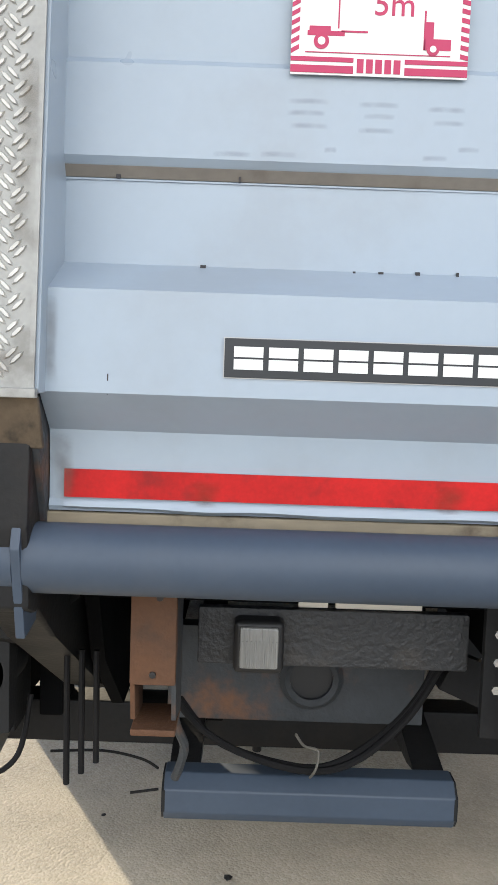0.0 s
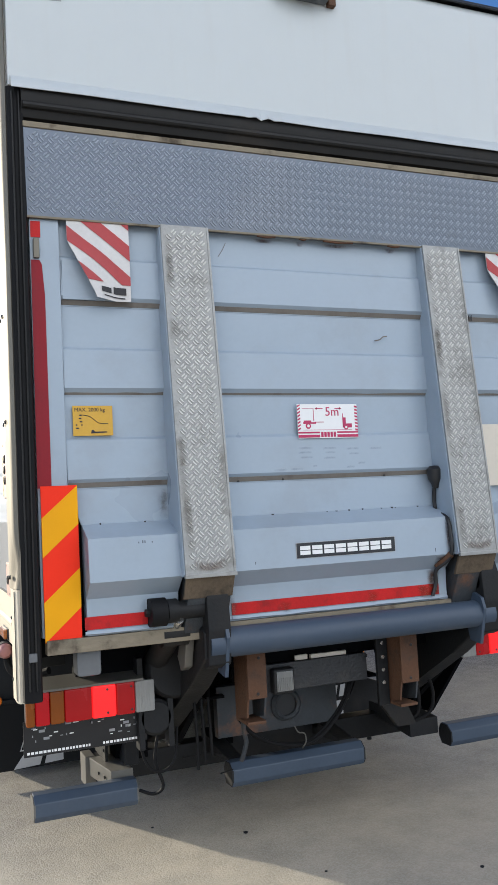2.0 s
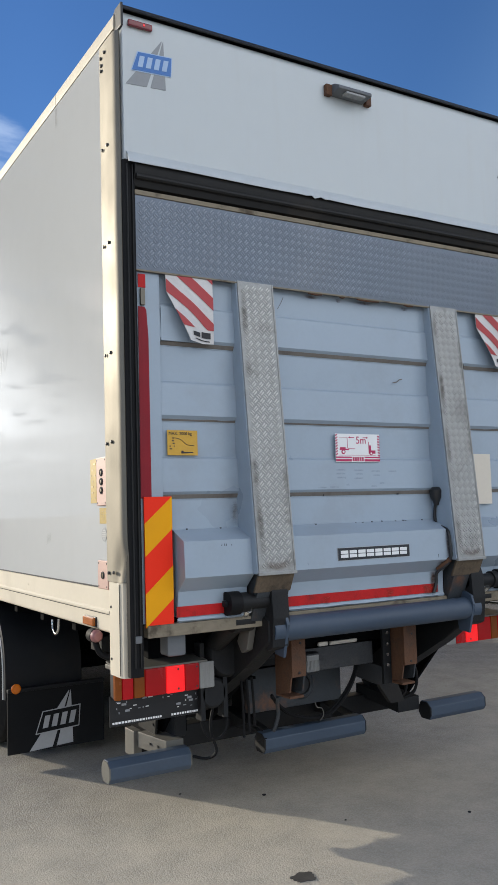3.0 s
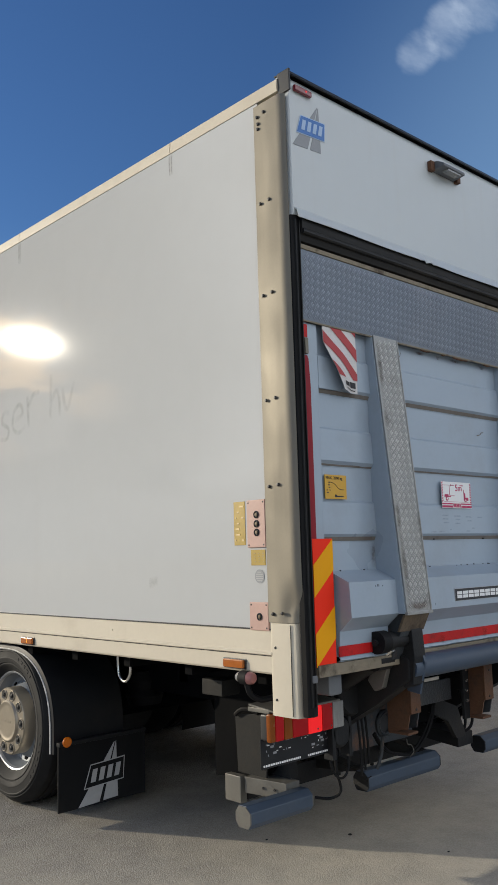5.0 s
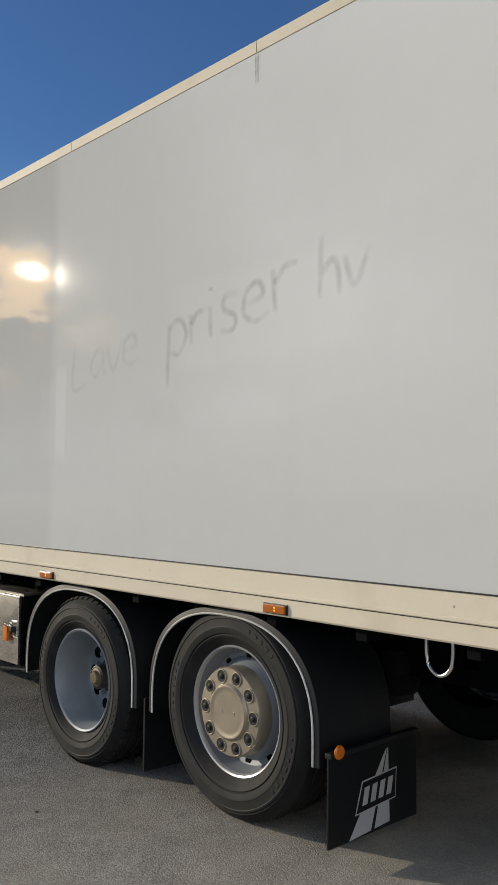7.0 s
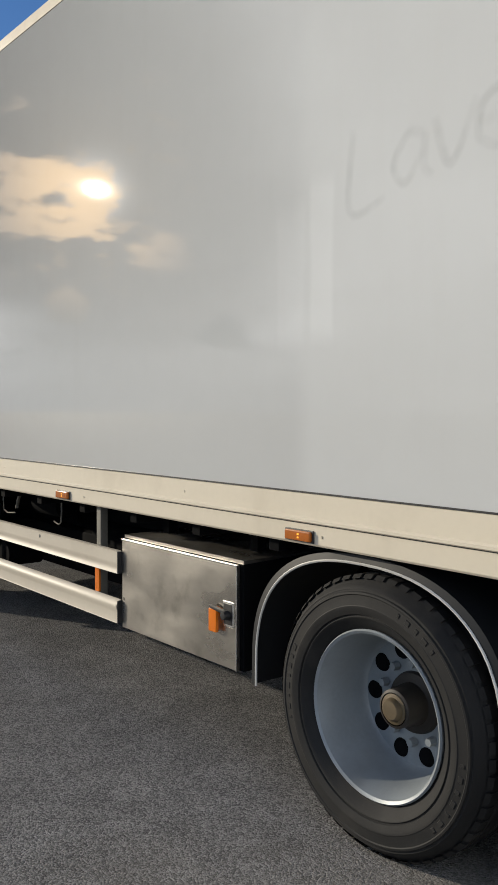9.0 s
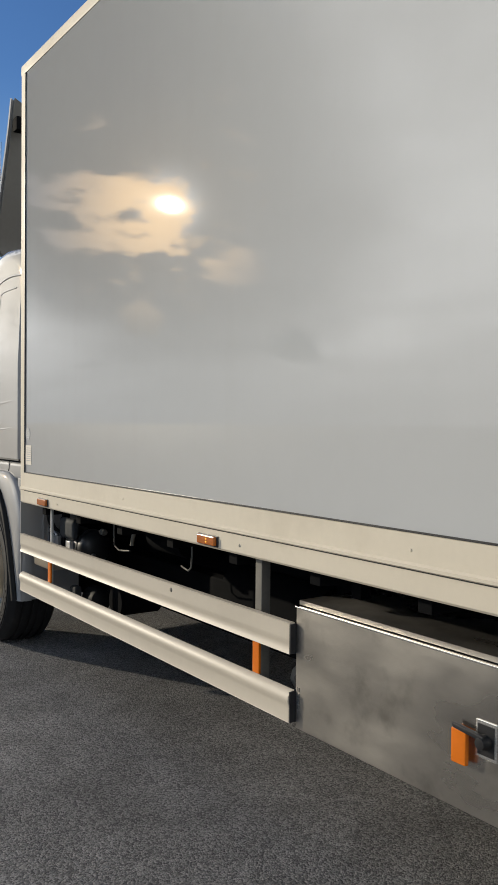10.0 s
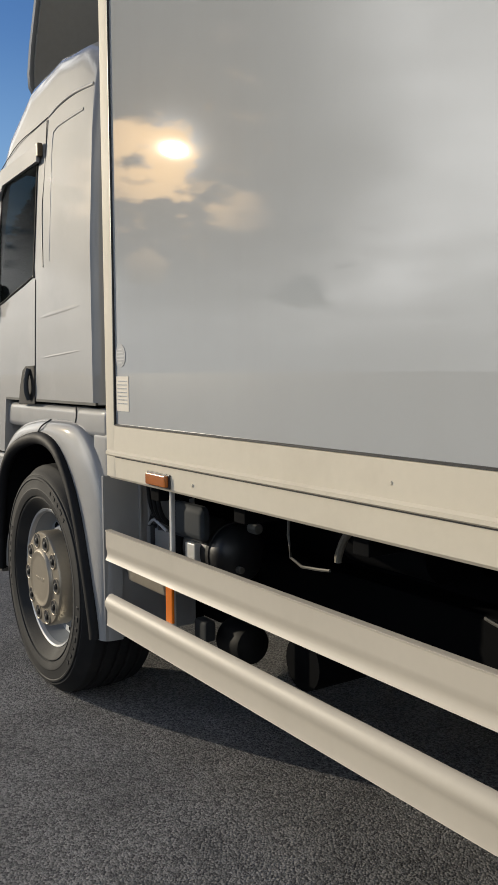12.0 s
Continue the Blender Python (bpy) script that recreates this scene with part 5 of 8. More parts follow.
    # tread plate band along the top
    o = [(1.470, 2.597), (1.447, 2.92), (1.452, 2.925), (1.505, 2.925), (1.505, 2.597)]
    b = P("tread_band", prism(o, "x", -1.086, 1.355, 0.002), "band", label="broad tread plate along the platform's tip")
    add_relief(b, "band_bar", -1.075, 1.345, 2.607, 2.912, lambda z: 1.470 - (z - 2.597) / 0.323 * 0.023, 0.0262, 0.0024)
    P("band_edge", box(-1.086, 1.355, 1.462, 1.472, 2.589, 2.597, 0.001), "board", b, "thin rust-stained edge")
    for xa, xb, r in ((-0.17, -0.09, 0.005), (0.02, 0.05, 0.004), (0.13, 0.27, 0.005), (0.44, 0.50, 0.004)):
        P("rust_patch", hose([(xa, 1.468, 2.588), ((xa + xb) / 2, 1.467, 2.584), (xb, 1.468, 2.588)], r, 8), "rust", b, "rust along the plate's lower edge")
    # frame at the platform's sides with dark red tape
    for s, xa, xb in ((-1, -1.072, -0.964), (1, 1.234, 1.342)):
        f = P("side_flange", box(xa, xb, 1.478, 1.51, 1.07, 2.592, 0.004), "lift", label="blue-grey side flange of the platform")
        xt = xa if s < 0 else xb - 0.05
        P("red_tape", prism([(xt, 1.60), (xt + 0.05, 1.60), (xt + 0.05, 2.30), (xt + 0.042, 2.42), (xt + 0.034, 2.435), (xt + 0.004, 2.435)], "y", 1.4745, 1.4775), "tape_dark", f, "dark red reflective tape")
        P("red_tape", box(xt + 0.005, xt + 0.04, 1.4745, 1.4775, 2.52, 2.58), "tape", f)
        P("latch", box(xt + 0.012, xt + 0.034, 1.462, 1.478, 2.44, 2.515, 0.004), "post", f, "small worn latch")
        # chevron board hung at the foot
        xc = -1.064 if s < 0 else 1.19
        board = P("chevron_board", box(xc, xc + 0.13, 1.462, 1.470, 1.055, 1.607, 0.001), "chev_red", label="red and yellow striped reflective board")
        w, zt = 0.13, 0.552
        for k in range(2):
            zb = 1.607 - 0.255 - 0.297 * k
            rise, th = 0.116, 0.140
            pts = [(0, zb), (w, zb + rise), (w, zb + rise + th), (0, zb + th)]
            if s > 0:
                pts = [(w - p, q) for p, q in pts]
            pts = [(xc + p, min(max(q, 1.056), 1.606)) for p, q in pts]
            P("yellow_stripe", plate(pts if s < 0 else pts[::-1], "y", 1.4598, 0.002), "chev_yellow", board)
    # red reflective strip and the pale edge under it
    for x0, x1 in ((-0.925, -0.595), (-0.364, 0.572), (0.84, 1.19)):
        P("red_strip", box(x0, x1, 1.4525, 1.4565, 1.088, 1.133), "tape", label="red reflective strip along the platform's foot")
        bm = bmesh.new()
        rows = []
        n = max(int((x1 - x0) / 0.03), 4)
        for i in range(n + 1):
            x = x0 + (x1 - x0) * i / n
            w = 0.004 * noise.noise((x * 7, 0.2, 0.9))
            rows.append([bm.verts.new((x, 1.449, 1.083)), bm.verts.new((x, 1.443 + w, 1.073 + w)), bm.verts.new((x, 1.456, 1.066 + 1.5 * w))])
        for a, b2 in zip(rows, rows[1:]):
            for k in range(2):
                bm.faces.new((a[k], a[k + 1], b2[k + 1], b2[k]))
        thicken(bm, 0.003, (0, 1, 0))
        P("edge_sheet", bm, "lift", label="curled pale sheet edge")
    P("edge_board", box(-1.06, 1.34, 1.452, 1.505, 1.012, 1.064, 0.004), "board", label="stained wooden edge below the platform")
    return base


platform = build_platform()


def build_stickers():
    # striped warning flags
    for x0, s in ((-0.938, 1), (0.955, 1)):
        fl = None
        W, H = 0.235, 0.30

        def fold(u, v):
            # lower outer corner curls towards the middle
            c = max(0.0, v - 0.25) * max(0.0, 0.75 - u)
            return Vector((x0 + u * W + 0.03 * c, 1.468 - 0.014 * math.sin(u * 3.0 + v) * v - 0.06 * c - 0.012 * v, 2.592 - v * H * (1 - 0.16 * c)))

        def cut(v):
            # worn outer edge
            return max(0.0, (v - 0.28) * 0.50 + 0.02 * noise.noise((v * 9, x0, 0)))

        def sheet(low, high, lift, nu=26, nv=12, u0=0.0, u1=1.0):
            bm = bmesh.new()
            g = []
            for i in range(nu + 1):
                row = []
                for j in range(nv + 1):
                    s = u0 + (u1 - u0) * i / nu
                    v = 0.0
                    for _ in range(3):
                        u = max(s, cut(v)) if u0 else cut(v) + (1 - cut(v)) * s
                        a, b = min(max(low(u), 0.0), 1.06), min(max(high(u), 0.0), 1.06)
                        v = a + (b - a) * j / nv
                    row.append(bm.verts.new(fold(u, v) + Vector((0, -lift, 0))))
                g.append(row)
            for i in range(nu):
                for j in range(nv):
                    q = (g[i][j], g[i + 1][j], g[i + 1][j + 1], g[i][j + 1])
                    if (q[0].co - q[3].co).length + (q[1].co - q[2].co).length > 0.0004:
                        bm.faces.new(q)
            for v in [v for v in bm.verts if not v.link_faces]:
                bm.verts.remove(v)
            return bm
        bm = sheet(lambda u: 0.0, lambda u: 1.06 - 0.06 * u, 0.0)
        thicken(bm, 0.0015, (0, 1, 0))
        fl = P("warning_flag", bm, "flag_white", label="frayed red and white striped warning flag", smooth=60)
        for k in range(-2, 3):
            off = 0.07 + 0.40 * k
            bm = sheet(lambda u: min(0.62 * u + off, 0.80), lambda u: min(0.62 * u + off + 0.20, 0.80), 0.0022)
            if bm.faces:
                P("red_stripe", bm, "flag_red", fl, smooth=60)
        for a, b2, c, d in ((0.48, 0.66, 0.86, 0.93), (0.70, 0.92, 0.84, 0.93), (0.52, 0.9, 0.965, 0.98)):
            P("print_bar", sheet(lambda u: c, lambda u: d, 0.0026, 4, 2, a, b2), "ink", fl, smooth=60)
    P("patch_plate", box(-0.957, -0.80, 1.4835, 1.4885, 2.296, 2.445, 0.002), "lift", platform, "grey patch plate behind the flag")
    # yellow load sticker on the outer bay
    s = P("load_sticker", box(-0.935, -0.787, 1.4895, 1.4925, 1.788, 1.899), "yellow", label="yellow load limit sticker with a small chart")
    P("lettering", lettering("MAX. 2000 kg", 0.0195, pose(-0.929, 1.4888, 1.878, 90), 0.0006), "ink", s)
    for a, b2, c, d in bar_rows(-0.925, -0.90, 1.81, 1.87, 5, random.Random(2), 0.4)[::2]:
        P("print_bar", plate(rect(a, b2, c, d), "y", 1.4886, 0.0008), "ink", s)
    P("chart_curve", hose([(-0.90, 1.4888, 1.865), (-0.87, 1.4888, 1.858), (-0.84, 1.4888, 1.835), (-0.805, 1.4888, 1.832)], 0.0012, 6, 4), "ink", s)
    P("chart_lift", prism([(-0.87, 1.796), (-0.81, 1.799), (-0.81, 1.803), (-0.855, 1.803), (-0.86, 1.809), (-0.867, 1.809)], "y", 1.4884, 1.4894), "ink", s)
    # distance sticker: 5 m behind the lift
    x0, x1, z0, z1 = -0.028, 0.248, 1.762, 1.902
    y = 1.4835
    b = P("distance_sticker", box(x0, x1, y, y + 0.003, z0, z1), "white", label="white sticker with red pictogram: keep five metres behind the lift")
    R = lambda u0, u1, v0, v1: P("red_mark", plate(rect(x0 + u0 * (x1 - x0), x0 + u1 * (x1 - x0), z0 + v0 * (z1 - z0), z0 + v1 * (z1 - z0)), "y", y - 0.0012, 0.0012), "red", b)
    R(0, 0.355, 0.02, 0.10); R(0.645, 1, 0.02, 0.10); R(0, 0.355, 0.14, 0.19); R(0.645, 1, 0.14, 0.19)
    for k in range(8):
        for u in (0.0, 0.955):
            v = 0.22 + k * 0.098
            P("red_mark", plate([(x0 + u * (x1 - x0), z0 + v * 0.14), (x0 + (u + 0.045) * (x1 - x0), z0 + (v + 0.05 if u == 0 else v - 0.02) * 0.14),
                                 (x0 + (u + 0.045) * (x1 - x0), z0 + min(v + 0.10 if u == 0 else v + 0.03, 0.995) * 0.14), (x0 + u * (x1 - x0), z0 + min(v + 0.05, 0.99) * 0.14)], "y", y - 0.0012, 0.0012), "red", b)
    for k in range(5):
        R(0.375 + k * 0.052, 0.413 + k * 0.052, 0.03, 0.18)
    R(0.08, 0.9, 0.235, 0.245)
    R(0.09, 0.30, 0.42, 0.47); R(0.10, 0.22, 0.47, 0.52); R(0.28, 0.43, 0.46, 0.48)
    R(0.08, 0.265, 0.865, 0.875); R(0.26, 0.268, 0.5, 0.87); R(0.30, 0.42, 0.86, 0.885); R(0.62, 0.72, 0.86, 0.885)
    R(0.745, 0.755, 0.3, 0.72); R(0.75, 0.90, 0.30, 0.42); R(0.755, 0.80, 0.42, 0.60)
    for u, v, s2 in ((0.17, 0.36, 0.012), (0.80, 0.31, 0.010)):
        P("red_mark", lathe([(0, -0.0018), (s2, -0.0018), (s2, 0)], (x0 + u * 0.276, y, z0 + v * 0.14), 16, "y"), "red", b)
        P("red_mark", lathe([(0, -0.0026), (s2 * 0.5, -0.0026), (s2 * 0.5, 0)], (x0 + u * 0.276, y, z0 + v * 0.14), 16, "y"), "white", b)
    for u, sg in ((0.29, 1), (0.735, -1)):
        P("red_mark", plate([(x0 + u * 0.276, z0 + 0.872 * 0.14), (x0 + (u + sg * 0.035) * 0.276, z0 + 0.91 * 0.14), (x0 + (u + sg * 0.035) * 0.276, z0 + 0.835 * 0.14)][::sg], "y", y - 0.0012, 0.0012), "red", b)
    P("lettering", lettering("5m", 0.052, pose(x0 + 0.455 * 0.276, y - 0.0006, z0 + 0.655 * 0.14, 90), 0.0006), "red", b)
    # name badge of the body maker, drawn as blocks
    y0, z0, z1, x0, x1 = 1.3805, 1.288, 1.346, -0.113, 0.326
    b = P("name_badge", box(x0, x1, y0 - 0.003, y0 + 0.004, z0, z1, 0.001), "badge_black", label="black name badge with white blocks")
    P("badge_border", prism([(x0 - 0.0016, z0 - 0.0016), (x1 + 0.0016, z0 - 0.0016), (x1 + 0.0016, z1 + 0.0016), (x0 - 0.0016, z1 + 0.0016)], "y", y0 - 0.0015, y0 + 0.002), "dusty_grey", b)
    step = (x1 - x0 - 0.024) / 8
    for k in range(8):
        xa = x0 + 0.014 + k * step
        w = step * 0.84
        for za, zb in ((0.012, 0.0275), (0.0305, 0.046)):
            P("badge_block", plate(rect(xa, xa + w, z0 + za, z0 + zb), "y", y0 - 0.0045, 0.0015), "white", b)
    # beige plate on the far bay
    P("blank_plate", box(0.862, 1.02, 1.472, 1.478, 1.535, 1.808, 0.001), "paper", label="blank beige plate")
    # scuffs and scratches
    rng = random.Random(21)
    for k in range(14):
        x, z = rng.choice(((rng.uniform(-0.3, 0.55), 1.462), (rng.uniform(-0.9, -0.65), 1.462), (rng.uniform(-0.3, 0.55), rng.choice((1.60, 1.94, 2.28)))))
        yy = 1.494 if z < 1.5 else 1.4965
        P("paint_chip", box(x, x + rng.uniform(0.003, 0.009), yy - 0.0025, yy + 0.004, z - 0.004, z + rng.uniform(0.0, 0.004)), "ink", platform)
    P("scrape", hose([(0.36, 1.490, 2.175), (0.385, 1.488, 2.18), (0.40, 1.487, 2.192), (0.42, 1.487, 2.195)], 0.0026, 6, 4), "groove", platform)
    P("scratch", hose([(-0.33, 1.503, 2.50), (-0.31, 1.503, 2.53), (-0.295, 1.503, 2.56)], 0.0014, 5, 3), "groove", platform)
    for x in (-0.287, 0.52):
        P("scratch", box(x, x + 0.0018, 1.3805, 1.384, 1.256, 1.287), "ink", platform)
    for x, h in ((-0.735, 0.006), (-0.72, 0.010), (-0.712, 0.009), (-0.685, 0.005), (0.845, 0.03), (0.855, 0.045), (0.868, 0.03)):
        P("scratch", box(x, x + 0.0026, 1.3855, 1.389, 1.386, 1.386 + h) if x < 0 else box(x, x + 0.003, 1.489, 1.493, 2.28, 2.28 + h), "ink", platform)


build_stickers()


def build_lift_works():
    # cross tube with end plates
    t = P("lift_tube", rod((-0.41, 1.425, 0.995), (0.725, 1.425, 0.995), 0.056, 28), "tube", label="blue-grey round cross tube of the lift")
    for x in (-0.425, 0.725):
        P("end_plate", prism([(1.36, 1.02), (1.375, 1.065), (1.425, 1.085), (1.48, 1.06), (1.495, 1.0), (1.47, 0.88), (1.40, 0.87)], "x", x, x + 0.015, 0.002), "tube", t)
        P("end_socket", rod((x - 0.055 if x < 0 else x + 0.015, 1.425, 0.995), (x if x < 0 else x + 0.07, 1.425, 0.995), 0.058, 24), "tube", t)
    # hinge heads under the uprights
    for s, xa, xb in ((-1, -0.665, -0.40), (1, 0.74, 1.0)):
        h = P("hinge_pin", rod((xa, 1.43, 1.13), (xb, 1.43, 1.13), 0.034, 20), "steel_dark", label="dark greasy hinge pin")
        xo = xa if s < 0 else xb
        P("roller", rod((xo - 0.03, 1.43, 1.13), (xo + 0.03, 1.43, 1.13), 0.052, 24), "rubber", h)
        P("collar", rod((xo + (0.035 if s < 0 else -0.075), 1.43, 1.13), (xo + (0.075 if s < 0 else -0.035), 1.43, 1.13), 0.044, 20), "steel_dark", h)
        P("nut", lathe([(0, -0.014), (0.016, -0.014), (0.016, 0), (0.016, 0.004)], (xo - 0.03 if s < 0 else xo + 0.034, 1.43, 1.13), 6), "steel_dark", h)
        xm = -0.455 if s < 0 else 0.775
        hd = P("hinge_head", prism([(1.38, 1.17), (1.40, 1.22), (1.47, 1.24), (1.52, 1.15), (1.51, 1.05), (1.44, 0.90), (1.385, 0.92), (1.37, 1.05)], "x", xm - 0.035, xm + 0.055, 0.008), "steel_dark", label="black greasy hinge head")
        # lift arm and tilt ram, down and forward to the frame
        o = [(1.40, 1.04), (1.50, 1.09), (1.72, 0.98), (2.20, 0.66), (2.36, 0.52), (2.30, 0.44), (2.12, 0.52), (1.62, 0.80), (1.40, 0.94)]
        P("lift_arm", prism(o, "x", xm - 0.045, xm + 0.045, 0.012), "steel_dark", label="dark steel lift arm")
        xr = xm - 0.13 if s < 0 else xm + 0.13
        r = P("tilt_ram", rod((xr, 1.52, 1.04), (xr, 2.3, 0.60), 0.045, 20), "steel_dark", label="hydraulic tilt ram")
        P("piston_rod", rod((xr, 1.50, 1.05), (xr, 1.43, 1.10), 0.022, 16), "chrome", r)
        P("ram_head", rod((xr - 0.05, 1.50, 1.04), (xr + 0.05, 1.50, 1.04), 0.05, 18), "steel_dark", r)
        P("bracket", prism([(1.49, 1.02), (1.56, 1.03), (1.62, 0.93), (1.58, 0.88), (1.53, 0.90)], "x", xm + s * 0.085, xm + s * 0.085 + 0.035, 0.006), "galv", label="worn grey bracket")
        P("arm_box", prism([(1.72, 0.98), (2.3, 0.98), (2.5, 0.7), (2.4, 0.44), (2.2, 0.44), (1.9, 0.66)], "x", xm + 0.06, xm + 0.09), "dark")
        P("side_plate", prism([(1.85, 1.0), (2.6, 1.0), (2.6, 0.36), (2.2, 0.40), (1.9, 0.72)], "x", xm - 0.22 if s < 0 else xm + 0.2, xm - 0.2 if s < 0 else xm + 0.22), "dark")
    # rusty buffer channels
    for x0, x1, y0, zt, zb in ((-0.269, -0.187, 1.57, 0.95, 0.735), (0.455, 0.542, 1.60, 0.95, 0.705)):
        c = P("buffer_channel", box(x0, x1, y0, y0 + 0.012, zb, zt, 0.004), "rust", label="rust-brown buffer channel")
        P("channel_side", prism([(y0 + 0.012, zt), (y0 + 0.15, zt), (y0 + 0.15, zb - 0.10), (y0 + 0.03, zb - 0.075), (y0 + 0.012, zb)], "x", x0, x0 + 0.008), "rust", c)
        P("channel_side", prism([(y0 + 0.012, zt), (y0 + 0.15, zt), (y0 + 0.15, zb - 0.10), (y0 + 0.03, zb - 0.075), (y0 + 0.012, zb)], "x", x1 - 0.008, x1), "rusty_beam", c)
        P("channel_lip", box(x0, x1, y0 + 0.025, y0 + 0.15, zb - 0.105, zb - 0.092, 0.003), "rust", c)
        P("bolt", lathe([(0, -0.004), (0.006, -0.003), (0.007, 0.002)], ((x0 + x1) / 2, y0, zb + 0.02), 8, "y"), "black", c)
        P("bolt", lathe([(0, -0.004), (0.006, -0.003), (0.007, 0.002)], ((x0 + x1) / 2 + 0.01, y0, zb + 0.16), 8, "y"), "black", c)
    # cross plate, work lamp, spring hanger with bolts
    P("cross_plate", box(-0.16, 0.385, 1.775, 1.80, 0.705, 0.822, 0.004), "tar", label="rough black cross plate")
    P("rear_cross_member", box(-0.9, 1.17, 1.82, 1.90, 0.82, 0.99, 0.006), "dark")
    P("pale_edge", box(0.04, 0.10, 1.785, 1.80, 0.824, 0.845, 0.002), "paper", label="pale sheet edge")
    P("pale_edge", box(0.115, 0.29, 1.785, 1.80, 0.824, 0.842, 0.002), "paper")
    w = P("work_lamp", box(-0.088, 0.012, 1.735, 1.785, 0.700, 0.808, 0.012, 3), "black", label="square work lamp with a ribbed clear lens")
    P("lens", box(-0.076, 0.001, 1.727, 1.738, 0.713, 0.797, 0.006), "lamp_white", w)
    for k in range(9):
        x = -0.071 + k * 0.0083
        P("lens_rib", box(x, x + 0.003, 1.7245, 1.728, 0.718, 0.77), "lamp_white", w)
    hg = P("hanger_plate", box(0.395, 0.45, 1.70, 1.72, 0.60, 0.92, 0.004), "steel_dark", label="dark hanger plate with bright bolts")
    for z in (0.70, 0.755, 0.81, 0.87):
        P("bolt", lathe([(0, -0.008), (0.009, -0.008), (0.009, 0)], (0.42, 1.70, z), 6, "y"), "chrome", hg)
    m = P("rusty_member", box(-0.24, 0.36, 2.04, 2.09, 0.475, 0.70, 0.004), "rusty_beam", label="rust-flecked rear cross member")
    P("tow_ring", lathe([(0.074, 0), (0.074, -0.014), (0.062, -0.026), (0.050, -0.018), (0.050, 0.004)], (0.094, 2.042, 0.585), 28, "y"), "rusty_beam", m)
    P("tow_hole", lathe([(0, -0.004), (0.051, -0.004), (0.051, 0)], (0.094, 2.04, 0.585), 24, "y"), "black", m)
    P("gusset", prism([(0.40, 0.70), (0.62, 0.62), (0.70, 0.44), (0.60, 0.44), (0.52, 0.55), (0.36, 0.62)], "y", 1.90, 1.93), "steel_dark")
    P("cross_beam", box(-0.744, 0.98, 2.27, 2.37, 0.30, 0.415, 0.01), "steel_dark", label="dark lower cross beam")
    for x in (-0.02, 0.28, 0.66):
        P("beam_bolt", rod((x, 2.29, 0.285), (x, 2.29, 0.30), 0.012, 8), "steel_dark")
    for x in (-0.55, -0.14, 0.36, 0.80):
        P("hanger", box(x - 0.03, x + 0.03, 2.2, 2.35, 0.40, 0.95, 0.006), "dark")
    # underrun bars: folded six-sided tubes on brackets
    hexo = lambda y, z, h: [(y - 0.035, z - h), (y + 0.03, z - h), (y + 0.05, z - h * 0.35), (y + 0.05, z + h * 0.35), (y + 0.03, z + h), (y - 0.02, z + h), (y - 0.05, z + h * 0.45), (y - 0.05, z - h * 0.55)]
    for x0, x1, z, bx in ((-1.062, -0.645, 0.348, -0.82), (-0.232, 0.412, 0.350, 0.30), (0.888, 1.32, 0.354, 0.80)):
        yb = 1.958 if x0 < -1 else 1.945
        b = P("underrun_bar", prism(hexo(yb, z, 0.051), "x", x0, x1, 0.004), "tube", label="blue-grey folded underrun bar")
        for x in (x0, x1):
            P("end_cap", prism(hexo(yb, z, 0.047), "x", x - 0.004, x + 0.004), "steel_dark" if x0 > -1 else "galv", b)
    for x in (-0.19, 0.365):
        P("bar_bracket", prism([(1.93, 0.40), (2.0, 0.40), (2.33, 0.46), (2.33, 0.36), (2.05, 0.38)], "x", x - 0.035, x + 0.035, 0.004), "steel_dark")
    P("bar_bracket", prism([(1.96, 0.36), (2.35, 0.40), (2.35, 0.47), (1.96, 0.44)], "x", 0.70, 0.86, 0.006), "steel_dark")
    k = P("bar_bracket", box(-0.79, -0.745, 2.275, 2.395, 0.292, 0.424, 0.005), "galv", label="galvanised end of the cross beam with its bar bracket")
    P("bracket_arm", prism([(-0.775, 2.262), (-0.735, 2.0), (-0.64, 2.0), (-0.66, 2.262)], "z", 0.345, 0.425, 0.004), "galv", k)
    P("bracket_post", box(-0.66, -0.60, 2.05, 2.2, 0.42, 0.62, 0.006), "steel_dark", k)
    for x, y in ((-0.758, 2.14), (-0.748, 2.07)):
        P("bolt", lathe([(0, -0.004), (0.007, -0.004), (0.007, 0)], (x, y, 0.385), 6), "black", k)
    # cables
    def cable(pts, r=0.008):
        return P("cable", hose(pts, r), "rubber", label="slack black cable")
    c = cable([(-0.21, 1.86, 0.60), (-0.15, 1.86, 0.53), (-0.05, 1.87, 0.47), (0.08, 1.86, 0.445), (0.18, 1.86, 0.47), (0.28, 1.86, 0.56), (0.345, 1.87, 0.66), (0.40, 1.9, 0.76)])
    cable([(-0.20, 1.875, 0.59), (-0.12, 1.875, 0.50), (0.02, 1.875, 0.452), (0.13, 1.87, 0.455), (0.25, 1.875, 0.535), (0.33, 1.875, 0.645), (0.36, 1.9, 0.74)])
    P("cable_tie", hose([(0.085, 1.86, 0.43), (0.095, 1.84, 0.46), (0.10, 1.86, 0.49), (0.07, 1.86, 0.50), (0.05, 1.85, 0.53)], 0.003, 6), "galv", c)
    cable([(-0.62, 1.80, 0.80), (-0.66, 1.78, 0.62), (-0.64, 1.77, 0.50), (-0.58, 1.77, 0.46), (-0.52, 1.78, 0.50), (-0.50, 1.80, 0.62)], 0.006)
    cable([(-0.55, 1.80, 0.70), (-0.60, 1.79, 0.52), (-0.57, 1.79, 0.40), (-0.60, 1.83, 0.36), (-0.64, 1.90, 0.36)], 0.007)
    cable([(-0.47, 1.85, 0.475), (-0.36, 1.86, 0.475), (-0.28, 1.88, 0.45), (-0.245, 1.9, 0.42)], 0.003)
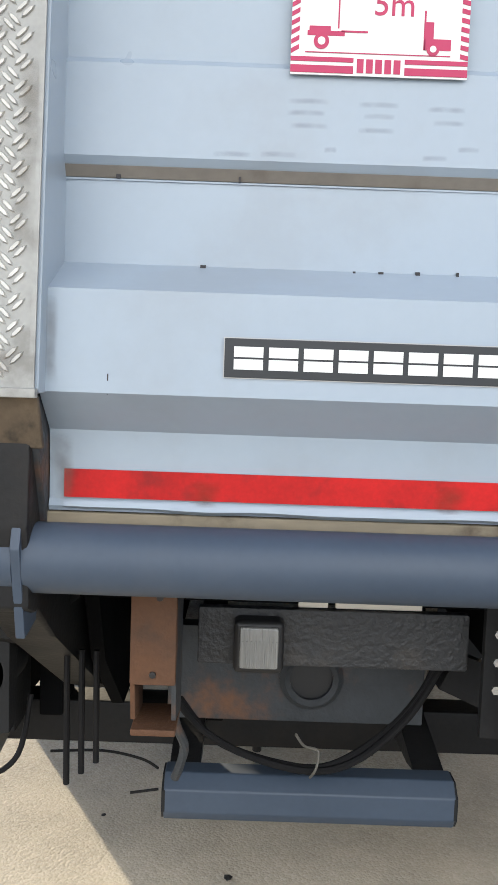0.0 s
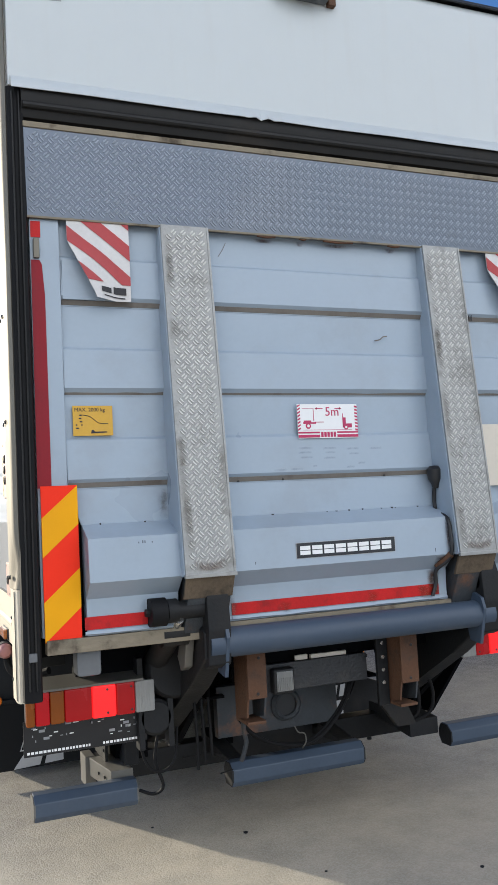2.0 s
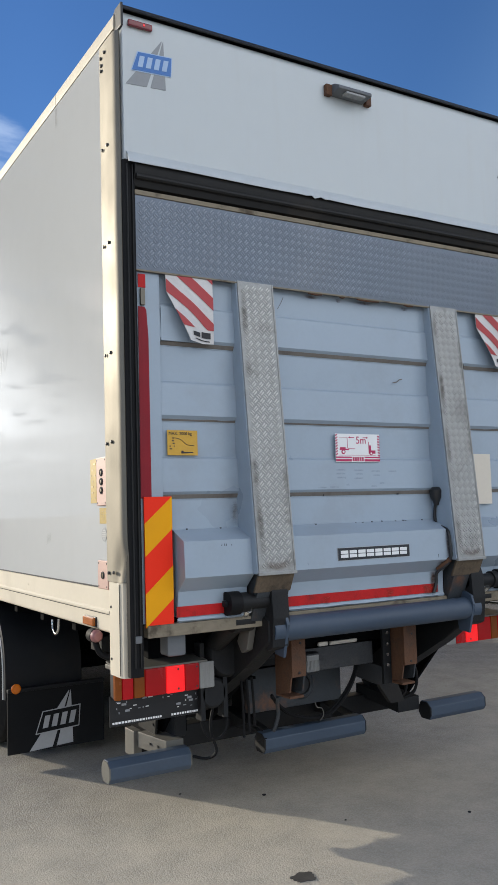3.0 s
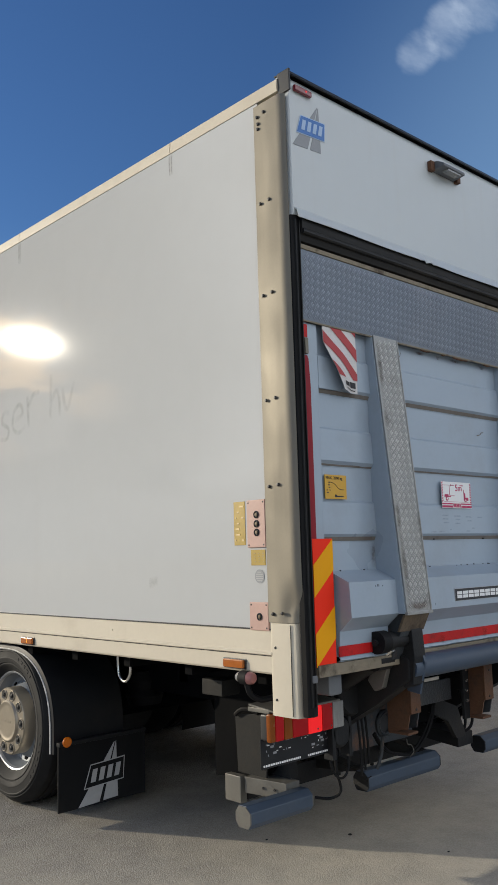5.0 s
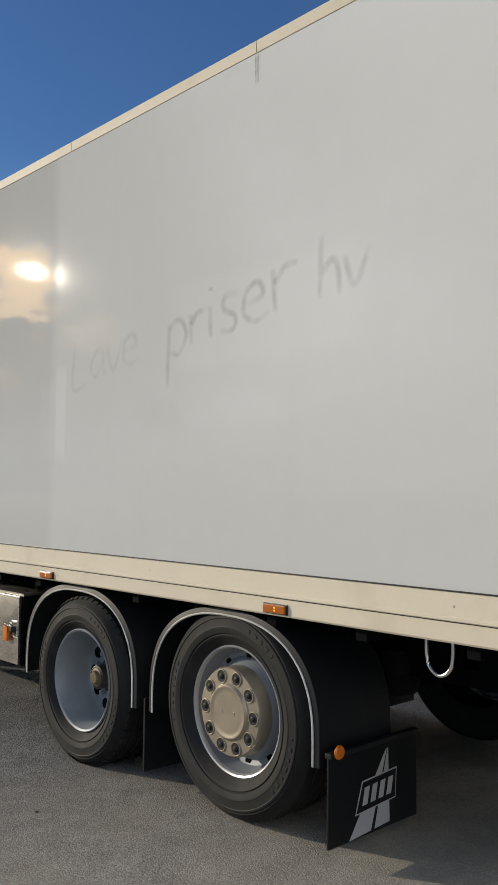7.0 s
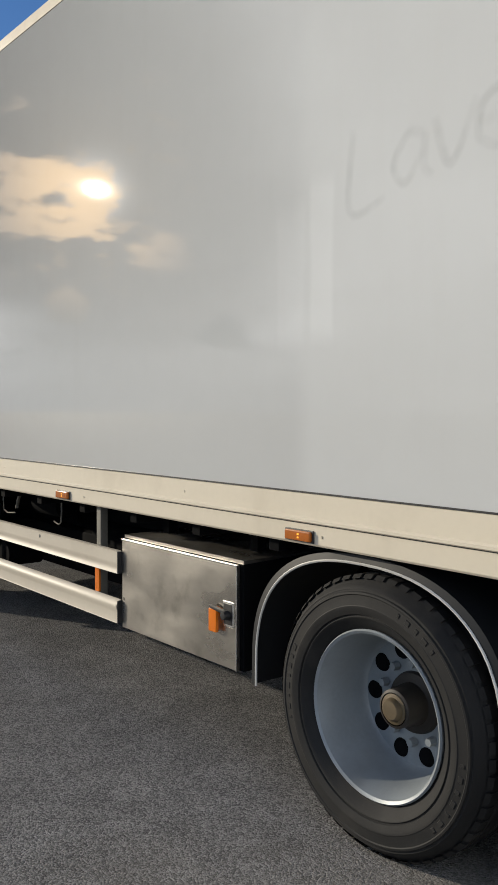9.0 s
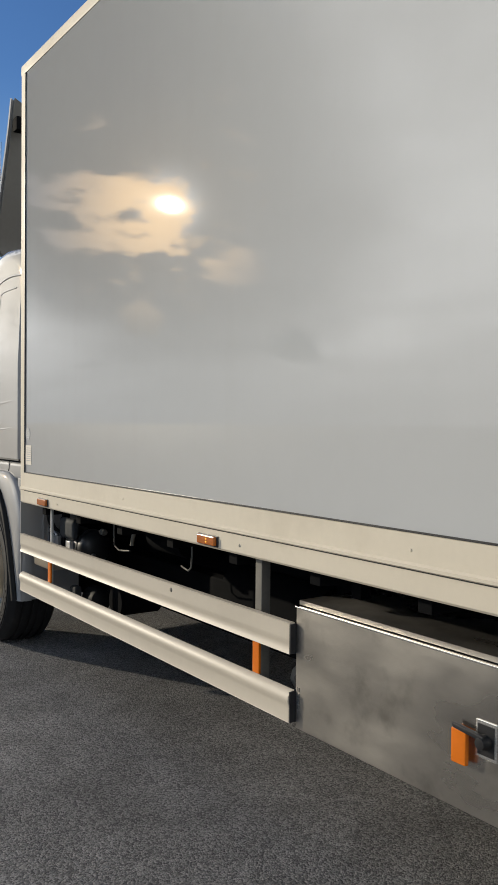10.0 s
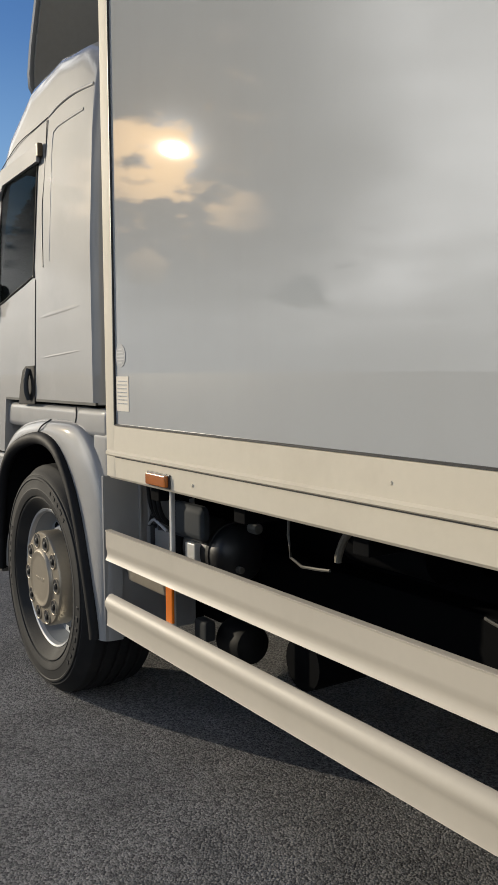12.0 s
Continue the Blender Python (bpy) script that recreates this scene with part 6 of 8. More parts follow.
    cable([(-0.30, 1.86, 0.383), (-0.24, 1.87, 0.388)], 0.003)
    cable([(0.72, 1.95, 0.70), (0.74, 1.93, 0.58), (0.73, 1.93, 0.48), (0.68, 1.95, 0.45)], 0.009)
    cable([(0.78, 1.95, 0.70), (0.82, 1.93, 0.58), (0.80, 1.93, 0.48), (0.72, 1.95, 0.44)], 0.009)
    for x in (-0.425, -0.395, -0.365):
        P("hanging_rod", hose([(x, 1.79, 0.72), (x + 0.003, 1.78, 0.58), (x + 0.004, 1.78, 0.44 + (x + 0.425) * 0.8)], 0.0065, 8), "rubber", label="thin hanging rod")
    P("drop_link", hose([(-0.21, 1.80, 0.60), (-0.20, 1.82, 0.55), (-0.185, 1.84, 0.50), (-0.195, 1.85, 0.45), (-0.205, 1.86, 0.42)], 0.010, 8), "rusty_beam", label="grimy bent drop link")
    P("motor", lathe([(0, 0), (0.06, 0), (0.072, 0.012), (0.075, 0.14), (0.06, 0.16)], (-0.60, 1.74, 0.68), 24, "y"), "steel_dark", label="dark round pump motor")
    for x in (-0.66, -0.54):
        P("motor_bracket", box(x - 0.012, x + 0.012, 1.74, 1.80, 0.56, 0.92, 0.003), "steel_dark")
    # gear on both sides of the cross tube's end
    P("pump_cover", lathe([(0, 0), (0.10, 0), (0.115, 0.02), (0.12, 0.12), (0.1, 0.2)], (-0.52, 1.72, 0.86), 24, "y"), "steel_dark")
    # plug and lead on the platform's edge
    q = P("control_plug", lathe([(0, -0.05), (0.012, -0.05), (0.018, -0.03), (0.030, -0.01), (0.034, 0.03), (0.02, 0.045), (0, 0.048)], (0.594, 1.458, 1.585), 18, "z"), "black", label="black rubber plug with a lead")
    P("lead", hose([(0.594, 1.465, 1.55), (0.597, 1.478, 1.48), (0.596, 1.462, 1.435), (0.592, 1.385, 1.405), (0.592, 1.370, 1.34), (0.590, 1.366, 1.275), (0.578, 1.385, 1.232), (0.548, 1.428, 1.19), (0.550, 1.438, 1.14), (0.532, 1.442, 1.085)], 0.0085), "black", q)
    P("grease_stain", hose([(0.555, 1.432, 1.205), (0.572, 1.40, 1.232), (0.590, 1.372, 1.258)], 0.014, 8), "rust", q, "brown grease on the lead")

    # runs of rust and grime on the platform, the corner post and the feet
    def run(mm, pts, widths, strength, away=(0, -1, 0), flat=(1, 0, 0)):
        bm = bmesh.new()
        path = smooth_path(pts, 6)
        film_strip(bm, path, lambda d: Vector(flat), widths, strength, 0.0022, Vector(away))
        P("stain", bm, mm, None, "brown run of rust and grime", 0)

    def face_y(z):
        for (ya, za), (yb, zb) in zip(RIB, RIB[1:]):
            if zb <= z <= za:
                return ya + (yb - ya) * (za - z) / max(za - zb, 1e-6)
        return RIB[-1][0]

    # glue marks left by an old sticker
    for x0, x1, z in ((-0.03, 0.035, 1.722), (-0.03, 0.03, 1.704), (-0.025, 0.035, 1.684), (0.082, 0.145, 1.720), (0.09, 0.14, 1.702), (0.082, 0.14, 1.680), (0.19, 0.25, 1.716), (0.20, 0.25, 1.695),
                      (0.30, 0.36, 1.715), (-0.145, -0.085, 1.636), (-0.07, -0.013, 1.638), (0.03, 0.05, 1.648), (0.185, 0.225, 1.640), (0.24, 0.275, 1.655)):
        y = face_y(z) + 0.0012
        run("glue_film", [Vector((x0, y, z)), Vector(((x0 + x1) / 2, y, z + 0.001)), Vector((x1, y, z))], (0.005, 0.005), 0.5, flat=(0, 0, 1))

    rng = random.Random(31)
    for y in (2.300, 2.318, 3.962, 3.978):
        run("grime_film", [(XL, y, 3.682), (XL, y + 0.002, 3.62), (XL, y - 0.002, 3.53 + 0.03 * (y < 3))], (0.010, 0.006), 0.7, (-1, 0, 0), (0, 1, 0))
    run("grime_film", [(XL, 2.47, 1.43), (XL, 2.51, 1.42), (XL, 2.55, 1.41)], (0.03, 0.03), 0.25, (-1, 0, 0), (0, 0, 1))
    # low, round the lead's end and along the foot
    for x, za, zb, w, st, mm in ((0.575, 1.255, 1.20, 0.05, 0.9, "rust_film"), (0.55, 1.194, 1.085, 0.035, 0.9, "rust_film"), (0.50, 1.13, 1.078, 0.04, 0.5, "rust_film"), (0.593, 1.40, 1.27, 0.018, 0.8, "rust_film"),
                                 (-0.365, 1.19, 1.08, 0.022, 0.55, "grime_film"), (-0.372, 1.40, 1.27, 0.014, 0.5, "grime_film"), (-0.60, 1.57, 1.47, 0.03, 0.45, "grime_film"), (-0.60, 1.585, 1.50, 0.016, 0.5, "grime_film"),
                                 (0.25, 1.125, 1.08, 0.03, 0.4, "rust_film"), (-0.14, 1.12, 1.078, 0.03, 0.35, "rust_film")):
        run(mm, [(x + 0.004 * rng.uniform(-1, 1), face_y(z) - (0.004 if z < 1.135 else 0), z) for z in (za, za * 0.66 + zb * 0.34, za * 0.33 + zb * 0.67, zb)], (w, w * 0.7), st)
    # under the tread band
    for x, w, ln in ((-0.13, 0.05, 0.016), (0.035, 0.02, 0.02), (0.20, 0.07, 0.014), (0.47, 0.03, 0.02)):
        run("rust_film", [(x, face_y(z), z) for z in (2.586, 2.586 - ln * 0.5, 2.586 - ln)], (w, w * 0.6), 0.7)
    # grime along both edges of the tread strips
    for x0, x1 in ((-0.578, -0.385), (0.610, 0.800)):
        for k in range(9):
            z = rng.uniform(1.32, 2.5)
            ln, x = rng.uniform(0.06, 0.2), rng.choice((x0 + 0.02, x1 - 0.02)) + rng.uniform(-0.006, 0.006)
            run("grime_film", [(x, strip_y(q) - 0.004, q) for q in (z + ln / 2, z, z - ln / 2)], (0.016, 0.02), rng.uniform(0.35, 0.7))
        run("rust_film", [(x0 + 0.03, strip_y(1.30) - 0.004, 1.30), ((x0 + x1) / 2, strip_y(1.285) - 0.004, 1.285), (x1 - 0.03, strip_y(1.30) - 0.004, 1.30)], (0.02, 0.02), 0.5, flat=(0, 0, 1))



build_lift_works()


def tail_lamp(xs, z0, z1, y, mirror):
    """Lamp cluster: segments from the outer end to the inner end."""
    segs = [(0.00, 0.035, "lamp_deep_amber"), (0.035, 0.09, "lamp_red"), (0.09, 0.145, "lamp_deep_amber"), (0.145, 0.25, "lamp_glow"), (0.25, 0.345, "lamp_lit"), (0.345, 0.42, "lamp_glow"), (0.42, 0.50, "lamp_white")]
    x0, x1 = xs
    c = P("tail_lamp", box(x0 + 0.002, x1 - 0.002, y + 0.02, y + 0.07, z0 + 0.004, z1 - 0.004, 0.01), "black", label="long tail lamp cluster, brake light glowing red")
    for a, b, mm in segs:
        xa, xb = (x0 + a, x0 + b) if not mirror else (x1 - b, x1 - a)
        P("lens", box(xa + 0.0006, xb - 0.0006, y, y + 0.03, z0, z1, 0.008), mm, c)
    for k in (0.31, 0.405):
        for zz in (z0 + 0.018, z1 - 0.018):
            xx = x0 + k if not mirror else x1 - k
            P("screw", lathe([(0, -0.002), (0.005, -0.001), (0.006, 0.002)], (xx, y + 0.001, zz), 8, "y"), "black", c)
    P("lamp_shelf", prism([(y - 0.02, z1 + 0.012), (y + 0.16, z1 + 0.03), (y + 0.16, z1 + 0.022), (y - 0.02, z1 + 0.004)], "x", x0 + 0.02, x1 - 0.03), "galv", c, "pale metal shelf over the lamp")


tail_lamp((-1.108, -0.628), 0.714, 0.838, 1.715, False)
tail_lamp((0.835, 1.345), 0.755, 0.885, 1.70, True)


def build_rear_boards():
    y = 1.775
    s = P("dealer_board", box(-1.112, -0.632, y, y + 0.008, 0.592, 0.725, 0.002), "sign_black", label="black board with a row of white print")
    rng = random.Random(5)
    for a, b, c, d in bar_rows(-1.10, -0.86, 0.600, 0.612, 1, rng, 0.75) + bar_rows(-0.81, -0.64, 0.600, 0.612, 1, rng, 0.75):
        P("print_bar", plate(rect(a, b, c, d), "y", y - 0.0015, 0.0015), "white", s)
    for k in range(34):
        x, z = rng.uniform(-1.09, -0.65), rng.uniform(0.63, 0.712)
        w, h = rng.choice(((0.010, 0.003), (0.004, 0.008), (0.016, 0.004), (0.022, 0.010)))
        P("print_bar", plate(rect(x, x + w, z, z + h), "y", y - 0.0015, 0.0015), "logo_grey" if k % 3 else "white", s)
    # lamp bracket plate and box at the outer side
    lp = P("beam_plate", prism([(2.375, 0.705), (2.362, 0.425), (2.15, 0.418), (2.145, 0.492), (2.115, 0.52), (2.11, 0.565), (2.075, 0.594), (2.095, 0.655), (2.125, 0.72), (2.20, 0.732), (2.33, 0.72)], "x", -0.726, -0.714, 0.002), "grimy_grey", label="grimy grey bracket plate above the cross beam")
    P("plate_stub", rod((-0.74, 2.118, 0.545), (-0.70, 2.118, 0.545), 0.020, 10), "steel_dark", lp)
    P("bolt", lathe([(0, -0.006), (0.007, -0.006), (0.007, 0)], (-0.726, 2.17, 0.47), 6), "black", lp)
    P("wire_bundle", hose([(-0.735, 2.36, 0.715), (-0.74, 2.31, 0.745), (-0.73, 2.25, 0.75), (-0.72, 2.20, 0.735)], 0.012, 8), "rubber", lp)
    P("lamp_bracket_top", box(-1.09, -0.95, 1.74, 1.88, 0.835, 0.855, 0.003), "galv")
    P("junction_box", box(-1.0, -0.88, 2.16, 2.315, 0.857, 0.935, 0.006), "grimy_grey", label="grey junction box")
    # rubber-armed position lamp
    a = P("position_lamp", rod((-1.17, 1.776, 1.0), (-1.17, 1.824, 1.0), 0.031, 20), "rubber", label="round position lamp on a rubber arm")
    P("lens", lathe([(0, -0.034), (0.018, -0.03), (0.026, -0.02), (0.029, 0)], (-1.17, 1.776, 1.0), 18, "y"), "lens_faded", a)
    P("lens", lathe([(0, 0.03), (0.02, 0.026), (0.029, 0)], (-1.17, 1.824, 1.0), 18, "y"), "lamp_white", a)
    P("rubber_arm", hose([(-1.165, 1.80, 0.975), (-1.15, 1.79, 0.925), (-1.11, 1.77, 0.90), (-1.06, 1.74, 0.905), (-1.02, 1.70, 0.92)], 0.014, 10), "rubber", a)
    P("buffer", prism([(-0.95, 1.01), (-0.862, 1.01), (-0.862, 0.925), (-0.87, 0.918), (-0.94, 0.918), (-0.95, 0.925)], "y", 1.50, 1.58, 0.006), "grey_box", label="worn rubber buffer")


build_rear_boards()


def build_side_fittings():
    x = XL
    for y0, y1, z0, z1, mm, lab in ((1.800, 1.876, 1.590, 1.791, "ochre", "faded yellow instruction sticker"), (1.672, 1.765, 1.497, 1.567, "ochre", "small yellow sticker")):
        s = P("sticker", box(x - 0.002, x + 0.001, y0, y1, z0, z1), mm, label=lab)
        rng = random.Random(int(z0 * 1000))
        for a, b, c, d in bar_rows(y0 + 0.008, y1 - 0.008, z0 + 0.01, z1 - 0.01, 7 if z1 - z0 > 0.1 else 4, rng, 0.3)[::2]:
            P("print_bar", plate(rect(a, b, c, d), "x", x - 0.0032, 0.0012), "brass", s)
    for y0, y1, z0, z1, holes in ((1.660, 1.780, 1.577, 1.793, (1.725, 1.684, 1.645)), (1.656, 1.777, 1.209, 1.334, (1.270,))):
        c = P("control_cover", box(x - 0.010, x + 0.001, y0, y1, z0, z1, 0.004), "pink", label="faded pink control cover plate with push buttons")
        for z in holes:
            ym = (y0 + y1) / 2 - 0.005
            P("button", lathe([(0.017, 0), (0.017, -0.004), (0.014, -0.006), (0.012, -0.002), (0, -0.002)], (x - 0.009, ym, z), 18), "black", c)
            P("button_cap", lathe([(0, -0.005), (0.008, -0.004), (0.009, -0.001)], (x - 0.010, ym, z), 12), "hub_brown", c)
        for yy in (y0 + 0.012, y1 - 0.012):
            for z in (z0 + 0.012, z1 - 0.012):
                P("screw", lathe([(0, -0.002), (0.004, -0.001), (0.0045, 0.001)], (x - 0.010, yy, z), 8), "black", c)
    for y, z, r in ((1.713, 1.448, 0.031), (9.855, 1.455, 0.039)):
        o = P("round_mark", lathe([(r, 0), (r, -0.0012), (0, -0.0014)], (x - 0.0005, y, z), 28), "logo_grey", label="round grey approval mark")
        for k in range(5):
            w = r * (0.45, 0.7, 0.75, 0.7, 0.4)[k]
            P("print_bar", plate(rect(y - w, y + w, z + r * (-0.66 + 0.3 * k), z + r * (-0.55 + 0.3 * k)), "x", x - 0.0026, 0.0008), "dusty_grey", o)
    s = P("paper_label", box(x - 0.002, x + 0.001, 9.795, 9.892, 1.265, 1.385), "paper", label="weathered paper label")
    for a, b, c, d in bar_rows(9.805, 9.882, 1.285, 1.375, 7, random.Random(8), 0.3):
        P("print_bar", plate(rect(a, b, c, d), "x", x - 0.0032, 0.0012), "dusty_grey", s)
    # words rubbed into the dust with a finger, climbing towards the rear
    glyph = {"L": [[(0.05, 1.0), (0.0, 0.0), (0.55, 0.08)]],
             "a": [[(0.5, 0.5), (0.25, 0.6), (0.02, 0.25), (0.2, 0.0), (0.45, 0.35)], [(0.5, 0.55), (0.48, 0.15), (0.62, 0.0)]],
             "v": [[(0.0, 0.6), (0.22, 0.0), (0.55, 0.68)]],
             "e": [[(0.05, 0.28), (0.45, 0.4), (0.35, 0.62), (0.1, 0.5), (0.05, 0.15), (0.3, 0.0), (0.6, 0.12)]],
             "p": [[(0.05, 0.62), (0.02, -0.45)], [(0.04, 0.5), (0.3, 0.66), (0.48, 0.4), (0.3, 0.1), (0.05, 0.15)]],
             "r": [[(0.0, 0.62), (0.05, 0.0)], [(0.04, 0.38), (0.2, 0.6), (0.45, 0.62)]],
             "i": [[(0.05, 0.6), (0.08, 0.0)], [(0.06, 0.85), (0.07, 0.92)]],
             "s": [[(0.42, 0.6), (0.15, 0.62), (0.08, 0.42), (0.36, 0.25), (0.3, 0.04), (0.0, 0.05)]],
             "h": [[(0.03, 1.05), (0.0, 0.0)], [(0.02, 0.35), (0.25, 0.62), (0.38, 0.4), (0.4, 0.0)]]}
    w = None
    for ch, y, z, s in (("L", 5.56, 2.19, 0.28), ("a", 5.37, 2.24, 0.26), ("v", 5.20, 2.26, 0.27), ("e", 5.05, 2.28, 0.27), ("p", 4.64, 2.26, 0.32), ("r", 4.45, 2.32, 0.27), ("i", 4.31, 2.34, 0.28),
                        ("s", 4.22, 2.35, 0.30), ("e", 4.06, 2.38, 0.30), ("r", 3.85, 2.40, 0.34), ("h", 3.56, 2.42, 0.27), ("v", 3.42, 2.45, 0.24)):
        bm = bmesh.new()
        for stroke in glyph[ch]:
            path = smooth_path([(x, y - u * s * 1.05, z + v * s) for u, v in stroke], 6)
            deep = 0.0005 + 0.0006 * glyph[ch].index(stroke)
            film_strip(bm, path, lambda d: Vector((0, d.z, -d.y)), (0.024, 0.019), 0.34 if y > 4.9 else (0.75 if y > 3.7 else 0.6), deep, Vector((-1, 0, 0)))
        o = P("dust_letter", bm, "dust", w, "" if w else "words rubbed into the dust by finger", 0)
        w = w or o


build_side_fittings()

# ---- wheels ----
TYRE = [(0.300, 0.010), (0.318, -0.004), (0.338, -0.014), (0.346, -0.0175), (0.350, -0.0180), (0.353, -0.0160), (0.357, -0.0160), (0.360, -0.0195), (0.380, -0.0232), (0.390, -0.0236), (0.394, -0.0222), (0.428, -0.0212), (0.432, -0.0230), (0.439, -0.0222), (0.442, -0.0188), (0.446, -0.0184), (0.450, -0.0186), (0.456, -0.0158), (0.463, -0.0105), (0.478, 0.002), (0.488, 0.012), (0.491, 0.02),
        (0.494, 0.055), (0.484, 0.060), (0.484, 0.070), (0.496, 0.075), (0.498, 0.115), (0.486, 0.120), (0.486, 0.132), (0.498, 0.137), (0.498, 0.165), (0.486, 0.170), (0.486, 0.182), (0.498, 0.187), (0.496, 0.225),
        (0.484, 0.230), (0.484, 0.240), (0.494, 0.245), (0.488, 0.29), (0.458, 0.315), (0.385, 0.325), (0.300, 0.29)]


# the tyre bulges past the rim
TYRE = [(r, x * 1.75 if x < 0 else x) for r, x in TYRE]


def wheel_model(kind):
    """One wheel, its outer side at local -x, its axis at the origin."""
    w = new("wheel")
    tyre = part("tyre", lathe(TYRE, n=96), M["tyre"], w, "dusty black truck tyre", smooth=30)
    # shoulder lugs
    me_v, me_f = [], []
    for k in range(56):
        a = 2 * math.pi * k / 56
        for r0, r1, x0, x1 in ((0.484, 0.4975, 0.004, 0.048), (0.484, 0.4975, 0.250, 0.30)):
            c0, c1 = a, a + 2 * math.pi / 56 * 0.72
            b = len(me_v)
            for rr, xx0, xx1 in ((r0, x0 - 0.01 if x0 < 0.1 else x0, x1 if x0 < 0.1 else x1 + 0.01), (r1, x0 + 0.006, x1 - 0.004)):
                for c in (c0, c1):
                    for xx in (xx0, xx1):
                        me_v.append((xx, rr * math.cos(c), rr * math.sin(c)))
            me_f += [(b + 4, b + 5, b + 7, b + 6), (b, b + 1, b + 5, b + 4), (b + 2, b + 6, b + 7, b + 3), (b, b + 4, b + 6, b + 2), (b + 1, b + 3, b + 7, b + 5)]
    me = bpy.data.meshes.new("lugs")
    me.from_pydata(me_v, [], me_f)
    me.materials.append(M["tyre"])
    lug = new("shoulder_tread", me)
    lug.parent = tyre
    lug["kind"] = "stuff"
    if kind == "flat":
        bpy.data.objects.remove(lug)
    # raised plain bars where the sidewall carries print
    bm = None
    for a0, a1, n in ((95, 140, 7), (255, 300, 8), (20, 50, 5)):
        for k in range(n):
            a = radians(a0 + (a1 - a0) * k / n)
            hw = (0.006, 0.011, 0.008, 0.013)[k % 4]
            own = box(-0.0405, -0.032, -hw, hw, 0.401, 0.420, 0.002, 1)
            bmesh.ops.rotate(own, verts=own.verts, cent=(0, 0, 0), matrix=Matrix.Rotation(a, 3, "X"))
            bm = merge(bm, own)
    rb = part("raised_print", bm, M["tyre"], tyre)
    rb["kind"] = "stuff"
    if kind == "flat":
        rim = part("rim", lathe([(0.284, 0.026), (0.276, 0.06), (0.262, 0.095), (0.240, 0.105), (0.222, 0.08), (0.205, 0.055), (0, 0.05)], n=72), M["rim"], w, "dark grey steel rim")
        part("rim_flange", lathe([(0.300, 0.030), (0.304, 0.013), (0.299, 0.006), (0.291, 0.010), (0.285, 0.022), (0.284, 0.030)], n=72), M["rim_flange"], rim, "bright rim flange")
        for k in range(10):
            a = 2 * math.pi * (k + 0.5) / 10
            part("hand_hole", lathe([(0, -0.002), (0.017, -0.002), (0.020, 0.004)], (0.100, 0.248 * math.cos(a), 0.248 * math.sin(a)), 12), M["dark"], rim)
        hub = part("hub_cover", lathe([(0.205, 0.06), (0.205, -0.018), (0.198, -0.028), (0.130, -0.031), (0.126, -0.038), (0.119, -0.044), (0.112, -0.0445), (0.106, -0.041), (0.09, -0.040), (0, -0.042)], n=64), M["hub"], w, "bronze-grey hub cover with ten nuts")
        for k in range(10):
            a = 2 * math.pi * k / 10
            y, z = 0.165 * math.cos(a), 0.165 * math.sin(a)
            part("nut_pocket", lathe([(0.0335, -0.028), (0.0325, -0.0345), (0.0300, -0.0350), (0.0285, -0.0340), (0.0275, -0.0322)], (0, y, z), 20), M["hub"], hub, "raised rim of the nut pocket")
            part("pocket_floor", lathe([(0.0283, -0.0325), (0, -0.0318)], (0, y, z), 18), M["black"], hub)
            part("wheel_nut", lathe([(0, -0.040), (0.008, -0.040), (0.0135, -0.037), (0.014, -0.031)], (0, y, z), 6), M["steel_dark"], hub)
        for k in range(5):
            part("print_bar", box(-0.0425, -0.039, -0.05 + k * 0.021, -0.036 + k * 0.021, -0.008, 0.008, 0.001, 1), M["hub"], hub)
    else:
        prof = [(0.300, 0.012), (0.304, -0.004), (0.298, -0.010), (0.288, -0.003), (0.280, 0.02), (0.274, 0.045), (0.268, 0.065), (0.262, 0.11), (0.256, 0.155), (0.250, 0.19), (0.243, 0.207), (0.235, 0.215), (0.19, 0.212), (0.155, 0.218), (0.14, 0.222), (0, 0.222)]
        rim = part("rim", lathe(prof, n=72), M["rim_dish"], w, "deep-dished blue-grey steel rim")
        for k in range(10):
            a = 2 * math.pi * k / 10
            part("hand_hole", lathe([(0, -0.003), (0.032, -0.003), (0.036, 0.004)], (0.2115, 0.195 * math.cos(a), 0.195 * math.sin(a)), 16), M["dark"], rim)
        for k in range(10):
            a = 2 * math.pi * (k + 0.5) / 10
            part("wheel_nut", lathe([(0, -0.03), (0.015, -0.03), (0.017, 0)], (0.218, 0.146 * math.cos(a), 0.146 * math.sin(a)), 6), M["rim_dish"], rim)
        hub = part("hub", lathe([(0.115, 0.222), (0.11, 0.205), (0.078, 0.198), (0.070, 0.105), (0.06, 0.100)], n=36), M["hub_dark"], w, "dark drive hub")
        part("hub_cap", lathe([(0.056, 0.101), (0.043, 0.098), (0.040, 0.086), (0.034, 0.079), (0, 0.077)], n=28), M["hub_brown"], hub, "dull brown hub cap")
    w.parent = truck
    return w


placed = []


def place_wheel(model, x, y, z, side, k):
    m = pose(x - truck.location.x, y - truck.location.y, z, 0, 0, 0 if side < 0 else 180) @ Matrix.Diagonal((1.0, k, k, 1.0))
    if model.name not in placed:
        placed.append(model.name)
        model.matrix_basis = m
        return model
    return copy_thing(model, m)


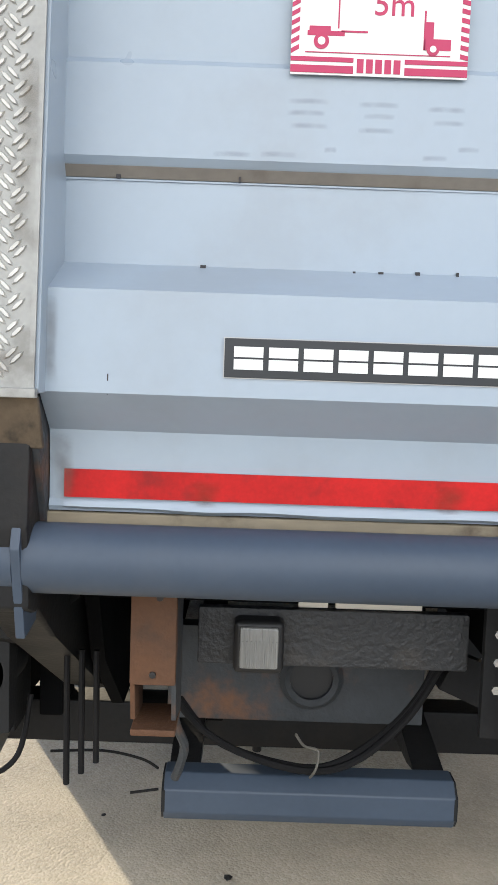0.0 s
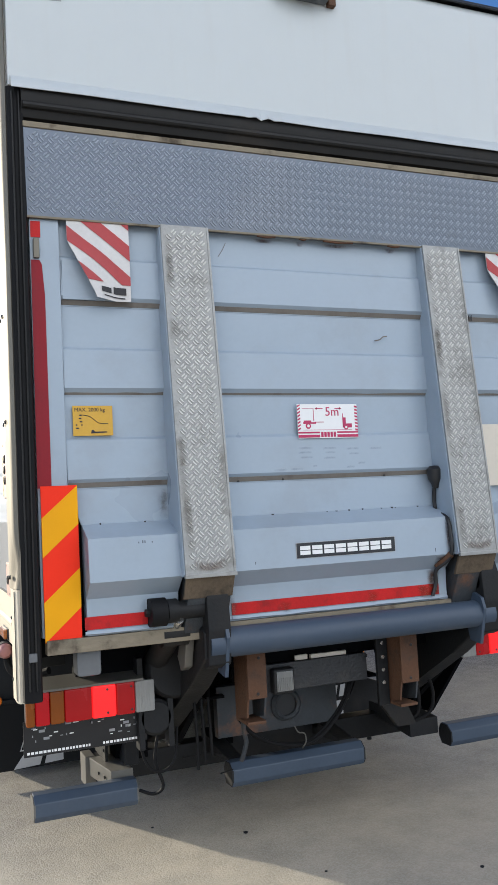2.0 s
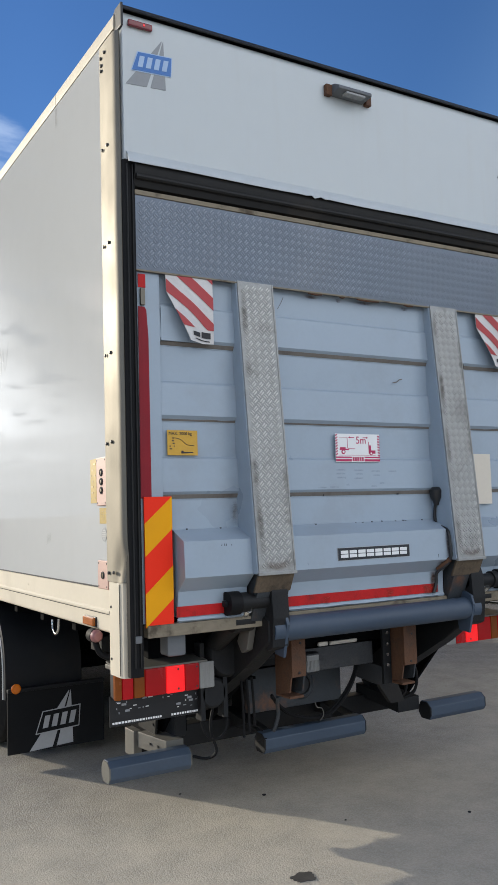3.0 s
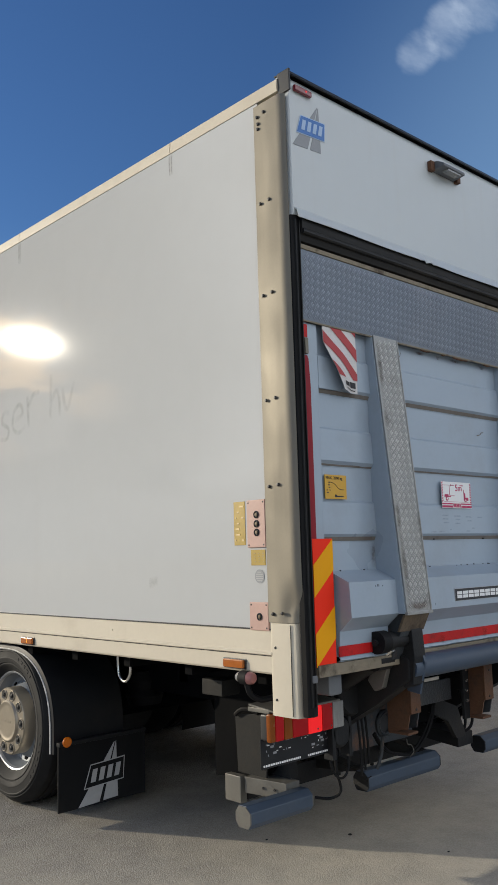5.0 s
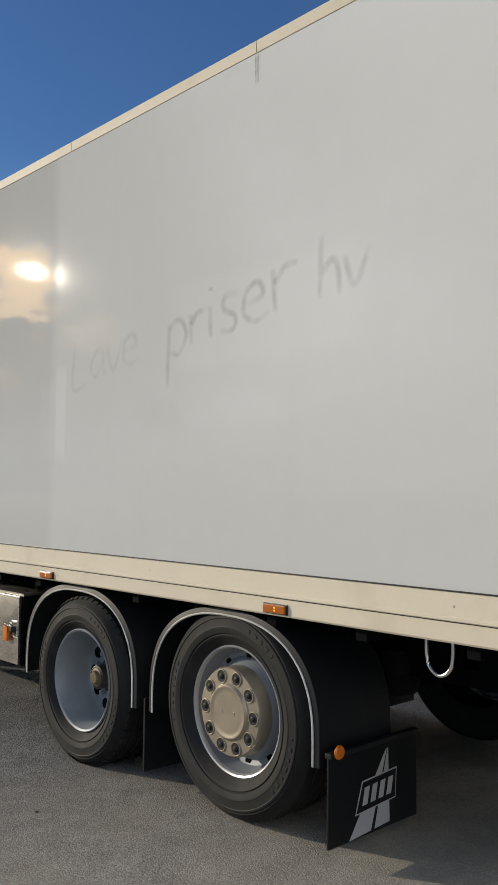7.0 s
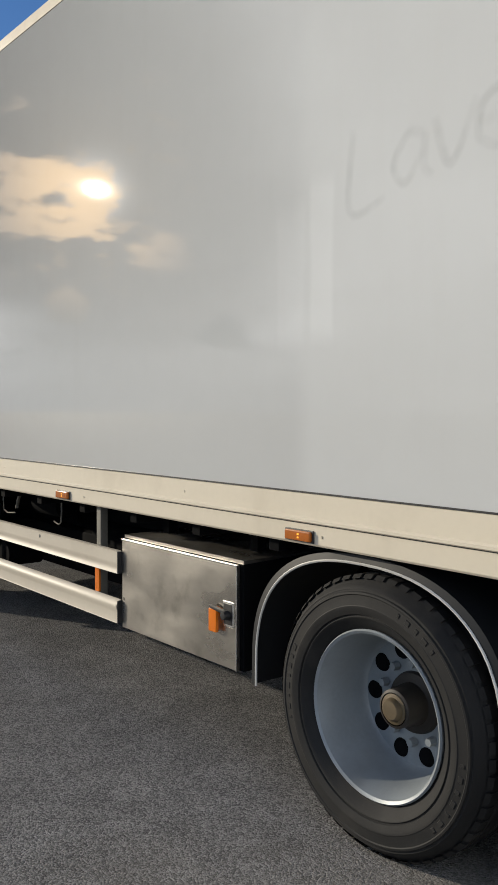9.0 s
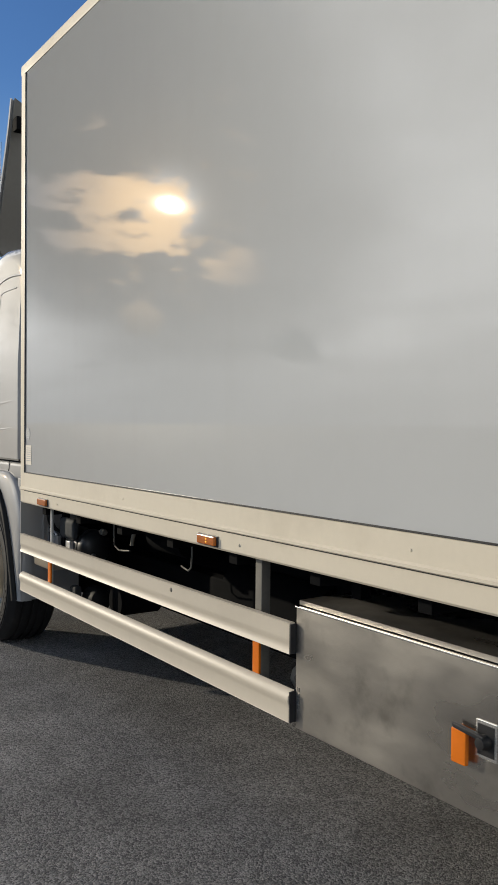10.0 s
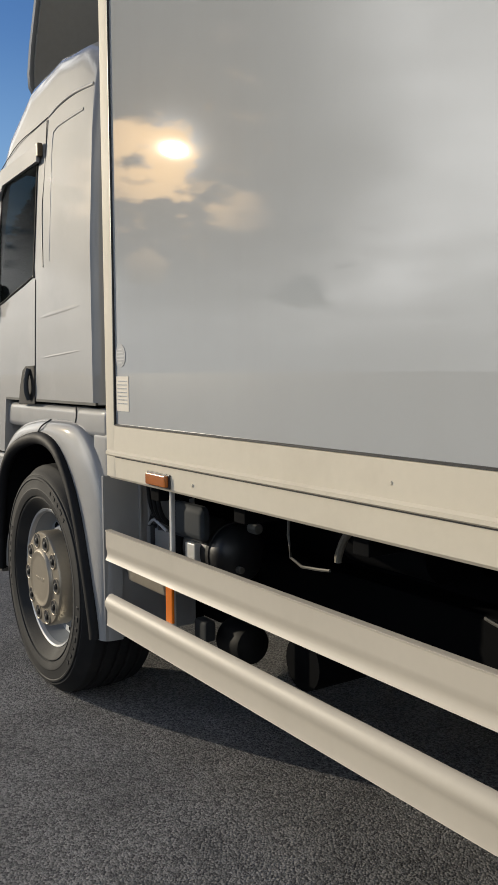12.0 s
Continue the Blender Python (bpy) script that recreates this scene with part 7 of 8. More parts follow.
flat, dish = wheel_model("flat"), wheel_model("dish")
for x, y, z, side, model, k in ((-1.062, 4.18, 0.519, -1, flat, 1.035), (-1.062, 10.85, 0.466, -1, flat, 1.016), (1.332, 4.18, 0.519, 1, flat, 1.035), (1.332, 10.85, 0.466, 1, flat, 1.016),
                                (-1.090, 5.482, 0.458, -1, dish, 0.982), (1.36, 5.482, 0.458, 1, dish, 0.982)):
    place_wheel(model, x, y, z, side, k)
for x, s in ((-0.395, -1), (0.665, 1)):
    P("inner_tyre", lathe([(0.30, 0), (0.385, -0.01), (0.47, 0), (0.495, 0.04), (0.495, 0.25), (0.47, 0.29), (0.30, 0.28)], (x - (0.36 if s < 0 else -0.06), 5.482, 0.462), 64), "tyre")


def arch(cy, r_side, top, low_front, low_rear, n=40, cz=0.497):
    """Mudguard line from the rear foot over the top to the front foot, as y, z."""
    pts = []
    for k in range(n + 1):
        t = math.pi * k / n
        c, s = math.cos(t), math.sin(t)
        e = 0.82
        y = cy - r_side * math.copysign(abs(c) ** e, c)
        z = cz + (top - cz) * abs(s) ** e
        pts.append((y, z))
    return [(pts[0][0], low_rear)] + pts[:] + [(pts[-1][0], low_front)]


def build_guards():
    for cy, rs, lowf, lowr in ((4.20, 0.608, 0.405, 0.393), (5.532, 0.610, 0.405, 0.397)):
        line = arch(cy, rs, 1.008, lowf, lowr)
        for side, x0, x1 in ((-1, -1.098, -0.60), (1, 0.868, 1.366)):
            g = P("mudguard", strip_sweep(line, 0, x0, x1, 0.010), "fender", label="dark grey plastic mudguard with a pale rim")
            xe = x0 if side < 0 else x1
            # turned-in outer face
            inner = [(cy + (y - cy) * 0.945, 0.497 + (z - 0.497) * (0.945 if z > 0.497 else 1.0)) for y, z in line]
            bm = bmesh.new()
            rows = [(bm.verts.new((xe, a[0], a[1])), bm.verts.new((xe + side * 0.006, b[0], b[1]))) for a, b in zip(line, inner)]
            for a, b in zip(rows, rows[1:]):
                bm.faces.new((a[0], a[1], b[1], b[0]))
            thicken(bm, 0.006, (-side, 0, 0))
            P("guard_face", bm, "fender", g)
            P("guard_edge", hose([(xe + side * 0.006, y, z) for y, z in inner], 0.0052, 6, 1), "pale_edge", g, "pale bright edge")
    # flap between the axles and the big printed flap behind
    for side in (-1, 1):
        xa, xb = (-1.085, -0.62) if side < 0 else (0.888, 1.353)
        P("spray_flap", box(xa, xb, 4.86, 4.875, 0.07, 0.46, 0.002), "flap", label="plain black spray flap")
        xa, xb = (-1.10, -0.47) if side < 0 else (0.738, 1.368)
        f = P("mudflap", box(xa, xb, 3.536, 3.548, 0.066, 0.45, 0.003), "flap", label="black rubber mudflap with a grey road mark")
        P("flap_rail", box(xa, xb, 3.523, 3.561, 0.444, 0.467, 0.004), "steel_dark", f)
        y, cx, cz, s = 3.5355, (-0.80 if side < 0 else 1.05), 0.245, 0.33
        road_logo(cx, y, cz, s, f, "flap", "flap_print", "flap_print")
        r = P("round_reflector", lathe([(0, -0.012), (0.026, -0.010), (0.031, -0.004), (0.031, 0)], ((-1.05 if side < 0 else 1.318), 3.523, 0.468), 20, "y"), "lamp_orange", label="round orange reflector")
    # steel rings hanging below the rail
    for x, y in ((-0.93, 3.095), (-0.45, 3.05)):
        pts = [(x, y + 0.062, 1.04), (x, y + 0.062, 0.92), (x, y + 0.045, 0.868), (x, y, 0.842), (x, y - 0.045, 0.868), (x, y - 0.062, 0.92), (x, y - 0.062, 1.04)]
        P("steel_loop", hose(pts, 0.008, 10), "chrome", label="bright steel loop hanging under the floor")


build_guards()


def build_toolbox():
    y0, y1, z0, z1, x0 = 6.225, 7.175, 0.424, 0.886, -1.075
    t = P("toolbox", box(x0, -0.52, y0, y1, z0, z1, 0.006), "dark", label="stainless steel toolbox hung below the cargo floor")
    P("lid_sheet", prism([(x0 - 0.004, z1 - 0.01), (x0 - 0.004, z1 + 0.006), (-0.60, z1 + 0.012), (-0.60, z1 + 0.004)], "y", y0 - 0.004, y1 + 0.004), "stainless", t)
    d = P("door", box(x0 - 0.022, x0 - 0.002, y0 + 0.022, y1, z0 + 0.004, z1 - 0.014, 0.004), "stainless", t, "brushed stainless door")
    P("door_edge", box(x0 - 0.026, x0 - 0.016, y0 + 0.018, y1 + 0.002, z1 - 0.02, z1 - 0.013, 0.002), "chrome", d)
    P("door_edge", box(x0 - 0.025, x0 - 0.02, y0 + 0.018, y0 + 0.024, z0 + 0.004, z1 - 0.014, 0.001), "chrome", d)
    lk = P("lock_pan", box(x0 - 0.026, x0 - 0.020, 6.262, 6.338, 0.605, 0.712, 0.004), "chrome", t, "recessed latch with an orange tag")
    P("latch_recess", box(x0 - 0.028, x0 - 0.0255, 6.271, 6.329, 0.615, 0.702, 0.001), "black", lk)
    P("latch_knob", lathe([(0, -0.03), (0.016, -0.028), (0.02, -0.012), (0.022, 0)], (x0 - 0.027, 6.30, 0.655), 18), "black", lk)
    P("latch_lever", prism([(6.29, 0.66), (6.40, 0.672), (6.405, 0.686), (6.29, 0.676)], "x", x0 - 0.052, x0 - 0.036, 0.003), "black", lk)
    P("orange_tag", box(x0 - 0.05, x0 - 0.034, 6.352, 6.408, 0.572, 0.672, 0.005), "lamp_orange", lk)
    for k in range(4):
        P("print_bar", plate(rect(7.150, 7.165, 0.50 + k * 0.022, 0.515 + k * 0.022), "x", x0 - 0.0235, 0.0015), "galv", d)
    for y in (6.35, 7.05):
        P("hanger", box(-0.9, -0.85, y, y + 0.05, z1, 1.06), "dark", t)


build_toolbox()


def build_side_rails():
    # far-side rails, unseen; added to cut the fill light under the truck
    for z0, z1 in ((0.698, 0.812), (0.448, 0.566)):
        P("side_guard_rail", box(1.365, 1.385, 7.0, 10.075, z0, z1, 0.006), "guard", label="cream aluminium side guard rail")
    x = -1.11
    for z0, z1, lab in ((0.698, 0.812, "upper"), (0.448, 0.566, "lower")):
        h = z1 - z0
        # pressed aluminium section with a rolled top and a flared foot
        if z0 > 0.6:
            o = [(0.012, 1.0), (-0.008, 1.0), (-0.0115, 0.985), (-0.0115, 0.96), (-0.009, 0.93), (-0.0095, 0.50), (-0.0085, 0.40), (-0.005, 0.30), (-0.0035, 0.22), (-0.005, 0.13), (-0.009, 0.05), (-0.012, 0.0), (0.024, 0.0), (0.024, 0.05), (0.000, 0.07), (0.006, 0.30), (-0.004, 0.5), (-0.003, 0.95), (0.012, 0.95)]
        else:
            o = [(0.012, 1.0), (0.002, 0.99), (-0.010, 0.90), (-0.017, 0.78), (-0.018, 0.68), (-0.013, 0.56), (-0.008, 0.42), (-0.009, 0.08), (-0.012, 0.0), (0.024, 0.0), (0.024, 0.05), (-0.002, 0.08), (-0.001, 0.42), (-0.010, 0.72), (0.002, 0.93), (0.012, 0.95)]
        o = [(x + a, z0 + b * h) for a, b in o]
        g = P("side_guard_rail", prism(o, "y", 7.182, 10.075), "guard", label="cream aluminium side guard rail", smooth=50)
        P("rail_end", prism([(x + 0.034, z0 + 0.002), (x - 0.012, z0 + 0.002), (x - 0.012, z0 + 0.95 * h), (x + 0.014, z1 - 0.004), (x + 0.034, z0 + 0.5 * h)], "y", 7.175, 7.182), "black", g)
        P("dent", lathe([(0, -0.003), (0.008, -0.002), (0.011, 0.001)], (x - 0.010, 8.07, z0 + 0.75 * h), 10), "galv", g)
    for y in (7.43, 9.62):
        p = P("guard_post", box(-1.088, -1.045 if y < 8 else -1.072, y - (0.022 if y < 8 else 0.006), y + (0.022 if y < 8 else 0.010), 0.46, 1.045, 0.004), "galv" if y < 8 else "pale_edge", label="grey upright of the side guard with an orange reflector")
        P("orange_reflector", box(-1.099, -1.088, y - 0.022, y + 0.022, 0.566, 0.695, 0.003), "lamp_orange", p)


build_side_rails()


def build_chassis():
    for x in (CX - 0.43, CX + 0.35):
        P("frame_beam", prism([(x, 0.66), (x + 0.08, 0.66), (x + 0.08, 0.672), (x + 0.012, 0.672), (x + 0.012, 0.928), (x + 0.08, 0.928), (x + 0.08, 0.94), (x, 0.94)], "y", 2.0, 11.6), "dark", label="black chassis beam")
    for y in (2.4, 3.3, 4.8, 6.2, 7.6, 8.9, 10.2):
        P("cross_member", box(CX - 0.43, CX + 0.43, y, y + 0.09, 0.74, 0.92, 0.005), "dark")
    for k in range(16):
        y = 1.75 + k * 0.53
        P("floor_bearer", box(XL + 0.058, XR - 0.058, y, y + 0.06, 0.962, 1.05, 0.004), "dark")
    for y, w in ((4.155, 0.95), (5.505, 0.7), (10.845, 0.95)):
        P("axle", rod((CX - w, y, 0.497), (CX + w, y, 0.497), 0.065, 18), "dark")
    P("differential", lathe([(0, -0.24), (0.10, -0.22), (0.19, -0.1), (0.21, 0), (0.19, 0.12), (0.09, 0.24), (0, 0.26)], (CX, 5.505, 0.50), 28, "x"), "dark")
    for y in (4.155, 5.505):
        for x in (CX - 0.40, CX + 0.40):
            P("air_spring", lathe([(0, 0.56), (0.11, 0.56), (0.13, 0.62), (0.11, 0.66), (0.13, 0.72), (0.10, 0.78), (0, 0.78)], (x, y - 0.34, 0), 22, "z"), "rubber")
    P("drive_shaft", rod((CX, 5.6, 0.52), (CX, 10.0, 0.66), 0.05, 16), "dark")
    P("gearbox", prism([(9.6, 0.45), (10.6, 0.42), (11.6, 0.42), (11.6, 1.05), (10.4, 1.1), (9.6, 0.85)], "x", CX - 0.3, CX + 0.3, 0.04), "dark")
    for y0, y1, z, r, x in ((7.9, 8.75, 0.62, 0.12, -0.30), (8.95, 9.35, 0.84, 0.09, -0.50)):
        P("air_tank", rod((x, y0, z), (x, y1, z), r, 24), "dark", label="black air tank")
    # unseen filling, added to block light between the chassis beams
    P("chassis_tray", box(-0.42, 0.36, 6.2, 10.1, 0.36, 0.66, 0.02), "dark", label="unseen black filling between the chassis beams, added to block light")
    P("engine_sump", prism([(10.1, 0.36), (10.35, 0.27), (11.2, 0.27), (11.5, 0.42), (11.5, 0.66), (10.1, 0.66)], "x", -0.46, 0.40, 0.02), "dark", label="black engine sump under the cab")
    # unseen far-side boxes and tank, added to stop light coming in underneath
    P("silencer", box(0.10, 0.84, 8.2, 9.7, 0.27, 0.86, 0.05, 3), "dark", label="unseen black box, added to block light")
    P("reservoir", box(0.16, 0.84, 6.3, 8.0, 0.30, 0.86, 0.05, 3), "dark", label="unseen black tank, added to block light from the far side")
    P("fuel_tank", box(0.86, 1.34, 7.0, 8.6, 0.36, 0.90, 0.06, 4), "stainless")
    P("battery_box", box(0.86, 1.34, 8.8, 9.7, 0.42, 0.90, 0.02), "black")
    # gear behind the cab, seen over the guard rails
    P("grey_pad", box(-0.90, -0.86, 9.735, 9.975, 0.788, 0.918, 0.03, 3), "pad_grey", label="rounded grey cover plate")
    P("pad_bracket", box(-0.88, -0.84, 9.93, 9.97, 0.62, 1.05, 0.004), "dark")
    dr = P("air_reservoir", lathe([(0, 9.645), (0.05, 9.650), (0.085, 9.665), (0.104, 9.69), (0.108, 9.72), (0.108, 10.02), (0, 10.03)], (-0.765, 0, 0.742), 32, "y"), "black", label="glossy black round air reservoir")
    P("reservoir_band", lathe([(0.108, 9.735), (0.112, 9.737), (0.112, 9.757), (0.108, 9.759)], (-0.765, 0, 0.742), 32, "y"), "steel_dark", dr)
    P("reservoir_cap", lathe([(0, 9.618), (0.018, 9.620), (0.021, 9.63), (0.021, 9.665)], (-0.735, 0, 0.842), 14, "y"), "galv", dr, "pale screw cap")
    P("drain_valve", lathe([(0, 9.628), (0.012, 9.630), (0.014, 9.652)], (-0.80, 0, 0.70), 10, "y"), "galv", dr)
    vp = P("valve_panel", box(-0.90, -0.875, 9.985, 10.178, 0.70, 0.792, 0.006), "cab", label="pale grey valve panel behind the cab")
    P("strap", box(-0.906, -0.874, 10.10, 10.13, 0.698, 0.802, 0.003), "black", vp)
    P("cable_tail", hose([(-0.90, 10.15, 0.80), (-0.905, 10.10, 0.825), (-0.905, 10.05, 0.815), (-0.90, 10.0, 0.795)], 0.006, 8), "flap_print", vp)
    P("cable_tail", hose([(-0.89, 10.16, 0.79), (-0.895, 10.13, 0.84), (-0.90, 10.08, 0.835), (-0.90, 10.06, 0.79)], 0.008, 8), "black", vp)
    P("relay", box(-0.87, -0.82, 9.77, 9.86, 0.41, 0.49, 0.015), "pad_grey", label="grey housing below the guard rail")
    for y, foot in ((8.44, 0.10), (9.34, -0.20)):
        P("pipe_bracket", hose([(-0.80, y, 1.04), (-0.80, y, 0.80), (-0.80, y + foot, 0.795)], 0.005, 6, 3), "galv", label="thin bent wire bracket")
    P("grab_hook", hose([(-0.81, 9.09, 0.832), (-0.81, 9.085, 0.86), (-0.81, 9.05, 0.92), (-0.80, 9.0, 0.95), (-0.76, 8.96, 0.955)], 0.012, 10), "post", label="pale bent steel hook")
    P("valve_box", box(-0.895, -0.86, 9.80, 9.872, 0.705, 0.776, 0.006), "pale_edge", label="pale valve box under the cover plate")
    sh = P("rail_bracket", prism([(7.205, 0.50), (7.25, 0.50), (7.315, 0.56), (7.30, 0.60), (7.255, 0.64), (7.205, 0.645)], "x", -1.02, -1.0, 0.006), "galv", label="worn grey rail bracket beside the toolbox")
    P("pin", lathe([(0, -0.012), (0.016, -0.010), (0.018, 0)], (-1.02, 7.255, 0.575), 14), "black", sh)
    P("coil_pack", prism([(9.80, 0.60), (10.10, 0.60), (10.12, 0.66), (9.98, 0.70), (9.82, 0.66)], "x", -1.02, -0.8, 0.012), "hub", label="folded brown strap pack")
    P("canister", lathe([(0, 9.62), (0.04, 9.625), (0.068, 9.645), (0.074, 9.67), (0.074, 9.78), (0.06, 9.80), (0, 9.805)], (-0.745, 0, 0.415), 28, "y"), "rubber")
    # unseen dark cylinder, added to hide the lit ground behind it
    P("canister", rod((-0.86, 9.2, 0.5), (-0.60, 9.2, 0.5), 0.085, 24), "dark")
    for k in range(3):
        P("air_hose", hose([(-0.93, 10.0 + 0.03 * k, 1.05), (-0.94, 10.0 + 0.035 * k, 0.95), (-0.92, 9.99 + 0.03 * k, 0.85), (-0.85, 9.98, 0.80)], 0.009, 8), "rubber")


build_chassis()

# ---- cab ----


def build_cab():
    xl, xr = -1.06, 1.328
    # main shell: side outline drawn across and rounded at its rims
    side = [(10.27, 1.27), (10.27, 1.90), (10.27, 2.30), (10.27, 2.66), (10.42, 2.735), (10.75, 2.77), (11.10, 2.74), (11.38, 2.60), (11.56, 2.42), (11.66, 2.12), (11.80, 1.70), (11.86, 1.45), (11.87, 1.10), (11.84, 1.0), (11.45, 1.0), (11.40, 1.27)]
    bm = bmesh.new()
    lay = []
    prof = [(0.0, 0.105), (0.012, 0.060), (0.035, 0.030), (0.075, 0.010), (0.13, 0.0)]
    cyy, czz = 11.0, 1.7
    levels = [(xl + d, s) for d, s in prof] + [(xr - d, s) for d, s in reversed(prof)]
    for xx, s in levels:
        ring = []
        for y, z in side:
            ny, nz = y, z
            if z > 2.3:
                nz = z - s * 1.2
                ny = y + (s * 0.2 if y < 10.6 else -s * 0.7)
            elif y > 11.5 and z > 1.0:
                ny = y - s * (0.9 + 0.9 * min(max((z - 1.5) / 0.3, 0.0), 1.0))
            if y < 10.3 and z <= 2.7:
                ny = y + s * 0.35
            ring.append(bm.verts.new((xx + (0.035 * max(0.0, (z - 1.9)) / 0.8 * (1 if xx < 0 else -1)), ny, nz)))
        lay.append(ring)
    n = len(side)
    for k, (a, b) in enumerate(zip(lay, lay[1:])):
        for i in range(n):
            # opening of the windscreen
            if i in (8, 9) and 2 <= k <= 6:
                continue
            bm.faces.new((a[i], a[(i + 1) % n], b[(i + 1) % n], b[i]))
    # the two sides, each with the opening of its window
    win = [(10.90, 2.322), (10.915, 2.28), (10.943, 1.87), (10.97, 1.832), (11.25, 1.778), (11.49, 1.735), (11.525, 1.765), (11.44, 2.12), (11.385, 2.30), (11.36, 2.322)]
    for ring, s in ((lay[0], 1), (lay[-1], -1)):
        x0 = xl if s > 0 else xr
        hole = [bm.verts.new((x0 + s * 0.035 * max(0.0, z - 1.9) / 0.8, y, z)) for y, z in win]
        edges = [bm.edges.get((ring[i], ring[(i + 1) % n])) for i in range(n)] + [bm.edges.new((hole[i], hole[(i + 1) % len(hole)])) for i in range(len(hole))]
        bmesh.ops.triangle_fill(bm, use_beauty=True, use_dissolve=False, edges=edges, normal=(-s, 0, 0))
        # returns of the opening, turned inwards
        deep = [bm.verts.new((v.co.x + s * 0.03, v.co.y, v.co.z)) for v in hole]
        for i in range(len(hole)):
            j = (i + 1) % len(hole)
            bm.faces.new((hole[i], hole[j], deep[j], deep[i]))
    cab = P("cab", bm, "cab", label="silver-white truck cab, short sleeper behind the door", smooth=32)
    # shut lines, drip rail and pressed lines on the near side
    X = xl

    def lean(z):
        return 0.035 * max(0.0, z - 1.9) / 0.8
    P("door_gap", hose([(X + lean(2.49) - 0.001, 10.80, 2.492), (X + lean(2.3) - 0.001, 10.825, 2.26), (X + lean(2.1) - 0.001, 10.845, 2.10), (X - 0.001, 10.825, 1.862)], 0.0024, 6), "black", cab)
    P("door_gap", hose([(X - 0.001, 10.925, 1.818), (X - 0.001, 10.940, 1.65), (X - 0.001, 10.955, 1.46), (X - 0.001, 10.968, 1.279)], 0.0026, 6), "black", cab)
    P("roof_gap", hose([(X + 0.026, 10.80, 2.502), (X + 0.026, 10.95, 2.492), (X + 0.024, 11.2, 2.472), (X + 0.026, 11.47, 2.400)], 0.0022, 6), "black", cab)
    P("drip_rail", hose([(X + 0.034, 10.31, 2.512), (X + 0.032, 10.50, 2.528), (X + 0.032, 10.66, 2.524), (X + 0.033, 10.79, 2.504)], 0.008, 12), "cab", cab, "raised drip rail")
    P("pressed_frame", hose([(X + lean(2.44) + 0.0058, 10.40, 2.438), (X + lean(2.44) + 0.0058, 10.60, 2.439), (X + lean(2.43) + 0.0058, 10.70, 2.432), (X + lean(2.40) + 0.0058, 10.735, 2.395), (X + lean(2.2) + 0.0058, 10.745, 2.20), (X + lean(1.9) + 0.0058, 10.752, 1.88)], 0.0075, 16), "cab", cab, "pressed frame of the blanked rear window")
    # soft pressed lines: a shallow tent with a long upper and a short lower slope
    for z0, z1, up, down in ((1.642, 1.674, 0.020, 0.010), (1.462, 1.492, 0.010, 0.006)):
        bm = bmesh.new()
        rows = []
        for k in range(17):
            t = k / 16
            y, z = 10.34 + 0.59 * t, z1 + (z0 - z1) * t
            rise = 0.0017 * min(1.0, 3 * t, 4 * (1 - t))
            rows.append([bm.verts.new((X + 0.0006 - rise * h, y, z + d)) for d, h in ((up, 0.0), (up * 0.6, 0.3), (up * 0.2, 0.85), (0.0, 1.0), (-down * 0.4, 0.8), (-down, 0.0))])
        for a, b in zip(rows, rows[1:]):
            for k in range(5):
                bm.faces.new((a[k], a[k + 1], b[k + 1], b[k]))
        thicken(bm, 0.002, (1, 0, 0))
        P("crease", bm, "cab", cab, smooth=60)
    P("sill_gap", box(X - 0.001, X + 0.01, 10.28, 11.40, 1.268, 1.279), "black", cab)
    # side window with its frame and rain deflector
    for k, (xw, lab) in enumerate(((X + 0.010, "clear side window of the cab"), (xr - 0.018, "side window of the far door"))):
        pane = P("side_window", plate(win, "x", xw, 0.008), "cab_glass", cab, lab)
        pane.visible_shadow = False
    ring = [(X + lean(z) - 0.001, y, z) for y, z in win]
    P("window_seal", hose(ring + ring[:1], 0.005, 6, 2), "rubber", cab)
    P("rain_deflector", prism([(10.865, 2.405), (10.870, 2.325), (11.35, 2.312), (11.46, 2.225), (11.455, 2.29), (11.37, 2.385)], "x", X - 0.004, X + 0.012, 0.003), "cab", cab, "pale rain deflector over the window")
    P("marker", box(X - 0.006, X + 0.02, 10.845, 10.868, 2.345, 2.405, 0.006), "hub_brown", cab)
    P("door_pillar_strip", box(X - 0.004, X + 0.01, 11.515, 11.56, 1.66, 2.34, 0.004), "black", cab)
    pane = P("windscreen", prism([(11.572, 2.43), (11.667, 2.12), (11.808, 1.69), (11.816, 1.692), (11.675, 2.123), (11.580, 2.433)], "x", xl + 0.085, xr - 0.085), "cab_glass", cab)
    pane.visible_shadow = False
    # handle
    hd = P("door_handle", prism([(11.19, 1.25), (11.165, 1.33), (11.125, 1.41), (11.08, 1.43), (10.965, 1.432), (10.965, 1.255)], "x", X - 0.006, X + 0.004, 0.003), "rubber", cab, "black recessed door handle")
    P("handle_grip", hose([(X - 0.010, 11.03, 1.415), (X - 0.024, 11.02, 1.37), (X - 0.026, 11.02, 1.32), (X - 0.010, 11.03, 1.275)], 0.012, 8), "pad_grey", hd)
    # door mirrors' arms and heads, seen past the window
    mr = P("mirror_arm", rod((X - 0.01, 11.60, 1.76), (X - 0.10, 11.66, 1.76), 0.022, 10), "black", label="black mirror arm")
    P("mirror_foot", lathe([(0, 1.69), (0.045, 1.69), (0.05, 1.74), (0.045, 1.83), (0.03, 1.85), (0, 1.85)], (X - 0.03, 11.60, 0), 16, "z"), "black", mr)
    P("mirror_stay", rod((X - 0.02, 11.62, 1.8), (X - 0.015, 11.53, 2.36), 0.010, 8), "chrome", mr)
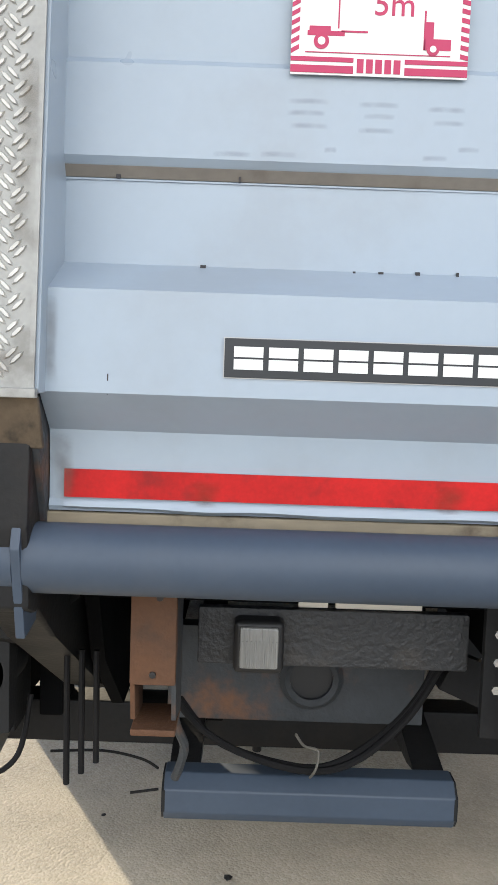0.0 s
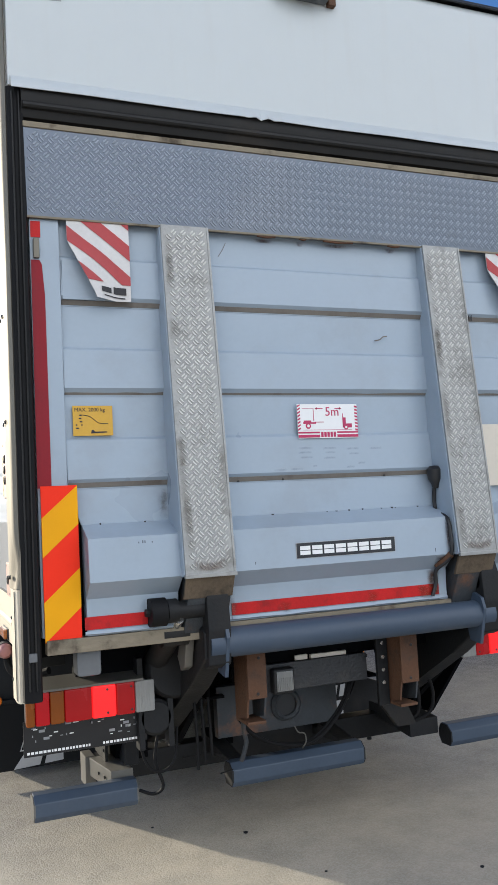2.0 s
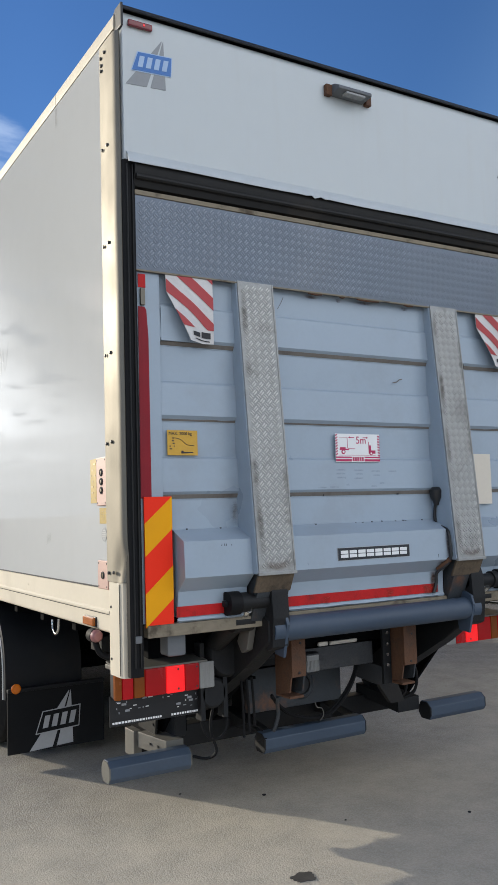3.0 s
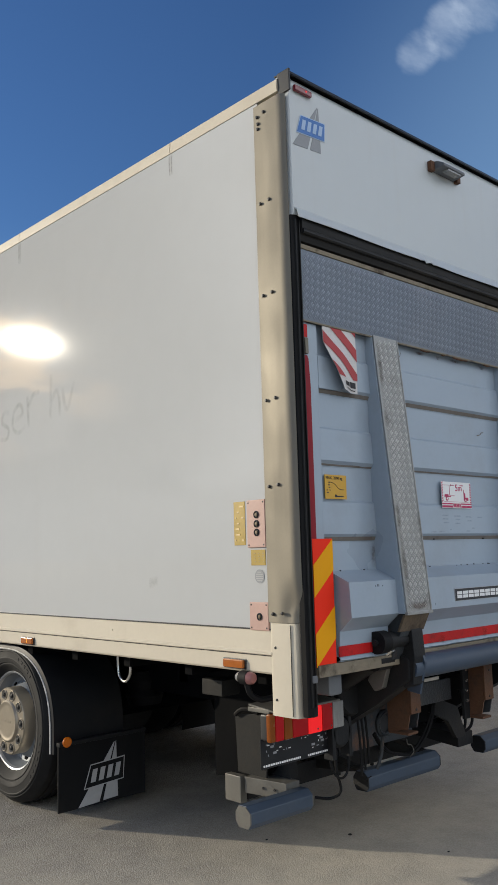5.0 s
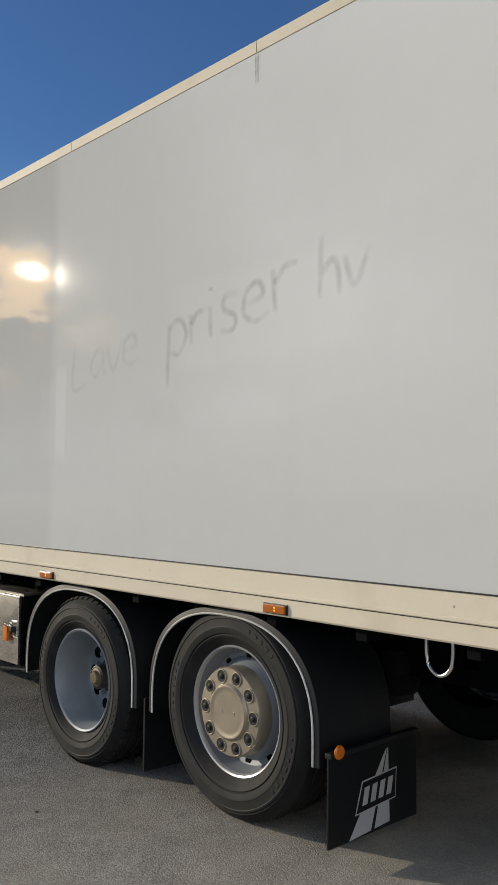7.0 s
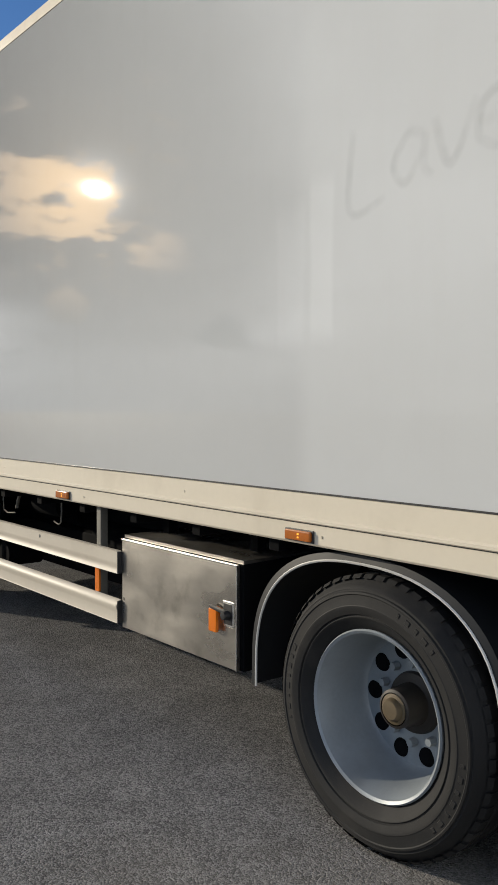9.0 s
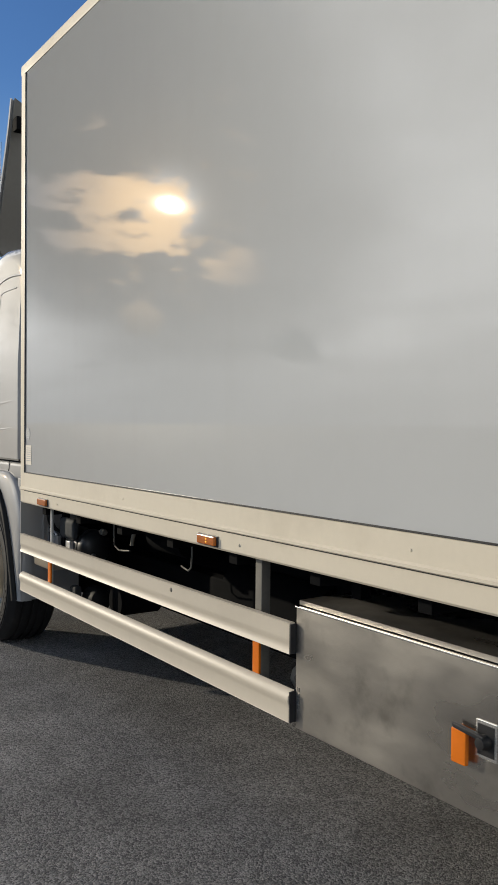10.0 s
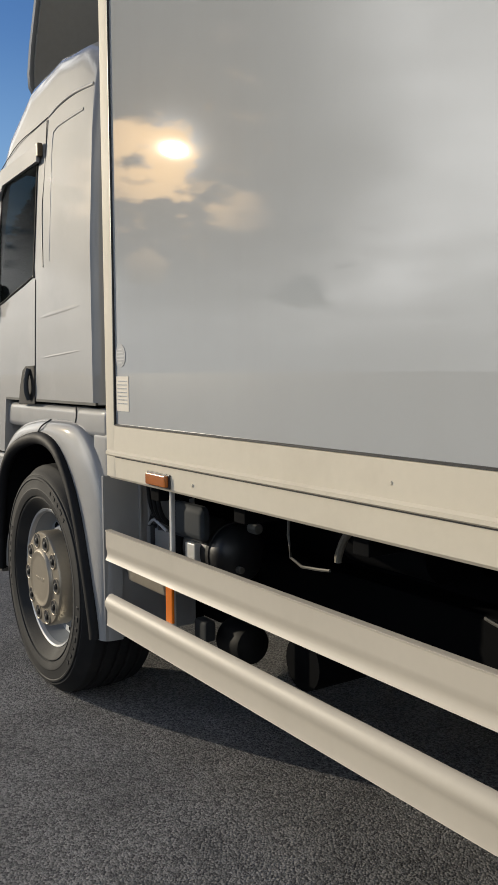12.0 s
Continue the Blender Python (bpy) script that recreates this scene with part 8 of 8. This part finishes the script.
    P("mirror_head", box(X - 0.01, X + 0.06, 11.70, 11.76, 2.28, 2.46, 0.02, 3), "black", mr)
    # corner deflector and bumper
    P("corner_deflector", prism([(11.70, 1.37), (11.77, 1.35), (11.82, 1.29), (11.82, 1.12), (11.77, 1.06), (11.73, 1.08)], "x", X - 0.04, X + 0.02, 0.008), "black", label="black corner deflector with a pale edge")
    P("deflector_edge", hose([(X - 0.042, 11.70, 1.378), (X - 0.042, 11.775, 1.358), (X - 0.042, 11.826, 1.29), (X - 0.042, 11.826, 1.12)], 0.007, 6), "chrome")
    plan = [(xl - 0.012, 11.43), (xl - 0.012, 11.70), (xl, 11.79), (xl + 0.05, 11.88), (xl + 0.22, 11.98), (CX, 12.04), (xr - 0.22, 11.98), (xr - 0.05, 11.88), (xr, 11.79), (xr + 0.012, 11.70), (xr + 0.012, 11.43)]
    bp = P("bumper", prism(plan, "z", 0.40, 0.99, 0.02, 3), "cab", label="silver-white bumper with a step")
    P("bumper_band", box(xl - 0.018, xl + 0.02, 11.46, 11.74, 0.735, 0.765, 0.005), "black", bp)
    P("turn_lamp", box(xl - 0.03, xl + 0.01, 11.70, 11.79, 0.745, 0.80, 0.008), "lamp_amber", bp, "amber turn lamp")
    P("step", box(xl - 0.03, xl + 0.25, 11.46, 11.80, 0.375, 0.41, 0.008), "galv", bp, "ribbed step plate")
    P("spot_cover", lathe([(0, -0.004), (0.015, -0.004), (0.017, 0)], (xl - 0.012, 11.62, 0.62), 12), "black", bp)
    # wheel arch: a rolled painted wing with a black rubber lip
    lip = [(11.475, 0.40), (11.45, 0.65), (11.40, 0.85), (11.30, 0.985), (11.138, 1.07), (10.863, 1.122), (10.652, 1.094), (10.507, 0.988), (10.401, 0.835), (10.314, 0.615), (10.25, 0.42), (10.235, 0.345)]
    out = [(11.53, 0.40), (11.52, 0.70), (11.46, 0.94), (11.31, 1.085), (11.109, 1.162), (10.80, 1.192), (10.50, 1.182), (10.35, 1.110), (10.262, 1.010), (10.198, 0.865), (10.178, 0.60), (10.182, 0.345)]
    for s, xe in ((-1, xl - 0.03), (1, xr + 0.03)):
        lp = [(p.y, p.z) for p in smooth_path([(0, y, z) for y, z in lip], 4)]
        op = [(p.y, p.z) for p in smooth_path([(0, y, z) for y, z in out], 4)]
        bm = bmesh.new()
        rows = []
        for (ly, lz), (oy, oz) in zip(lp, op):
            row = []
            for t, dx in ((0.0, 0.0), (0.25, 0.0), (0.5, 0.003), (0.75, 0.012), (0.92, 0.026), (1.0, 0.045), (1.03, 0.085)):
                row.append(bm.verts.new((xe - s * dx, ly + (oy - ly) * t, lz + (oz - lz) * t)))
            rows.append(row)
        for a, b in zip(rows, rows[1:]):
            for k in range(len(a) - 1):
                bm.faces.new((a[k], a[k + 1], b[k + 1], b[k]))
        thicken(bm, 0.006, (-s, 0, 0))
        wing = P("wing", bm, "cab", label="silver rolled wheel arch of the cab", smooth=50)
        inn = [(10.85 + (y - 10.85) * 0.955, 0.46 + (z - 0.46) * (0.955 if z > 0.46 else 1.0)) for y, z in lp]
        P("wing_lip", hose([(xe + s * 0.002, (a[0] + b[0]) / 2, (a[1] + b[1]) / 2) for a, b in zip(lp, inn)], 0.028, 12, 1), "rubber", wing, "black rubber arch lip")
        P("arch_liner", strip_sweep(inn, 0, min(xe, xe - s * 0.5), max(xe, xe - s * 0.5), 0.008), "dark", wing)
        P("arch_back", box(xe - s * 0.012, xe - s * 0.42, 10.186, 10.20, 0.35, 1.0, 0.003), "cab", wing, "grey plate behind the wheel arch")
        for dx in (0.16, 0.20, 0.30):
            P("back_rib", box(xe - s * dx, xe - s * (dx + 0.012), 10.170, 10.187, 0.72, 0.99, 0.005), "cab", wing)
        P("sill_panel", box(xe - s * 0.045, xe - s * 0.16, 10.215, 11.45, 1.135, 1.258, 0.03, 3), "cab", wing)
        P("sill_foot", box(xe - s * 0.045, xe - s * 0.16, 10.215, 10.36, 0.98, 1.16, 0.02, 2), "cab", wing)
        if s < 0:
            P("wing_seam", hose([(xe - 0.004, 10.915, 1.085), (xe - 0.003, 10.86, 1.13), (xe - 0.003, 10.80, 1.165), (xe + 0.03, 10.77, 1.194)], 0.0035, 6), "black", wing)
            P("wing_seam", hose([(xe + 0.044, 10.517, 1.257), (xe + 0.044, 10.517, 1.215), (xe + 0.044, 10.53, 1.19)], 0.003, 6), "black", wing)
    # roof spoiler: a curved shell, open towards the box, raw inside
    def spoiler_shell(shift, thick):
        bm = bmesh.new()
        rows = []
        nn = 18
        for y, z, half, tip in ((11.99, 2.97, 0.72, -0.05), (12.0, 3.0, 0.80, -0.05), (12.0, 3.05, 0.83, -0.05), (11.99, 3.12, 0.838, -0.05), (11.96, 3.25, 0.835, -0.045), (11.90, 3.44, 0.825, -0.035), (11.82, 3.67, 0.815, -0.01), (11.73, 3.90, 0.808, 0.03), (11.66, 4.06, 0.806, 0.10)):
            row = []
            for i in range(nn + 1):
                t = -1 + 2 * i / nn
                back = 0.05 * max(0.0, (abs(t) - 0.72) / 0.28) ** 2
                row.append(bm.verts.new((CX + t * (half - shift * 0.6), y - back - shift, z + tip * abs(t) ** 3)))
            rows.append(row)
        for a, b in zip(rows, rows[1:]):
            for i in range(nn):
                bm.faces.new((a[i], a[i + 1], b[i + 1], b[i]))
        thicken(bm, thick, (0, 1, 0))
        return bm
    sp = P("roof_spoiler", spoiler_shell(0.0, 0.018), "cab", label="curved roof spoiler, its hollow side in shade", smooth=50)
    P("inner_face", spoiler_shell(0.030, 0.006), "spoiler_inner", sp, "raw dark inner face", smooth=50)
    P("spoiler_stay", box(-0.66, -0.56, 11.52, 11.62, 3.89, 4.0, 0.01), "dark", sp)
    P("spoiler_stay", rod((-0.3, 11.2, 2.70), (-0.3, 11.62, 3.5), 0.02, 8), "black", sp)
    P("antenna", rod((-0.64, 12.022, 2.60), (-0.622, 12.03, 3.93), 0.004, 8, r2=0.0025), "black", label="thin black whip antenna")


build_cab()
